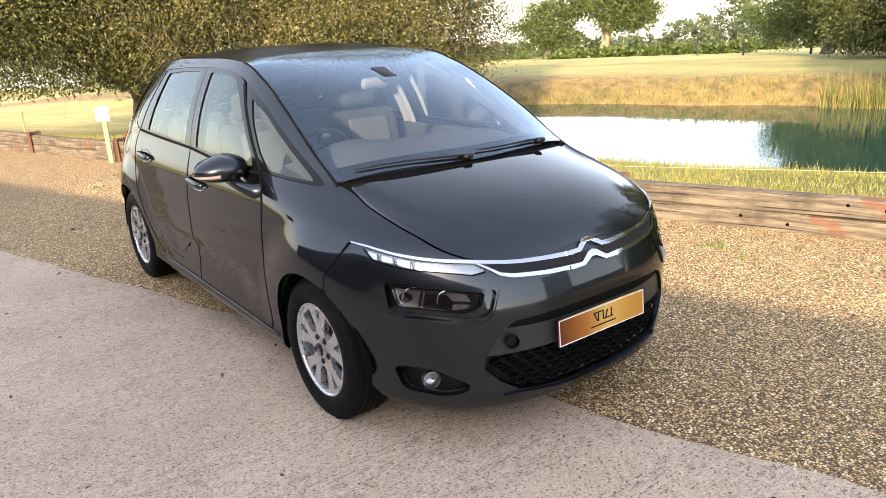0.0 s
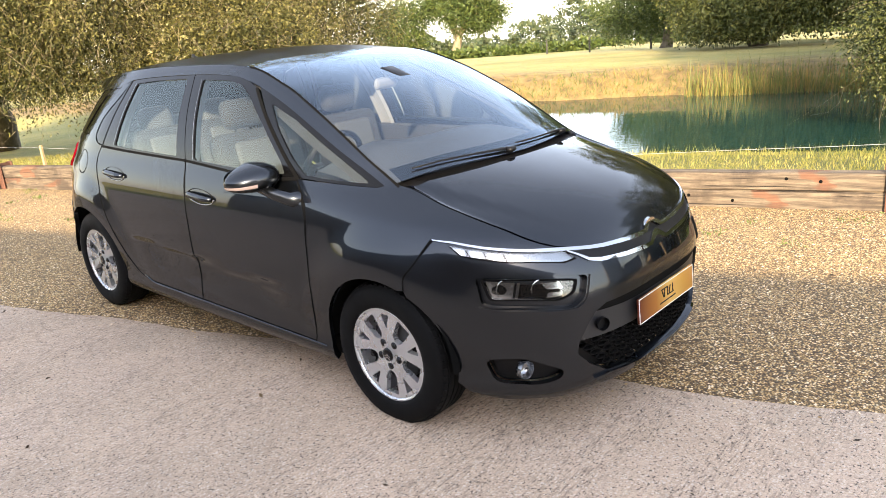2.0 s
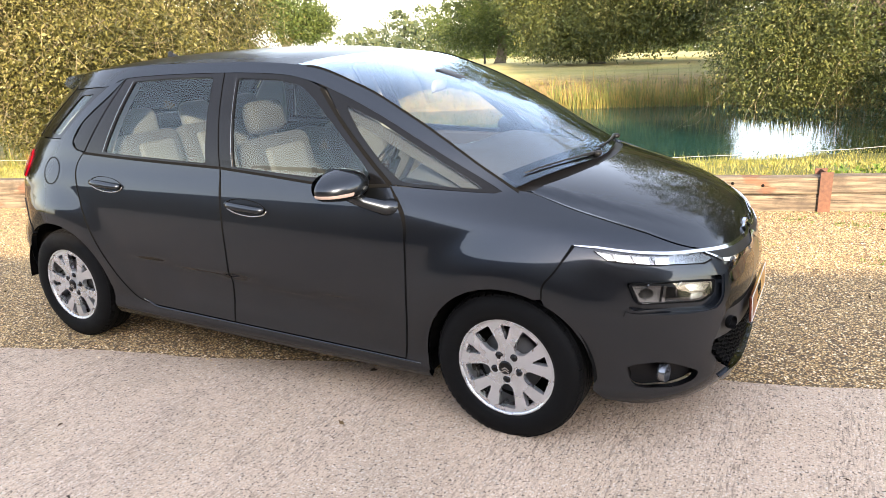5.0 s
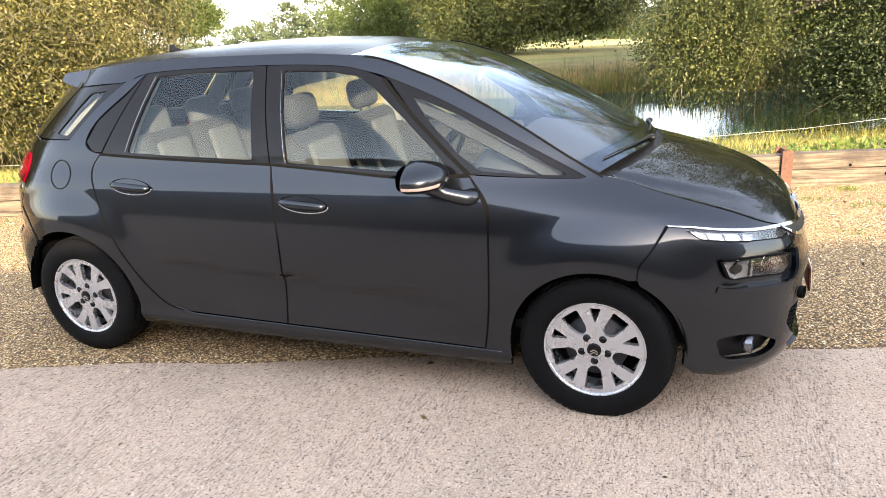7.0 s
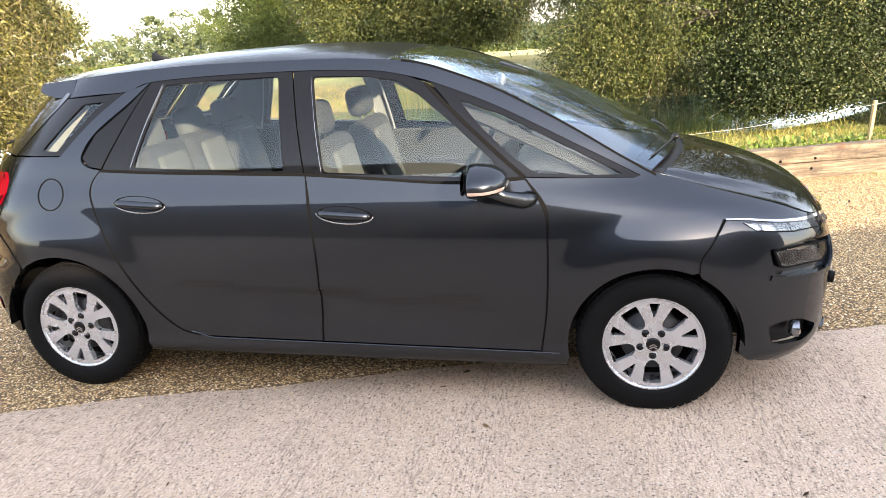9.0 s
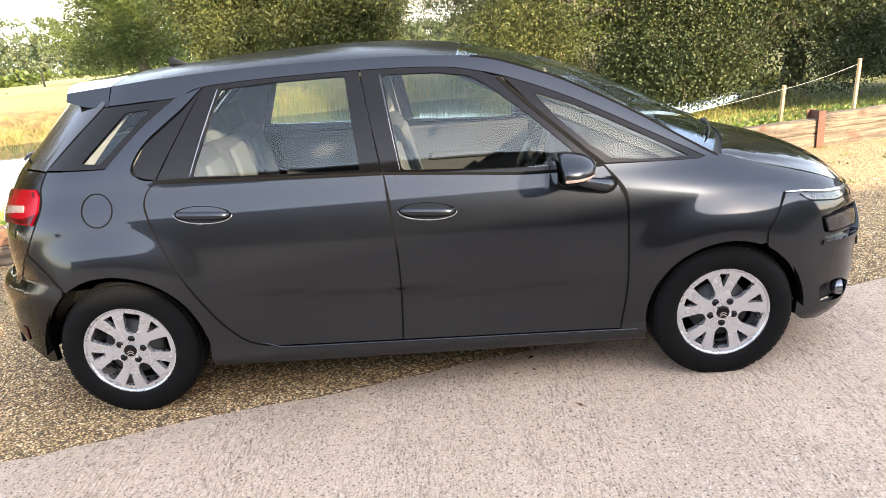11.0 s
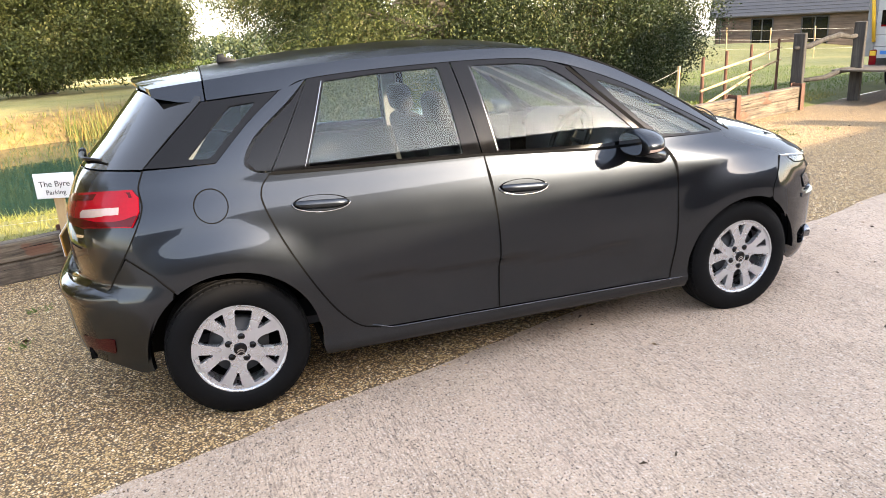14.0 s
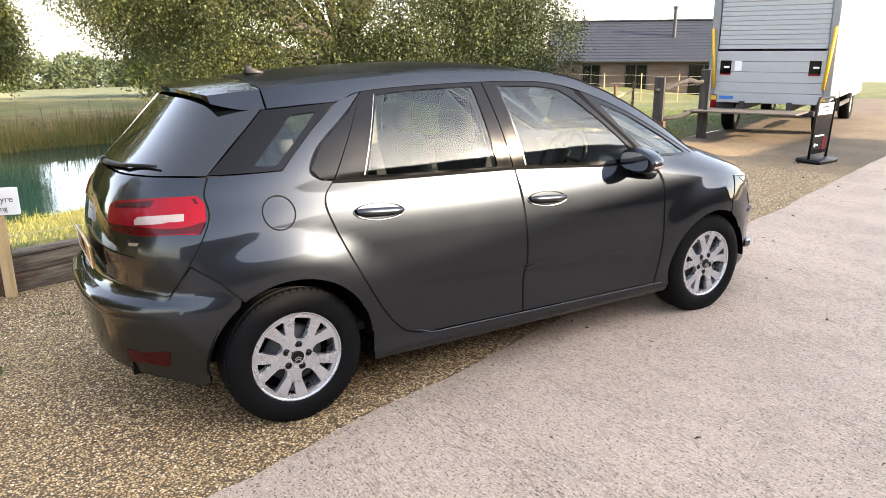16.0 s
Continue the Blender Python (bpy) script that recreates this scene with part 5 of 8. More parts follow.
# door handles
def handle(parent, x, z, sd):
    def q(a, b, off=0.0):
        zz = z + b - a * 0.06
        xx, y = wrap(u_of_x(x + a, zz), zz)
        return Vector((xx, -sd * (y + off), zz))
    bm = bmesh.new()
    rings = []
    for r, off in ((1.0, 0.002), (0.93, 0.001), (0.6, -0.022), (0.0, -0.026)):
        rings.append([bm.verts.new(q(0.128 * r * math.cos(t) * (1 if math.cos(t) > 0 else 1), 0.037 * r * math.sin(t), off)) for t in np.linspace(0, 2 * math.pi, 29)[:-1]])
    for r0, r1 in zip(rings, rings[1:]):
        for i in range(28):
            bm.faces.new((r0[i], r0[(i + 1) % 28], r1[(i + 1) % 28], r1[i]))
    bmesh.ops.recalc_face_normals(bm, faces=bm.faces)
    part("handle_recess", bm, GLOSS_BLACK, parent, "dark recess behind the handle", True)
    bm = bmesh.new()
    tube(bm, [q(0.131 * math.cos(t), 0.0395 * math.sin(t), 0.003) for t in np.linspace(-math.pi, 0, 17)], 0.0035, 6)
    part("handle_trim", bm, SATIN, parent, "thin bright lower rim", True)
    bm = bmesh.new()
    rows = []
    for a in np.linspace(-0.122, 0.122, 15):
        k = math.sqrt(max(0.0, 1 - (a / 0.124) ** 4))
        off = 0.004 + 0.026 * k
        ring = []
        for t in np.linspace(0, 2 * math.pi, 13)[:-1]:
            ring.append(bm.verts.new(q(a, 0.003 + 0.0165 * (0.4 + 0.6 * k) * math.sin(t), off + 0.009 * math.cos(t))))
        rows.append(ring)
    for r0, r1 in zip(rows, rows[1:]):
        for i in range(12):
            bm.faces.new((r0[i], r0[(i + 1) % 12], r1[(i + 1) % 12], r1[i]))
    bm.faces.new(rows[0])
    bm.faces.new(rows[-1])
    bmesh.ops.recalc_face_normals(bm, faces=bm.faces)
    part("door_handle", bm, PAINT, parent, "painted pull handle", True)


for i, sd in enumerate((1, -1)):
    handle(fd[i], -1.338, 0.908, sd)
    handle(rd[i], -2.338, 0.957, sd)


# door mirrors
def mirror(parent, sd):
    def shell(th, ph, k=1.0):
        s = lambda a: math.copysign(abs(a) ** 0.82, a)
        x, y, z = s(math.cos(ph) * math.cos(th)), s(math.cos(ph) * math.sin(th)), s(math.sin(ph))
        if x < -0.15:
            x = -0.15 + (x + 0.15) * 0.22
        out = max(0.0, y)
        return Vector((-0.735 + x * 0.135 * k * (1 - 0.22 * out), -sd * (0.942 + y * 0.13 * k), 1.07 + z * k * 0.069 * (1 - 0.3 * out) * (1 - 0.12 * max(0.0, x)) - 0.012 * out))

    def grid(bm, ths, phs, k):
        rows = [[bm.verts.new(shell(t, p, k)) for t in ths] for p in phs]
        for r0, r1 in zip(rows, rows[1:]):
            for i in range(len(ths) - 1):
                bm.faces.new((r0[i], r0[i + 1], r1[i + 1], r1[i]))

    bm = bmesh.new()
    grid(bm, np.linspace(-math.pi, math.pi, 41), np.linspace(-1.56, 1.56, 21), 1.0)
    bmesh.ops.remove_doubles(bm, verts=bm.verts, dist=0.0004)
    bmesh.ops.recalc_face_normals(bm, faces=bm.faces)
    mb = part("door_mirror", bm, PAINT, parent, "painted door mirror housing", True)
    bm = bmesh.new()
    vs = [bm.verts.new((-0.784, -sd * (0.942 + 0.105 * math.copysign(abs(math.cos(t)) ** 0.8, math.cos(t))), 1.066 + 0.052 * math.copysign(abs(math.sin(t)) ** 0.8, math.sin(t)))) for t in np.linspace(0, 2 * math.pi, 33)[:-1]]
    bm.faces.new(vs)
    part("mirror_glass", bm, CHROME, mb, "mirror glass")
    bm = bmesh.new()
    tube(bm, [(-0.50, -sd * 0.80, 0.962), (-0.555, -sd * 0.86, 0.966), (-0.63, -sd * 0.895, 0.992), (-0.69, -sd * 0.915, 1.03)], [0.05, 0.034, 0.027, 0.035], 14)
    part("mirror_arm", bm, PAINT, mb, "painted mirror arm", True)
    bm = bmesh.new()
    grid(bm, np.linspace(0.25, 1.75, 12), np.linspace(-0.42, -0.12, 4), 1.012)
    bmesh.ops.recalc_face_normals(bm, faces=bm.faces)
    part("indicator_lens", bm, CLEAR_LENS, mb, "clear indicator strip", True)


for i, sd in enumerate((1, -1)):
    mirror(fd[i], sd)


# wheels
def rim_face(a, b):
    r = math.hypot(a, b)
    return a, 0.004 - 0.02 * max(0.0, 1 - r / 0.19) ** 1.0 * 0.5 + (0.012 if r < 0.04 else 0), b


def make_wheel(phase):
    """A wheel about its own middle, face towards -y."""
    w = empty("wheel")
    bm = bmesh.new()
    prof = [(0.213, -0.085), (0.216, -0.098), (0.235, -0.106), (0.268, -0.109), (0.298, -0.103), (0.313, -0.092), (0.3215, -0.078), (0.3255, -0.05), (0.327, 0.0), (0.3255, 0.05), (0.3215, 0.078), (0.313, 0.092), (0.298, 0.103), (0.268, 0.109), (0.235, 0.106), (0.216, 0.098), (0.213, 0.085)]
    lathe(bm, prof, 72)
    bmesh.ops.recalc_face_normals(bm, faces=bm.faces)
    tyre = part("tyre", bm, TYRE, w, "black road tyre", True)
    # tread: grooves as dark bands between raised ribs and shoulder blocks
    bm = bmesh.new()
    for y0, y1 in ((-0.064, -0.034), (-0.027, -0.003), (0.003, 0.027), (0.034, 0.064)):
        lathe(bm, [(0.3245, y0), (0.3305, y0 + 0.002), (0.3308, y1 - 0.002), (0.3245, y1)], 72)
    for k in range(60):
        t = 2 * math.pi * k / 60
        for sgn in (-1, 1):
            c = []
            for dt, rr, yy in ((-0.038, 0.3275, 0.07), (0.038, 0.3275, 0.07), (0.036, 0.3215, 0.088), (-0.036, 0.3215, 0.088)):
                c.append(bm.verts.new((rr * math.cos(t + dt), sgn * yy, rr * math.sin(t + dt))))
            bm.faces.new(c)
            d = []
            for dt, rr, yy in ((-0.042, 0.318, 0.066), (0.042, 0.318, 0.066), (0.042, 0.316, 0.09), (-0.042, 0.316, 0.09)):
                d.append(bm.verts.new((rr * math.cos(t + dt), sgn * yy, rr * math.sin(t + dt))))
            for i in range(4):
                bm.faces.new((c[i], c[(i + 1) % 4], d[(i + 1) % 4], d[i]))
    bmesh.ops.recalc_face_normals(bm, faces=bm.faces)
    part("tread", bm, TYRE, tyre)
    bm = bmesh.new()
    lathe(bm, [(0.2195, -0.088), (0.2195, -0.095), (0.213, -0.098), (0.206, -0.092), (0.202, -0.06), (0.195, 0.0), (0.2, 0.085)], 72)
    bmesh.ops.recalc_face_normals(bm, faces=bm.faces)
    rim = part("rim", bm, ALLOY, w, "silver alloy rim", True)
    outer = [(0.207 * math.cos(t), 0.207 * math.sin(t)) for t in np.linspace(0, 2 * math.pi, 73)[:-1]]
    holes = []
    for k in range(5):
        t = radians(phase + 72 * k)
        ax, ay = np.array((math.cos(t), math.sin(t))), np.array((-math.sin(t), math.cos(t)))
        big = [0.080 * ax + 0.012 * ay, 0.100 * ax + 0.029 * ay, 0.150 * ax + 0.036 * ay, 0.187 * ax + 0.040 * ay, 0.187 * ax - 0.040 * ay, 0.150 * ax - 0.036 * ay, 0.100 * ax - 0.029 * ay, 0.080 * ax - 0.012 * ay]
        holes.append(rounded([tuple(p) for p in big], 0.01, 3))
        t2 = t + radians(36)
        bx, by = np.array((math.cos(t2), math.sin(t2))), np.array((-math.sin(t2), math.cos(t2)))
        holes.append(rounded([tuple(p) for p in (0.124 * bx + 0.003 * by, 0.187 * bx + 0.023 * by, 0.187 * bx - 0.023 * by, 0.124 * bx - 0.003 * by)], 0.005, 3))
    face = panel("spokes", outer, lambda a, b: (a, -0.088 - rim_face(a, b)[1] + 0.004, b), ALLOY, rim, "five twin silver spokes", holes=holes, scale=1.0, step=0.016, depth=0.026, up=(0, -1, 0))
    bm = bmesh.new()
    lathe(bm, [(0.0, -0.097), (0.022, -0.0965), (0.03, -0.094), (0.031, -0.078)], 32)
    bmesh.ops.recalc_face_normals(bm, faces=bm.faces)
    cap = part("hub_cap", bm, GLOSS_BLACK, rim, "black centre cap", True)
    bm = bmesh.new()
    for z0 in (-0.003, -0.014):
        for s in (-1, 1):
            box(bm, (0.019, 0.002, 0.005), (s * 0.008, -0.0975, z0), (0, s * 33, 0))
    part("cap_chevrons", bm, CHROME, rim, "silver chevrons")
    for k in range(5):
        t = radians(phase + 72 * k)
        bm = bmesh.new()
        lathe(bm, [(0.0, -0.089), (0.008, -0.089), (0.0095, -0.087), (0.0095, -0.0835), (0.0165, -0.0835), (0.0168, -0.075)], 12, at=(0.057 * math.cos(t), 0, 0.057 * math.sin(t)))
        part("wheel_bolt", bm, GLOSS_BLACK, rim, "dark wheel bolt", True)
    bm = bmesh.new()
    lathe(bm, [(0.0, -0.04), (0.135, -0.04), (0.138, -0.02), (0.138, 0.0), (0.0, 0.0)], 40)
    bmesh.ops.recalc_face_normals(bm, faces=bm.faces)
    part("brake_disc", bm, STEEL_DARK, w, "grey brake disc", True)
    bm = bmesh.new()
    lathe(bm, [(0.0, 0.03), (0.2, 0.03)], 40)
    part("wheel_back", bm, SEAL, w)
    return w


for x, ph, tilt in ((0.0, -90, 0), (-2.785, -66, 0)):
    w = make_wheel(ph)
    w.matrix_world = pose(x, -0.775, 0.325, 0, 0, 0)
    w.parent = car
    c = copy_thing(w, pose(x, 0.775, 0.325, 0, 0, 180))

# wheel wells, floor, underbody
for cx, cz, r in (FA, RA):
    for sd in (1, -1):
        bm = bmesh.new()
        r0 = r + 0.012
        prev = None
        for t in np.linspace(radians(0), radians(180), 24):
            ring = [bm.verts.new((cx + r0 * math.cos(t), -sd * y, cz + r0 * math.sin(t))) for y in (0.50, 0.70, 0.862)]
            if prev:
                for i in range(2):
                    bm.faces.new((prev[i], prev[i + 1], ring[i + 1], ring[i]))
            prev = ring
        vs = [bm.verts.new((cx + r0 * math.cos(t), -sd * 0.5, cz + r0 * math.sin(t))) for t in np.linspace(radians(0), radians(180), 24)]
        bm.faces.new(vs)
        part("wheel_well", bm, SEAL, car, "black wheel arch liner")
boxes("underbody", SEAL, car, [((2.0, 1.6, 0.09), (-1.39, 0, 0.25)), ((3.9, 0.95, 0.08), (-1.36, 0, 0.26)), ((0.45, 1.1, 0.3), (0.36, 0, 0.4)), ((0.6, 1.2, 0.25), (-3.15, 0, 0.42)), ((0.9, 1.0, 0.4), (0.1, 0, 0.68))], "black underbody")
# dark shell behind the shut lines
shell = [(-0.37, 0.24), (-0.40, 0.98), (-0.6, 1.03), (-2.5, 1.085), (-2.9, 1.12), (-3.0, 0.78), (-2.95, 0.735)] + arc(*(RA[0], RA[1], RA[2] + 0.02), 115, -8, 20) + [(-2.36, 0.24)]
panel("inner_shell", sx(shell, 0.05), side_pt, SEAL, car, sides="b", lift=-0.028, depth=0, step=0.09)
panel("inner_wing", sx([(-0.43, 0.95), (0.0, 0.98), (0.2, 0.93), (0.5, 0.85), (0.45, 0.80), (0.22, 0.75)] + arc(0, 0.325, 0.40, 60, 175, 20) + [(-0.44, 0.38)], 0.05), side_pt, SEAL, car, sides="b", lift=-0.03, depth=0, step=0.09)
panel("inner_tail", both_halves(ry([(0, 1.14), (0.5, 1.14), (0.68, 1.1), (0.72, 0.8), (0.72, 0.3), (0, 0.3)], 0.06, False)), tail_pt, SEAL, car, lift=-0.05, depth=0, step=0.1)
panel("inner_nose", both_halves(fy([(0, 0.77), (0.5, 0.79), (0.72, 0.8), (0.76, 0.5), (0.72, 0.3), (0, 0.2)], 0.06, False)), lambda a, b: tuple(np.array(side_pt(a, b)) - (0.09, 0, 0)), SEAL, car, depth=0, step=0.1)


# ---- cabin ----
def cushion(name, size, at, rot, mat, parent, bevel=0.05, label=""):
    bm = bmesh.new()
    box(bm, size, at, rot, bevel, 4)
    return part(name, bm, mat, parent, label, True)


def seat(x, y, wide, front):
    s = empty("seat")
    s.parent = car
    s.matrix_local = pose(x, y, 0)
    tagged(s, "grey and charcoal cloth car seat")
    cushion("seat_cushion", (0.5, wide, 0.16), (0.02, 0, 0.56), (0, -6, 0), SEAT_GREY, s)
    cushion("backrest", (0.14, wide, 0.62), (-0.28, 0, 0.87), (0, -14, 0), SEAT_DARK, s, 0.06)
    cushion("backrest_panel", (0.05, wide * 0.6, 0.5), (-0.212, 0, 0.88), (0, -14, 0), SEAT_GREY, s, 0.024)
    hr = cushion("headrest", (0.11, 0.26 if front else 0.22, 0.17), (-0.385, 0, 1.27 if front else 1.22), (0, -10, 0), SEAT_DARK if front else SEAT_GREY, s, 0.05)
    bm = bmesh.new()
    for d in (-0.06, 0.06):
        tube(bm, [(-0.36, d, 1.1), (-0.385, d, 1.25)], 0.007, 8)
    part("headrest_post", bm, CHROME, s, "", True)
    return s


for y in (-0.37, 0.37):
    seat(-1.22, y, 0.5, True)
for y in (-0.44, 0.0, 0.44):
    seat(-2.12, y, 0.42, False)
boxes("cabin_floor", CARPET, car, [((2.9, 1.5, 0.04), (-1.6, 0, 0.36)), ((0.05, 1.4, 0.5), (-0.22, 0, 0.6))], "dark carpet")
boxes("luggage_cover", SEAT_DARK, car, [((0.6, 1.25, 0.03), (-2.85, 0, 1.0))], "dark luggage cover")
# dashboard under the screen
bm = bmesh.new()
rows = []
for x, z in ((0.12, 1.035), (-0.1, 1.06), (-0.35, 1.10), (-0.52, 1.115), (-0.6, 1.06), (-0.6, 0.85), (-0.5, 0.55)):
    row = []
    for v in np.linspace(-1, 1, 21):
        xx = x - (0.2 * v * v if x > 0 else 0.12 * v * v * (x + 0.6) / 0.7)
        row.append(bm.verts.new((xx, v * 0.70, z - 0.05 * v**4 + (0.035 * math.exp(-((v + 0.5) / 0.25) ** 2) if x < -0.3 else 0))))
    rows.append(row)
for r0, r1 in zip(rows, rows[1:]):
    for i in range(20):
        bm.faces.new((r0[i], r0[i + 1], r1[i + 1], r1[i]))
bmesh.ops.recalc_face_normals(bm, faces=bm.faces)
part("dashboard", bm, DASH_GREY, car, "slate grey dashboard", True)
boxes("centre_screen", GLOSS_BLACK, car, [((0.03, 0.3, 0.08), (-0.6, 0, 1.05), (0, -20, 0), 0.01, 2)], "black centre display")
bm = bmesh.new()
ring = [(0.185 * math.cos(t), 0.185 * math.sin(t), 0) for t in np.linspace(0, 2 * math.pi, 33)]
tube(bm, ring, 0.016, 8)
for a in (0, 180, 270):
    t = radians(a)
    tube(bm, [(0.05 * math.cos(t), 0.05 * math.sin(t), 0.02), (0.18 * math.cos(t), 0.18 * math.sin(t), 0)], 0.014, 6)
box(bm, (0.13, 0.13, 0.05), (0, 0, 0.02), (0, 0, 0), 0.02, 2)
bmesh.ops.transform(bm, matrix=pose(-0.82, -0.37, 1.02, 0, -62, 0), verts=bm.verts)
part("steering_wheel", bm, BLACK_PLASTIC, car, "black steering wheel", True)
boxes("interior_mirror", TRIM_PALE, car, [((0.03, 0.2, 0.06), (-0.72, -0.02, 1.40), (0, 10, 10), 0.02, 2)], "interior mirror")
bm = bmesh.new()
box(bm, (0.16, 0.1, 0.03), (-0.66, 0, 1.445), (0, 20, 0), 0.014, 2)
part("sensor_pod", bm, BLACK_PLASTIC, car, "black sensor pod", True)
# pale linings of pillars and roof
panel("headlining", [(-1.22, v) for v in np.linspace(-0.95, 0.95, 12)] + [(x, 0.95) for x in np.linspace(-1.3, -2.7, 12)] + [(-2.75, v) for v in np.linspace(0.95, -0.95, 12)] + [(x, -0.95) for x in np.linspace(-2.7, -1.3, 12)], glass_pt, TRIM_PALE, car, "pale roof lining", scale=1, step=0.12, lift=-0.045, depth=0, up=(0, 0, 1))
for nm, pts in (("pillar_lining", [(-0.12, 1.06), (-1.1, 1.52), (-1.15, 1.49), (-0.2, 1.05)]), ("pillar_lining", [(-1.50, 1.05), (-1.57, 1.51), (-1.66, 1.51), (-1.6, 1.05)]), ("pillar_lining", [(-2.42, 1.08), (-2.29, 1.49), (-2.42, 1.46), (-2.75, 1.17)]), ("pillar_lining", [(-3.05, 1.17), (-2.8, 1.43), (-2.72, 1.43), (-2.92, 1.17)])):
    panel(nm, sx(pts, 0.06), side_pt, TRIM_PALE if pts[0][0] < -1 else SEAT_DARK, car, "pillar lining", sides="b", lift=-0.05, depth=0.03, step=0.06)
for sd in (1, -1):
    boxes("door_lining", SEAT_DARK, car, [((1.6, 0.03, 0.55), (-1.5, -sd * 0.755, 0.77), (0, 0, 0), 0.012), ((0.5, 0.05, 0.05), (-1.1, -sd * 0.735, 0.85), (0, 0, 0), 0.02, 2)], "dark door lining")

# wipers on the screen foot
for y0, y1, sd in ((-0.10, -0.60, 1), (0.42, -0.02, 1)):
    pts = []
    for t in np.linspace(0, 1, 9):
        y = y0 + (y1 - y0) * t
        x = GB(y) - 0.015 - 0.02 * t
        ze = glass_edge(x)
        v = y / wrap(u_of_x(x, ze), ze)[1]
        p = Vector(glass_pt(x, v))
        p.z += 0.012
        pts.append(p)
    bm = bmesh.new()
    tube(bm, pts, [0.008, 0.007, 0.006, 0.005, 0.004, 0.004, 0.004, 0.004, 0.003], 8)
    box(bm, (0.035, 0.05, 0.025), tuple(pts[0] + Vector((0.012, 0.01, -0.005))), (0, 0, 0), 0.012, 2)
    part("wiper", bm, BLACK_PLASTIC, car, "black windscreen wiper", True)

# ---------- ground ----------
ANG = radians(17.3)
E1, E2 = np.array((math.cos(ANG), math.sin(ANG))), np.array((-math.sin(ANG), math.cos(ANG)))


def ab(a, b, z=0.0):
    """From the yard's own axes (a along the edging, b across it) to the world."""
    p = a * E1 + b * E2
    return float(p[0]), float(p[1]), z


EDGING, KERB, POND_Z = 3.17, -0.20, -0.55
POND = dict(a=-0.6, b=12.0, ra=10.5, rb=3.9)


def pond_d(a, b):
    """Under 1 within the pond."""
    da, db = (a - POND["a"]) / POND["ra"], (b - POND["b"] - 0.06 * a * (1 if b < 12 else -0.8)) / POND["rb"]
    wob = 0.10 * noise.noise(Vector((a * 0.35, b * 0.35, 3.1)))
    return (abs(da) ** 2.6 + abs(db) ** 2.6) ** (1 / 2.6) + wob


def lie(a, b):
    """The height of the ground."""
    if b < EDGING:
        return 0.0
    z = 0.10 - 0.125 * max(0.0, b - EDGING - 0.3) if b < 8 else -0.47
    if b > 13:
        z += 0.5 * min(1.0, (b - 13) / 4.5)
    z *= min(1.0, (b - EDGING) / 0.4)
    far = max(0.0, math.hypot(a, b) - 17.0)
    z -= 0.043 * far * min(1.0, far / 30)
    z += 0.06 * noise.noise(Vector((a * 0.4, b * 0.4, 0)))
    d = pond_d(a, b)
    if d < 1.22:
        t = min(max((1.22 - d) / 0.22, 0.0), 1.0)
        z = z * (1 - t) + (POND_Z + 0.06) * t
    if d < 1.0:
        z = POND_Z + 0.06 - min(1.0, (1 - d) * 4) * 0.9
    return z


def spaced(lo, hi, fine_lo, fine_hi, fine, n):
    mid = np.arange(fine_lo, fine_hi, fine)
    lowr = fine_lo - np.geomspace(fine, fine_lo - lo, n)[::-1]
    top = fine_hi + np.geomspace(fine, hi - fine_hi, n)
    return np.concatenate((lowr, mid, [fine_hi], top))


def sheet(name, As, Bs, mat, zf, label, kind="structure", category=""):
    verts = [ab(a, b, zf(a, b)) for b in Bs for a in As]
    n = len(As)
    faces = [(j * n + i, j * n + i + 1, (j + 1) * n + i + 1, (j + 1) * n + i) for j in range(len(Bs) - 1) for i in range(n - 1)]
    ob = soup(name, verts, faces, mat, None, "", True)
    return tagged(ob, label, category, kind=kind)


As = spaced(-900, 900, -30, 26, 0.7, 26)
Bs = np.concatenate((np.arange(EDGING, 24, 0.45), 24 + np.geomspace(0.6, 1500, 40)))
sheet("ground", As, Bs, FIELD, lie, "dry grass meadow falling away behind the edging", category="meadow")
back_b = np.concatenate((-np.geomspace(900, 14, 14), [-12.0]))
sheet("ground", spaced(-900, 900, -30, 26, 4, 12), np.concatenate((back_b, [KERB - 0.01 - 9.0, EDGING])), FIELD, lambda a, b: -0.06, "grass round the yard", category="meadow")
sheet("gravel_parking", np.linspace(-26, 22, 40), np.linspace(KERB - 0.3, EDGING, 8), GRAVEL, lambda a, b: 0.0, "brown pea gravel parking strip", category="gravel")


def slab_edge(a, b):
    return 0.012 + 0.006 * (KERB - b)


kb = [KERB + 0.0, KERB - 0.02] + list(np.linspace(KERB - 0.3, -9.4, 12))


def concrete_pad():
    a_s = np.linspace(-26, 22, 321)
    verts, faces = [], []
    for j, b in enumerate(kb):
        for a in a_s:
            w = 0.05 * noise.noise(Vector((a * 1.3, 0, 0))) + 0.03 * noise.noise(Vector((a * 5, 1, 0)))
            bb = b + (w if j < 2 else 0)
            verts.append(ab(a, bb, -0.003 if j == 0 else 0.006 + 0.006 * min(1, j - 1) + 0.004 * (KERB - b) / 3))
    n = len(a_s)
    for j in range(len(kb) - 1):
        for i in range(n - 1):
            faces.append((j * n + i, (j + 1) * n + i, (j + 1) * n + i + 1, j * n + i + 1))
    ob = soup("concrete_apron", verts, faces, CONCRETE, None, "", True)
    return tagged(ob, "pinkish brushed concrete apron beside the gravel", "concrete", kind="structure")


concrete_pad()
# loose pebbles on the gravel and a few strays on the slab
rng = np.random.default_rng(5)


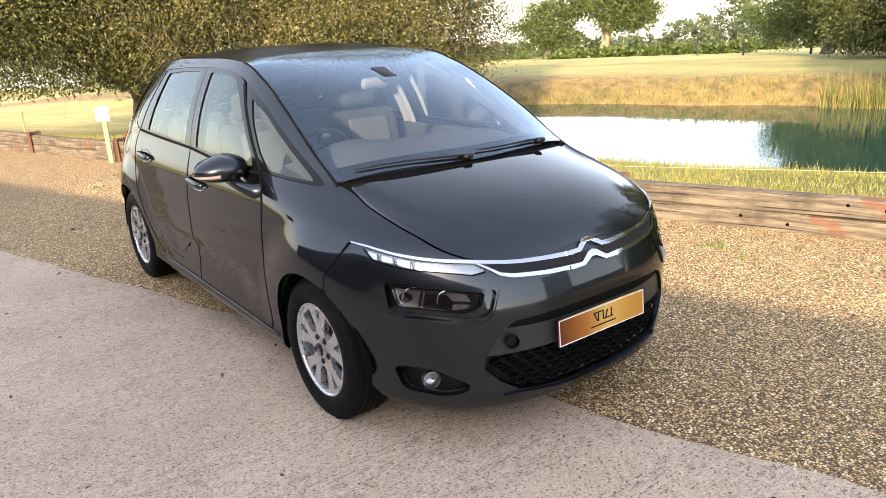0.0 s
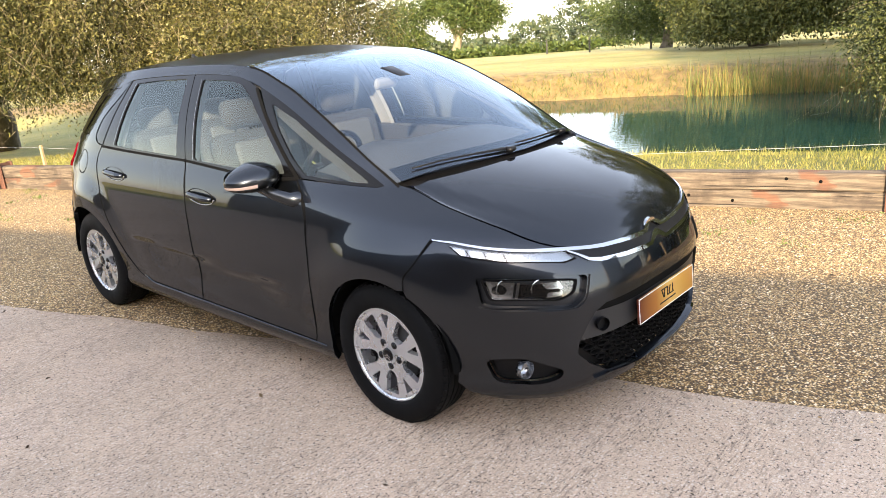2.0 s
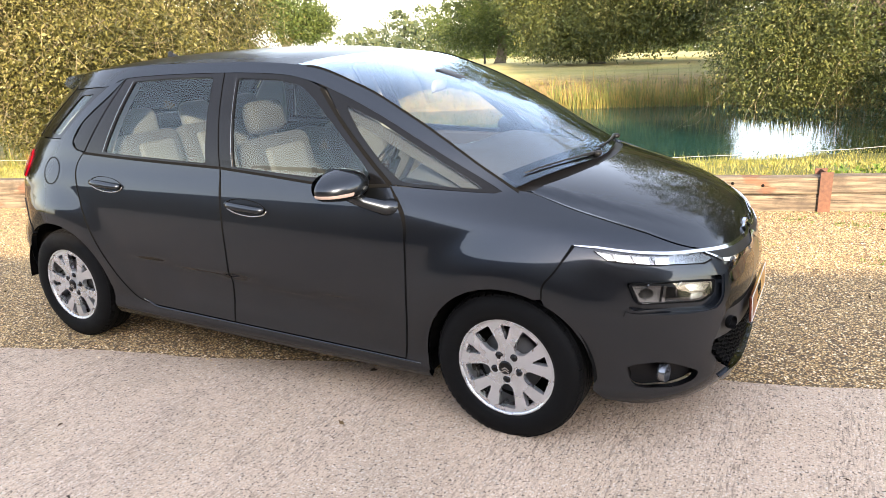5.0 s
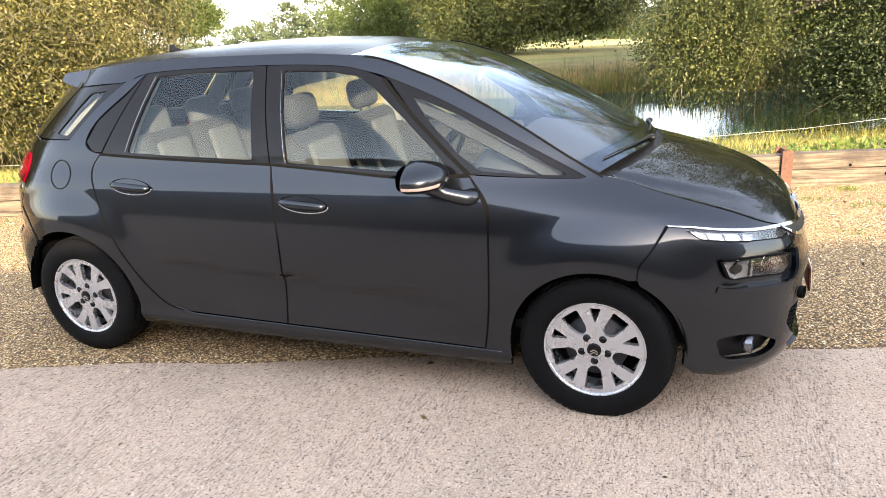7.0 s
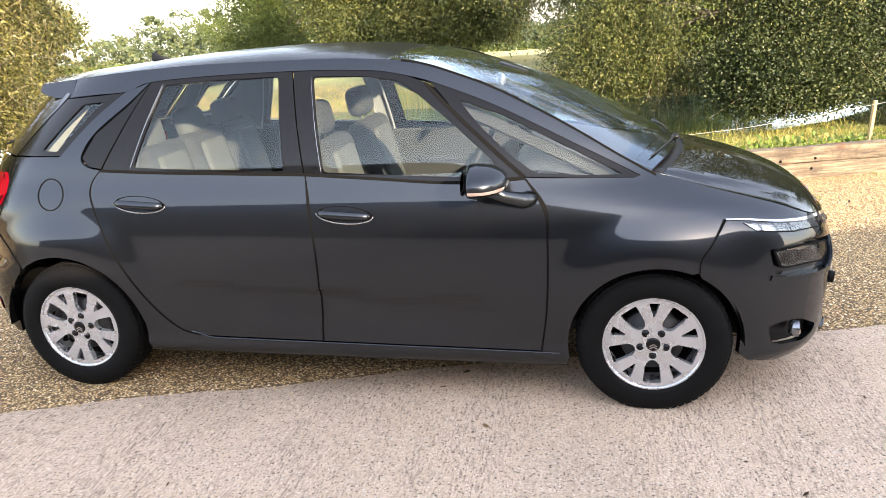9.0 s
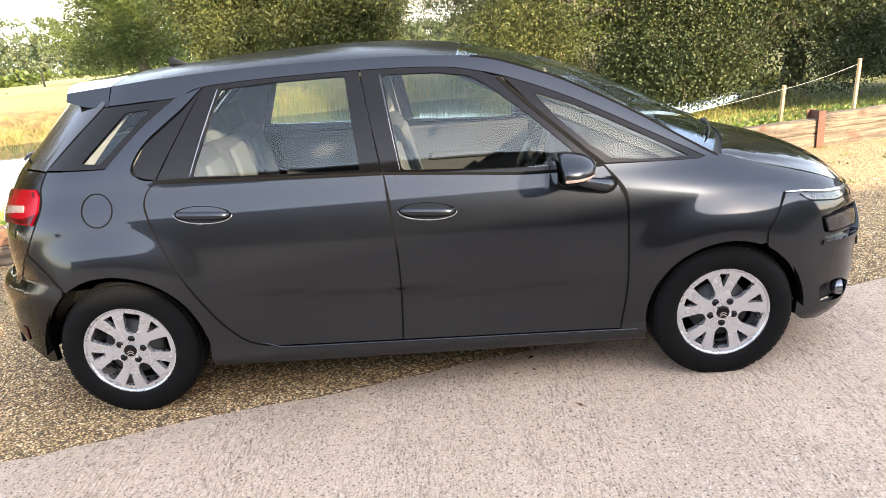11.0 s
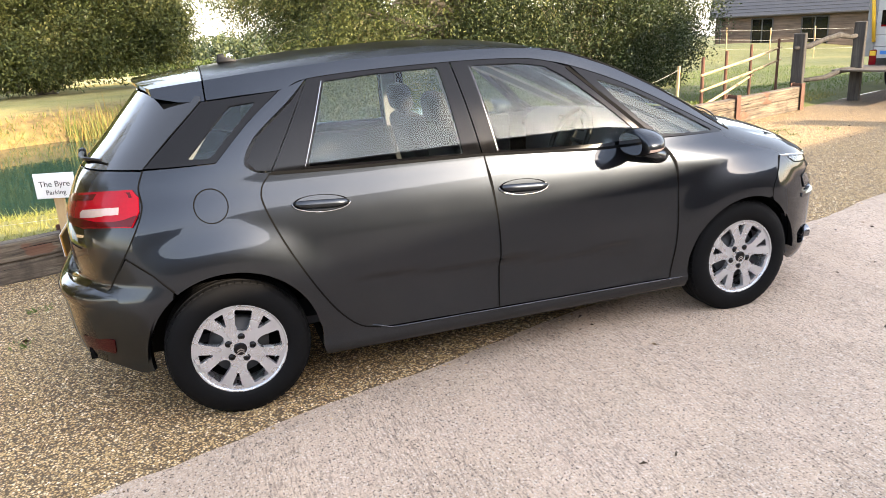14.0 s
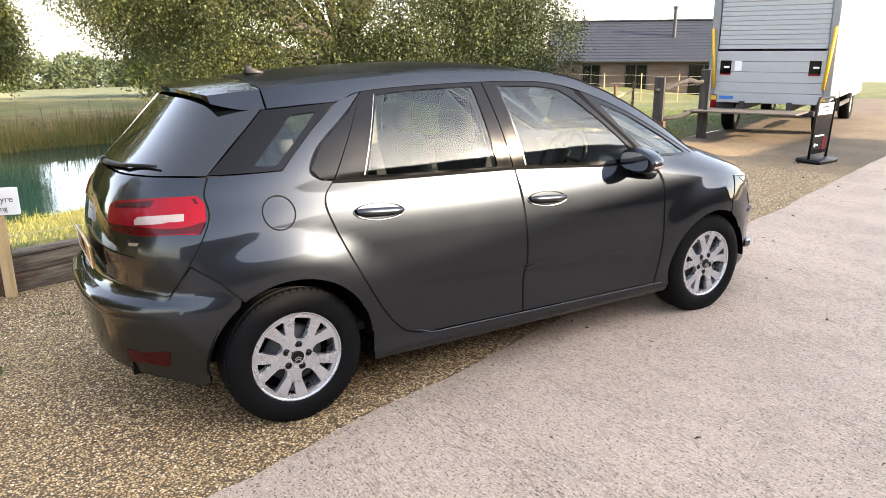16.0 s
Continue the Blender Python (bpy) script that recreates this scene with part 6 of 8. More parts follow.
def pebbles():
    tpl = np.array([(1, 0, 0), (0, 1, 0), (-1, 0, 0), (0, -1, 0), (0, 0, 0.7)])
    tf = np.array([(0, 1, 4), (1, 2, 4), (2, 3, 4), (3, 0, 4)])
    n = 46000
    a = rng.uniform(-7, 6, n)
    b = KERB + (EDGING - KERB) * rng.beta(0.9, 1.5, n) - np.where(rng.random(n) < 0.10, rng.exponential(0.08, n), 0)
    s = rng.uniform(0.004, 0.011, n)
    rot = rng.uniform(0, 2 * np.pi, n)
    st = rng.uniform(0.6, 1.0, n)
    c, sn = np.cos(rot), np.sin(rot)
    V = np.empty((n, 5, 3))
    lx, ly = tpl[None, :, 0] * s[:, None], tpl[None, :, 1] * (s * st)[:, None]
    X, Y = lx * c[:, None] - ly * sn[:, None], lx * sn[:, None] + ly * c[:, None]
    A, B = a[:, None] + X, b[:, None] + Y
    V[..., 0], V[..., 1] = A * E1[0] + B * E2[0], A * E1[1] + B * E2[1]
    z0 = np.where(b < KERB, 0.008, 0.0)
    V[..., 2] = tpl[None, :, 2] * s[:, None] * rng.uniform(0.6, 1.1, (n, 1)) + z0[:, None] - 0.001
    F = (tf[None] + (np.arange(n) * 5)[:, None, None]).reshape(-1, 3)
    m = Nodes("loose_pebble")
    r = m.tree.nodes.new("ShaderNodeNewGeometry").outputs["Random Per Island"]
    col = m.ramp(r, (0.0, (0.13, 0.075, 0.035)), (0.35, (0.40, 0.245, 0.105)), (0.7, (0.62, 0.42, 0.20)), (1.0, (0.88, 0.74, 0.54)))
    ob = soup("loose_pebbles", V.reshape(-1, 3), F, m.put(col, 0.85))
    tagged(ob, "loose brown and cream pebbles on the parking strip", "pebbles", kind="stuff")


pebbles()

# pond
bm = bmesh.new()
ring = [bm.verts.new(ab(POND["a"] + 12.5 * math.cos(t), POND["b"] + 5.6 * math.sin(t), POND_Z)) for t in np.linspace(0, 2 * math.pi, 65)[:-1]]
bm.faces.new(ring)
tagged(part("water", bm, WATER), "still dark green pond mirroring sky and trees", "pond", kind="structure")


# ---------- leaves, blades and limbs ----------
def leaf_cloud(pts, dirs, size, aspect=0.42, up=0.25, gen=rng):
    """Diamond leaves at pts: vertices and faces."""
    n = len(pts)
    d = dirs + gen.normal(0, 0.55, (n, 3))
    d[:, 2] += up
    d /= np.linalg.norm(d, axis=1)[:, None]
    r = gen.normal(0, 1, (n, 3))
    s = np.cross(d, r)
    s /= np.linalg.norm(s, axis=1)[:, None]
    l = size * gen.uniform(0.65, 1.35, n)
    w = l * aspect
    V = np.empty((n, 4, 3))
    V[:, 0] = pts
    V[:, 1] = pts + d * (l * 0.5)[:, None] + s * (w * 0.5)[:, None]
    V[:, 2] = pts + d * l[:, None]
    V[:, 3] = pts + d * (l * 0.5)[:, None] - s * (w * 0.5)[:, None]
    return V.reshape(-1, 3), np.arange(n * 4).reshape(n, 4)


def crown_points(center, radii, n, clumps, spread, gen, droop=0.0, floor=0.0, shell=0.55, outward=0.4):
    """Points in clumps round an uneven crown, thick towards its skin."""
    c = gen.normal(0, 1, (clumps, 3))
    c /= np.linalg.norm(c, axis=1)[:, None]
    rad = shell + (1 - shell) * gen.random(clumps) ** 0.6
    wob = np.array([1 + 0.28 * noise.noise(Vector(v * 2.3) + Vector(center) * 0.37) for v in c])
    cc = c * (rad * wob)[:, None] * np.array(radii) + np.array(center)
    k = gen.integers(0, clumps, n)
    p = cc[k] + gen.normal(0, 1, (n, 3)) * spread * np.array((1, 1, 0.8))
    if droop:
        t = gen.random(n) ** 1.5
        p[:, 2] -= droop * t * (0.4 + 0.6 * gen.random(clumps)[k])
    ok = p[:, 2] > floor
    dirs = c[k] * outward
    return p[ok], dirs[ok]


def limbs(bm, base, targets, r0, gen, sides=8):
    """A tapered trunk with limbs that bend out to the targets."""
    base = Vector(base)
    top = sum((Vector(t) for t in targets), Vector()) / len(targets)
    fork = base.lerp(top, 0.45)
    path = [base + Vector((0, 0, -0.2)), base.lerp(fork, 0.33) + Vector(gen.normal(0, r0 * 0.5, 3)), base.lerp(fork, 0.7) + Vector(gen.normal(0, r0 * 0.5, 3)), fork]
    tube(bm, path, [r0 * 1.25, r0, r0 * 0.85, r0 * 0.7], sides + 2)
    for t in targets:
        t = Vector(t)
        s = base.lerp(fork, float(gen.uniform(0.55, 1.0)))
        m1 = s.lerp(t, 0.35) + Vector((0, 0, 0.12 * (t - s).length)) + Vector(gen.normal(0, 0.08, 3)) * (t - s).length
        m2 = s.lerp(t, 0.7) + Vector((0, 0, 0.08 * (t - s).length)) + Vector(gen.normal(0, 0.06, 3)) * (t - s).length
        tube(bm, [s, m1, m2, t], [r0 * 0.4, r0 * 0.24, r0 * 0.13, r0 * 0.03], sides)
        for _ in range(4):
            e = m2.lerp(t, float(gen.random())) + Vector(gen.normal(0, 0.22, 3)) * 0.5 * (t - s).length
            tube(bm, [m1.lerp(m2, float(gen.random())), m2.lerp(e, 0.5), e], [r0 * 0.14, r0 * 0.08, r0 * 0.02], 5)


def tree(name, label, base, blobs, leaf_mat, leaf_size, n_per, seed, trunk=0.25, bark=None, droop=0.0, floor=0.2, clump_n=110, spread=0.3, twigs=0, aspect=0.42, category="tree", shell=0.62):
    """A tree: trunk and limbs, and a crown of many leaves over several uneven masses."""
    gen = np.random.default_rng(seed)
    t = empty(name, pose(*base))
    tagged(t, label, category)
    bm = bmesh.new()
    targets = []
    for c, r in blobs:
        for _ in range(3):
            d = gen.normal(0, 1, 3)
            d /= np.linalg.norm(d)
            targets.append(np.array(c) + d * np.array(r) * 0.6 - np.array(base))
    limbs(bm, (0, 0, 0), [tuple(x) for x in targets], trunk, gen)
    part("trunk", bm, bark or BARK, t, "bare trunk and limbs", True)
    P, D = [], []
    for c, r in blobs:
        p, d = crown_points(c, r, n_per, clump_n, spread, gen, droop, floor, shell)
        P.append(p)
        D.append(d)
    P, D = np.concatenate(P) - np.array(base), np.concatenate(D)
    V, F = leaf_cloud(P, D, leaf_size, aspect, -0.3 if droop else 0.1, gen)
    Q = []
    for c, r in blobs:
        q = gen.normal(0, 1, (n_per // 7, 3))
        q *= (gen.random(len(q)) ** 0.45 / np.linalg.norm(q, axis=1))[:, None]
        Q.append(q * np.array(r) * 0.82 + np.array(c))
    Q = np.concatenate(Q)
    Q = Q[Q[:, 2] > floor] - np.array(base)
    V2, F2 = leaf_cloud(Q, np.zeros_like(Q), leaf_size * 1.5, 0.5, 0.0, gen)
    V, F = np.concatenate((V, V2)), np.concatenate((F, F2 + len(V)))
    soup("crown", V, F, leaf_mat, t, "uneven leafy crown")
    if twigs:
        # bent three-sided shoots, thinning to the tip
        p = P[gen.integers(0, len(P), twigs)] * (1, 1, 1)
        d = gen.normal(0, 0.32, (twigs, 3)) + (0, 0, -0.12)
        k = gen.normal(0, 0.28, (twigs, 3)) + (0, 0, -0.12)
        az = gen.uniform(0, 6.28, twigs)
        V = np.empty((twigs, 4, 3, 3))
        for j in range(4):
            u = j / 3
            c = p + d * u * 0.9 + k * u * u * 0.9
            for m in range(3):
                ang = az + m * 2.094
                V[:, j, m] = c + np.stack((np.cos(ang), np.sin(ang), np.sin(ang * 2) * 0.6), 1) * (0.0045 * (1 - 0.7 * u))
        q = np.array([(j * 3 + m, j * 3 + (m + 1) % 3, j * 3 + 3 + (m + 1) % 3, j * 3 + 3 + m) for j in range(3) for m in range(3)])
        F = (q[None] + (np.arange(twigs) * 12)[:, None, None]).reshape(-1, 4)
        tagged(soup("twigs", V.reshape(-1, 3), F, TWIG, t, "thin pale twigs"), kind="stuff")
    return t


def gz(x, y):
    p = np.array((x, y))
    return lie(float(p @ E1), float(p @ E2))


# the willows left of the pond
tree("willow_tree", "large yellowing willow with low hanging branches by the yard", (-14.2, 6.6, gz(-14.2, 6.6)),
     [((-10.6, 6.6, 3.4), (2.3, 2.3, 2.3)), ((-12.0, 4.0, 3.6), (2.4, 2.4, 2.2)), ((-11.6, 6.5, 5.6), (2.8, 2.8, 2.2)), ((-13.6, 2.2, 3.7), (2.4, 2.4, 2.0)), ((-10.7, 7.6, 2.2), (1.6, 1.7, 1.5)), ((-12.2, 3.4, 2.4), (1.9, 1.9, 1.3)), ((-11.2, 5.6, 2.2), (1.8, 1.8, 1.3)), ((-12.9, 6.0, 1.8), (1.7, 1.7, 1.1)), ((-9.5, 5.5, 1.3), (1.1, 1.1, 1.2)), ((-10.2, 4.6, 1.2), (1.2, 1.2, 1.1))], YELLOW_LEAF, 0.060, 33000, 11, 0.2, droop=1.3, floor=0.0, clump_n=330, spread=0.19, twigs=7500)
tree("willow_tree", "tall yellowing willow behind the parking strip", (-18.0, 3.4, gz(-18.0, 3.4)),
     [((-14.6, 0.2, 4.4), (2.6, 2.6, 2.2)), ((-16.4, -0.9, 3.6), (1.8, 1.8, 1.8)), ((-15.5, 2.6, 5.8), (2.8, 2.8, 2.2)), ((-13.6, 1.2, 3.0), (1.6, 1.6, 1.3)), ((-13.4, 0.0, 2.5), (1.5, 1.5, 1.2)), ((-13.0, 2.4, 2.5), (1.5, 1.5, 1.1))], WILLOW_LEAF, 0.068, 30000, 12, 0.3, droop=1.6, floor=0.8, clump_n=300, spread=0.22, twigs=1800)
# big willow and shrubs right of the pond
tree("willow_tree", "broad willow leaning its branches over the pond", (4.0, 11.2, -0.1),
     [((1.8, 11.0, 2.2), (2.2, 2.2, 2.1)), ((4.2, 11.0, 3.4), (2.8, 2.6, 2.4)), ((0.3, 12.1, 4.5), (2.4, 2.4, 2.1)), ((3.6, 12.0, 5.6), (3.0, 2.8, 2.0)), ((-1.6, 12.8, 3.7), (1.7, 1.8, 1.6)), ((-0.6, 12.6, 2.9), (1.5, 1.6, 1.2)), ((2.6, 12.2, 7.4), (2.8, 2.6, 2.0)), ((0.2, 10.6, 1.2), (1.1, 1.1, 0.8))], OLIVE_LEAF, 0.054, 36000, 21, 0.28, droop=0.8, floor=-0.35, clump_n=270, spread=0.19, twigs=1100)
tree("shrub", "dark dense evergreen shrub beside the pond", (6.3, 12.2, -0.1),
     [((5.4, 10.6, 1.5), (2.2, 2.0, 1.9)), ((7.2, 11.8, 2.3), (2.3, 2.2, 2.3)), ((6.2, 11.6, 4.2), (2.5, 2.4, 2.0)), ((3.4, 10.2, 0.9), (1.4, 1.3, 1.1)), ((2.9, 9.7, 0.45), (1.1, 1.0, 0.75)), ((7.8, 11.9, 0.9), (1.1, 1.1, 1.3)), ((7.9, 12.2, 3.6), (1.3, 1.5, 2.2)), ((6.6, 12.0, 6.4), (2.2, 2.2, 1.8))], DARK_LEAF, 0.054, 32000, 22, 0.2, floor=-0.2, clump_n=280, spread=0.18, twigs=120, aspect=0.55, category="shrub", shell=0.7)
# trees beyond the pond
tree("oak_tree", "leafy tree on the far bank of the pond", (-7.6, 25.5, gz(-7.6, 25.5)),
     [((-9.6, 25.5, 3.4), (2.0, 2.4, 2.4)), ((-7.6, 25.5, 3.4), (2.4, 2.6, 2.3)), ((-8.4, 25.8, 6.0), (3.6, 3.2, 2.8)), ((-8.0, 24.2, 1.4), (2.2, 1.6, 1.0)), ((-5.6, 24.6, 2.4), (1.8, 1.6, 1.6)), ((-4.9, 25.0, 4.6), (2.0, 2.0, 2.2)), ((-3.9, 24.8, 2.6), (1.5, 1.6, 1.7)), ((-8.0, 26.0, 9.0), (3.4, 3.2, 2.6))], OLIVE_LEAF, 0.12, 24000, 31, 0.3, droop=0.8, floor=0.1, clump_n=200, spread=0.27)
tree("oak_tree", "dark tree behind the pond", (-10.5, 34.0, gz(-10.5, 34.0)),
     [((-12.0, 34.0, 3.4), (3.4, 3.2, 3.0)), ((-8.4, 35.0, 4.4), (3.6, 3.4, 3.4)), ((-6.6, 34.5, 1.4), (2.6, 2.4, 1.6))], OAK_LEAF, 0.15, 18000, 32, 0.35, floor=0.2, clump_n=150, spread=0.42)
tree("oak_tree", "shady tree beyond the pond's far corner", (4.2, 27.4, gz(4.2, 27.4)),
     [((2.4, 27.0, 3.2), (2.4, 2.6, 2.8)), ((5.4, 27.6, 4.0), (3.0, 3.0, 3.4)), ((3.4, 26.4, 1.2), (2.6, 1.8, 1.4)), ((4.2, 27.4, 7.0), (3.0, 3.0, 2.4))], OAK_LEAF, 0.14, 15000, 36, 0.32, floor=0.0, clump_n=160, spread=0.34)
tree("oak_tree", "rounded green oak standing in the meadow", (-21.5, 47.0, gz(-21.5, 47.0)),
     [((-23.0, 47.0, 2.6), (3.6, 3.4, 3.4)), ((-19.8, 47.4, 2.4), (3.6, 3.4, 3.2)), ((-21.4, 47.0, 5.2), (3.6, 3.4, 2.6))], OAK_LEAF, 0.16, 24000, 33, 0.4, floor=-1.2, clump_n=140, spread=0.5)
tree("oak_tree", "mature oak with a tall bare trunk in the field", (-83.0, 96.0, gz(-83, 96)),
     [((-81.0, 97.5, 3.4), (5.5, 5.5, 4.6)), ((-84.5, 95.0, 5.6), (4.0, 4.0, 3.6)), ((-79.0, 99.0, 2.4), (4.0, 4.0, 3.0))], OAK_LEAF, 0.45, 6000, 34, 0.75, bark=TWIG, floor=-1.8, clump_n=120, spread=0.8)
tree("oak_tree", "round dark oak in the field", (-92.0, 92.0, gz(-92, 92)), [((-92.0, 92.0, 0.6), (6.0, 6.0, 4.6))], OAK_LEAF, 0.45, 10000, 35, 0.6, floor=-5, clump_n=120, spread=0.8)


# ---------- far woods and hedges ----------
def far_growth(name, label, masses, leaf, n, seed, mat=FAR_LEAF, category="wood"):
    gen = np.random.default_rng(seed)
    P, D = [], []
    for c, r in masses:
        p, d = crown_points(c, r, n, 40, min(r) * 0.16, gen, floor=-99, shell=0.75)
        P.append(p)
        D.append(d)
    V, F = leaf_cloud(np.concatenate(P), np.concatenate(D), leaf, 0.8, 0.1, gen)
    tagged(soup(name, V, F, mat), label, category, kind="stuff")


gen = np.random.default_rng(77)
masses = []
for az in np.arange(62, 168, 1.05):
    d = gen.uniform(215, 300)
    x, y = d * math.cos(radians(az)), d * math.sin(radians(az))
    h = (gen.uniform(3.4, 6.2) + (2.4 if 108 < az < 124 else 0)) * (1.0 if az < 125 else 0.55)
    masses.append(((x, y, gz(x, y) + h * 0.9), (gen.uniform(4.5, 8), gen.uniform(4.5, 8), h)))
for az in np.arange(58, 124, 1.3):
    d = gen.uniform(330, 420)
    x, y = d * math.cos(radians(az)), d * math.sin(radians(az))
    masses.append(((x, y, gz(x, y) + 6), (gen.uniform(7, 12), gen.uniform(7, 12), gen.uniform(6, 9))))
far_growth("woodland", "distant belt of mixed green woodland", masses, 1.0, 900, 78)
hedge = []
for i in range(70):
    t = i / 69
    x, y = -150 + 150 * t, 118 + 22 * t + 3 * math.sin(i)
    hedge.append(((x, y, gz(x, y) + 0.5), (1.6, 1.2, gen.uniform(0.7, 1.3))))
for i in range(30):
    t = i / 29
    x, y = -82 + 34 * t, 84 - 2 * t
    hedge.append(((x, y, gz(x, y) + 0.35), (1.2, 0.9, gen.uniform(0.5, 1.0))))
far_growth("hedgerow", "low dark field hedges", hedge, 0.55, 160, 79, OAK_LEAF, "hedge")


# ---------- grass, reeds, weeds ----------
def blades(name, label, mat, n, place, height, width, seed, lean=0.35, category="grass"):
    gen = np.random.default_rng(seed)
    pts = place(gen, n)
    P = np.array([ab(a, b, lie(a, b)) for a, b in pts])
    n = len(P)
    h = height[0] + (height[1] - height[0]) * gen.random(n) ** 1.6
    az = gen.uniform(0, 2 * np.pi, n)
    side = np.stack((np.cos(az), np.sin(az), np.zeros(n)), 1) * (width * gen.uniform(0.6, 1.3, n))[:, None]
    tip = P + np.stack((gen.normal(0, lean, n) * h, gen.normal(0, lean, n) * h, h), 1)
    V = np.empty((n, 3, 3))
    V[:, 0], V[:, 1], V[:, 2] = P - side, P + side, tip
    tagged(soup(name, V.reshape(-1, 3), np.arange(n * 3).reshape(n, 3), mat), label, category, kind="stuff")


def bank(gen, n):
    a = gen.uniform(-13, 9, n)
    b = EDGING + 0.15 + 5.6 * gen.random(n) ** 1.25
    ok = [pond_d(x, y) > 0.99 for x, y in zip(a, b)]
    return list(zip(a[ok], b[ok]))


def edging_tufts(gen, n):
    a = gen.uniform(-13, 7, n)
    b = EDGING + 0.12 + gen.exponential(0.18, n)
    return list(zip(a, b))


def shore(gen, n):
    t = gen.uniform(0, 2 * np.pi, n)
    out = []
    for k in t:
        a, b = POND["a"] + 11.2 * math.cos(k), POND["b"] + 4.5 * math.sin(k)
        a, b = a + gen.normal(0, 0.5), b + gen.normal(0, 0.45)
        if (0.95 if b > 11 else 1.03) < pond_d(a, b) < 1.35 and (b > 11 or gen.random() < 0.25):
            out.append((a, b))
    return out


def far_shore(gen, n):
    return [p for p in shore(gen, n) if p[1] > 11.5]


def near_shore(gen, n):
    return [p for p in shore(gen, n * 4) if p[1] <= 11.5]


def reed_bed(gen, n):
    out = []
    for _ in range(n):
        if gen.random() < 0.45:
            a, b = gen.normal(-9.6, 0.8), gen.normal(10.8, 1.1)
        else:
            a, b = gen.uniform(-1.0, 7.6), gen.normal(15.6, 0.4)
        if pond_d(a, b) > 0.9:
            out.append((a, b))
    return out


def weeds(gen, n):
    out = []
    for _ in range(n):
        a = gen.choice([2.9, 3.6, 5.0, -4.8]) + gen.normal(0, 0.35)
        b = EDGING + 0.25 + abs(gen.normal(0, 0.3))
        out.append((a, b))
    return out


def verge(gen, n):
    a, b = gen.uniform(6, 20, n), EDGING + gen.uniform(0.2, 9, n)
    return list(zip(a, b))


blades("bank_grass", "sunlit yellow-green grass on the pond bank", GRASS_BLADE, 70000, bank, (0.025, 0.085), 0.004, 41)
blades("bank_grass", "short grass along the timber edging", GRASS_BLADE, 9000, edging_tufts, (0.03, 0.13), 0.004, 42)
blades("shore_grass", "long dry grass on the pond's far shore", REED_BLADE, 26000, far_shore, (0.04, 0.22), 0.010, 43, 0.5)
blades("shore_grass", "short dry grass on the pond's near shore", GRASS_BLADE, 9000, near_shore, (0.04, 0.2), 0.006, 48, 0.3)
blades("reeds", "tall green and straw reeds at the water's edge", REED_BLADE, 9500, reed_bed, (0.25, 0.85), 0.011, 44, 0.12, "reeds")
blades("verge_grass", "green grass beside the rail fence", WEED_LEAF, 30000, verge, (0.015, 0.06), 0.006, 45)
wp = weeds(np.random.default_rng(46), 5200)
WP = np.array([ab(a, b, lie(a, b) + abs(rng.normal(0, 0.09))) for a, b in wp])
V, F = leaf_cloud(WP, np.zeros_like(WP), 0.06, 0.6, 0.5, rng)
tagged(soup("weeds", V, F, WEED_LEAF), "leafy green weeds behind the timber edging", "weeds", kind="stuff")
# small tufts on the gravel
gt = np.random.default_rng(47)
C = np.stack((gt.uniform(-8, 6, 60), gt.uniform(1.6, EDGING - 0.05, 60)), 1)
k = gt.integers(0, 60, 1800)
TP = np.array([ab(*(C[i] + gt.normal(0, 0.05, 2)), 0.0) for i in k])
V, F = leaf_cloud(TP, np.zeros_like(TP), 0.03, 0.3, 0.6, gt)
tagged(soup("gravel_tufts", V, F, WEED_LEAF), "small grass tufts growing through the gravel", "grass", kind="stuff")

# dead leaves and twigs lying about the yard
fl_gen = np.random.default_rng(48)
FP = np.array([ab(a, b, 0.012 if b < KERB else 0.008) for a, b in zip(fl_gen.uniform(-6, 7, 170), KERB + np.where(fl_gen.random(170) < 0.45, -fl_gen.exponential(1.3, 170), fl_gen.uniform(0, 3, 170)))])
FP[:, 2] += 0.004 * np.maximum(0.0, -(FP[:, :2] @ E2)) / 3
V, F = leaf_cloud(FP, fl_gen.normal(0, 6, (170, 3)) * (1, 1, 0.04), 0.035, 0.5, 0.05, fl_gen)
tagged(soup("fallen_leaves", V, F, make_leaf("dead_leaf", (0.0, (0.02, 0.012, 0.006)), (0.6, (0.07, 0.04, 0.018)), (1.0, (0.2, 0.12, 0.05)))), "brown dead leaves lying on slab and gravel", "leaves", kind="stuff")

# ---------- timber edging with steel posts ----------
POSTS = [-16.1, -13.5, -10.9, -8.3, -5.7, -3.12, -0.5, 2.05, 4.0, 5.7, 7.4]


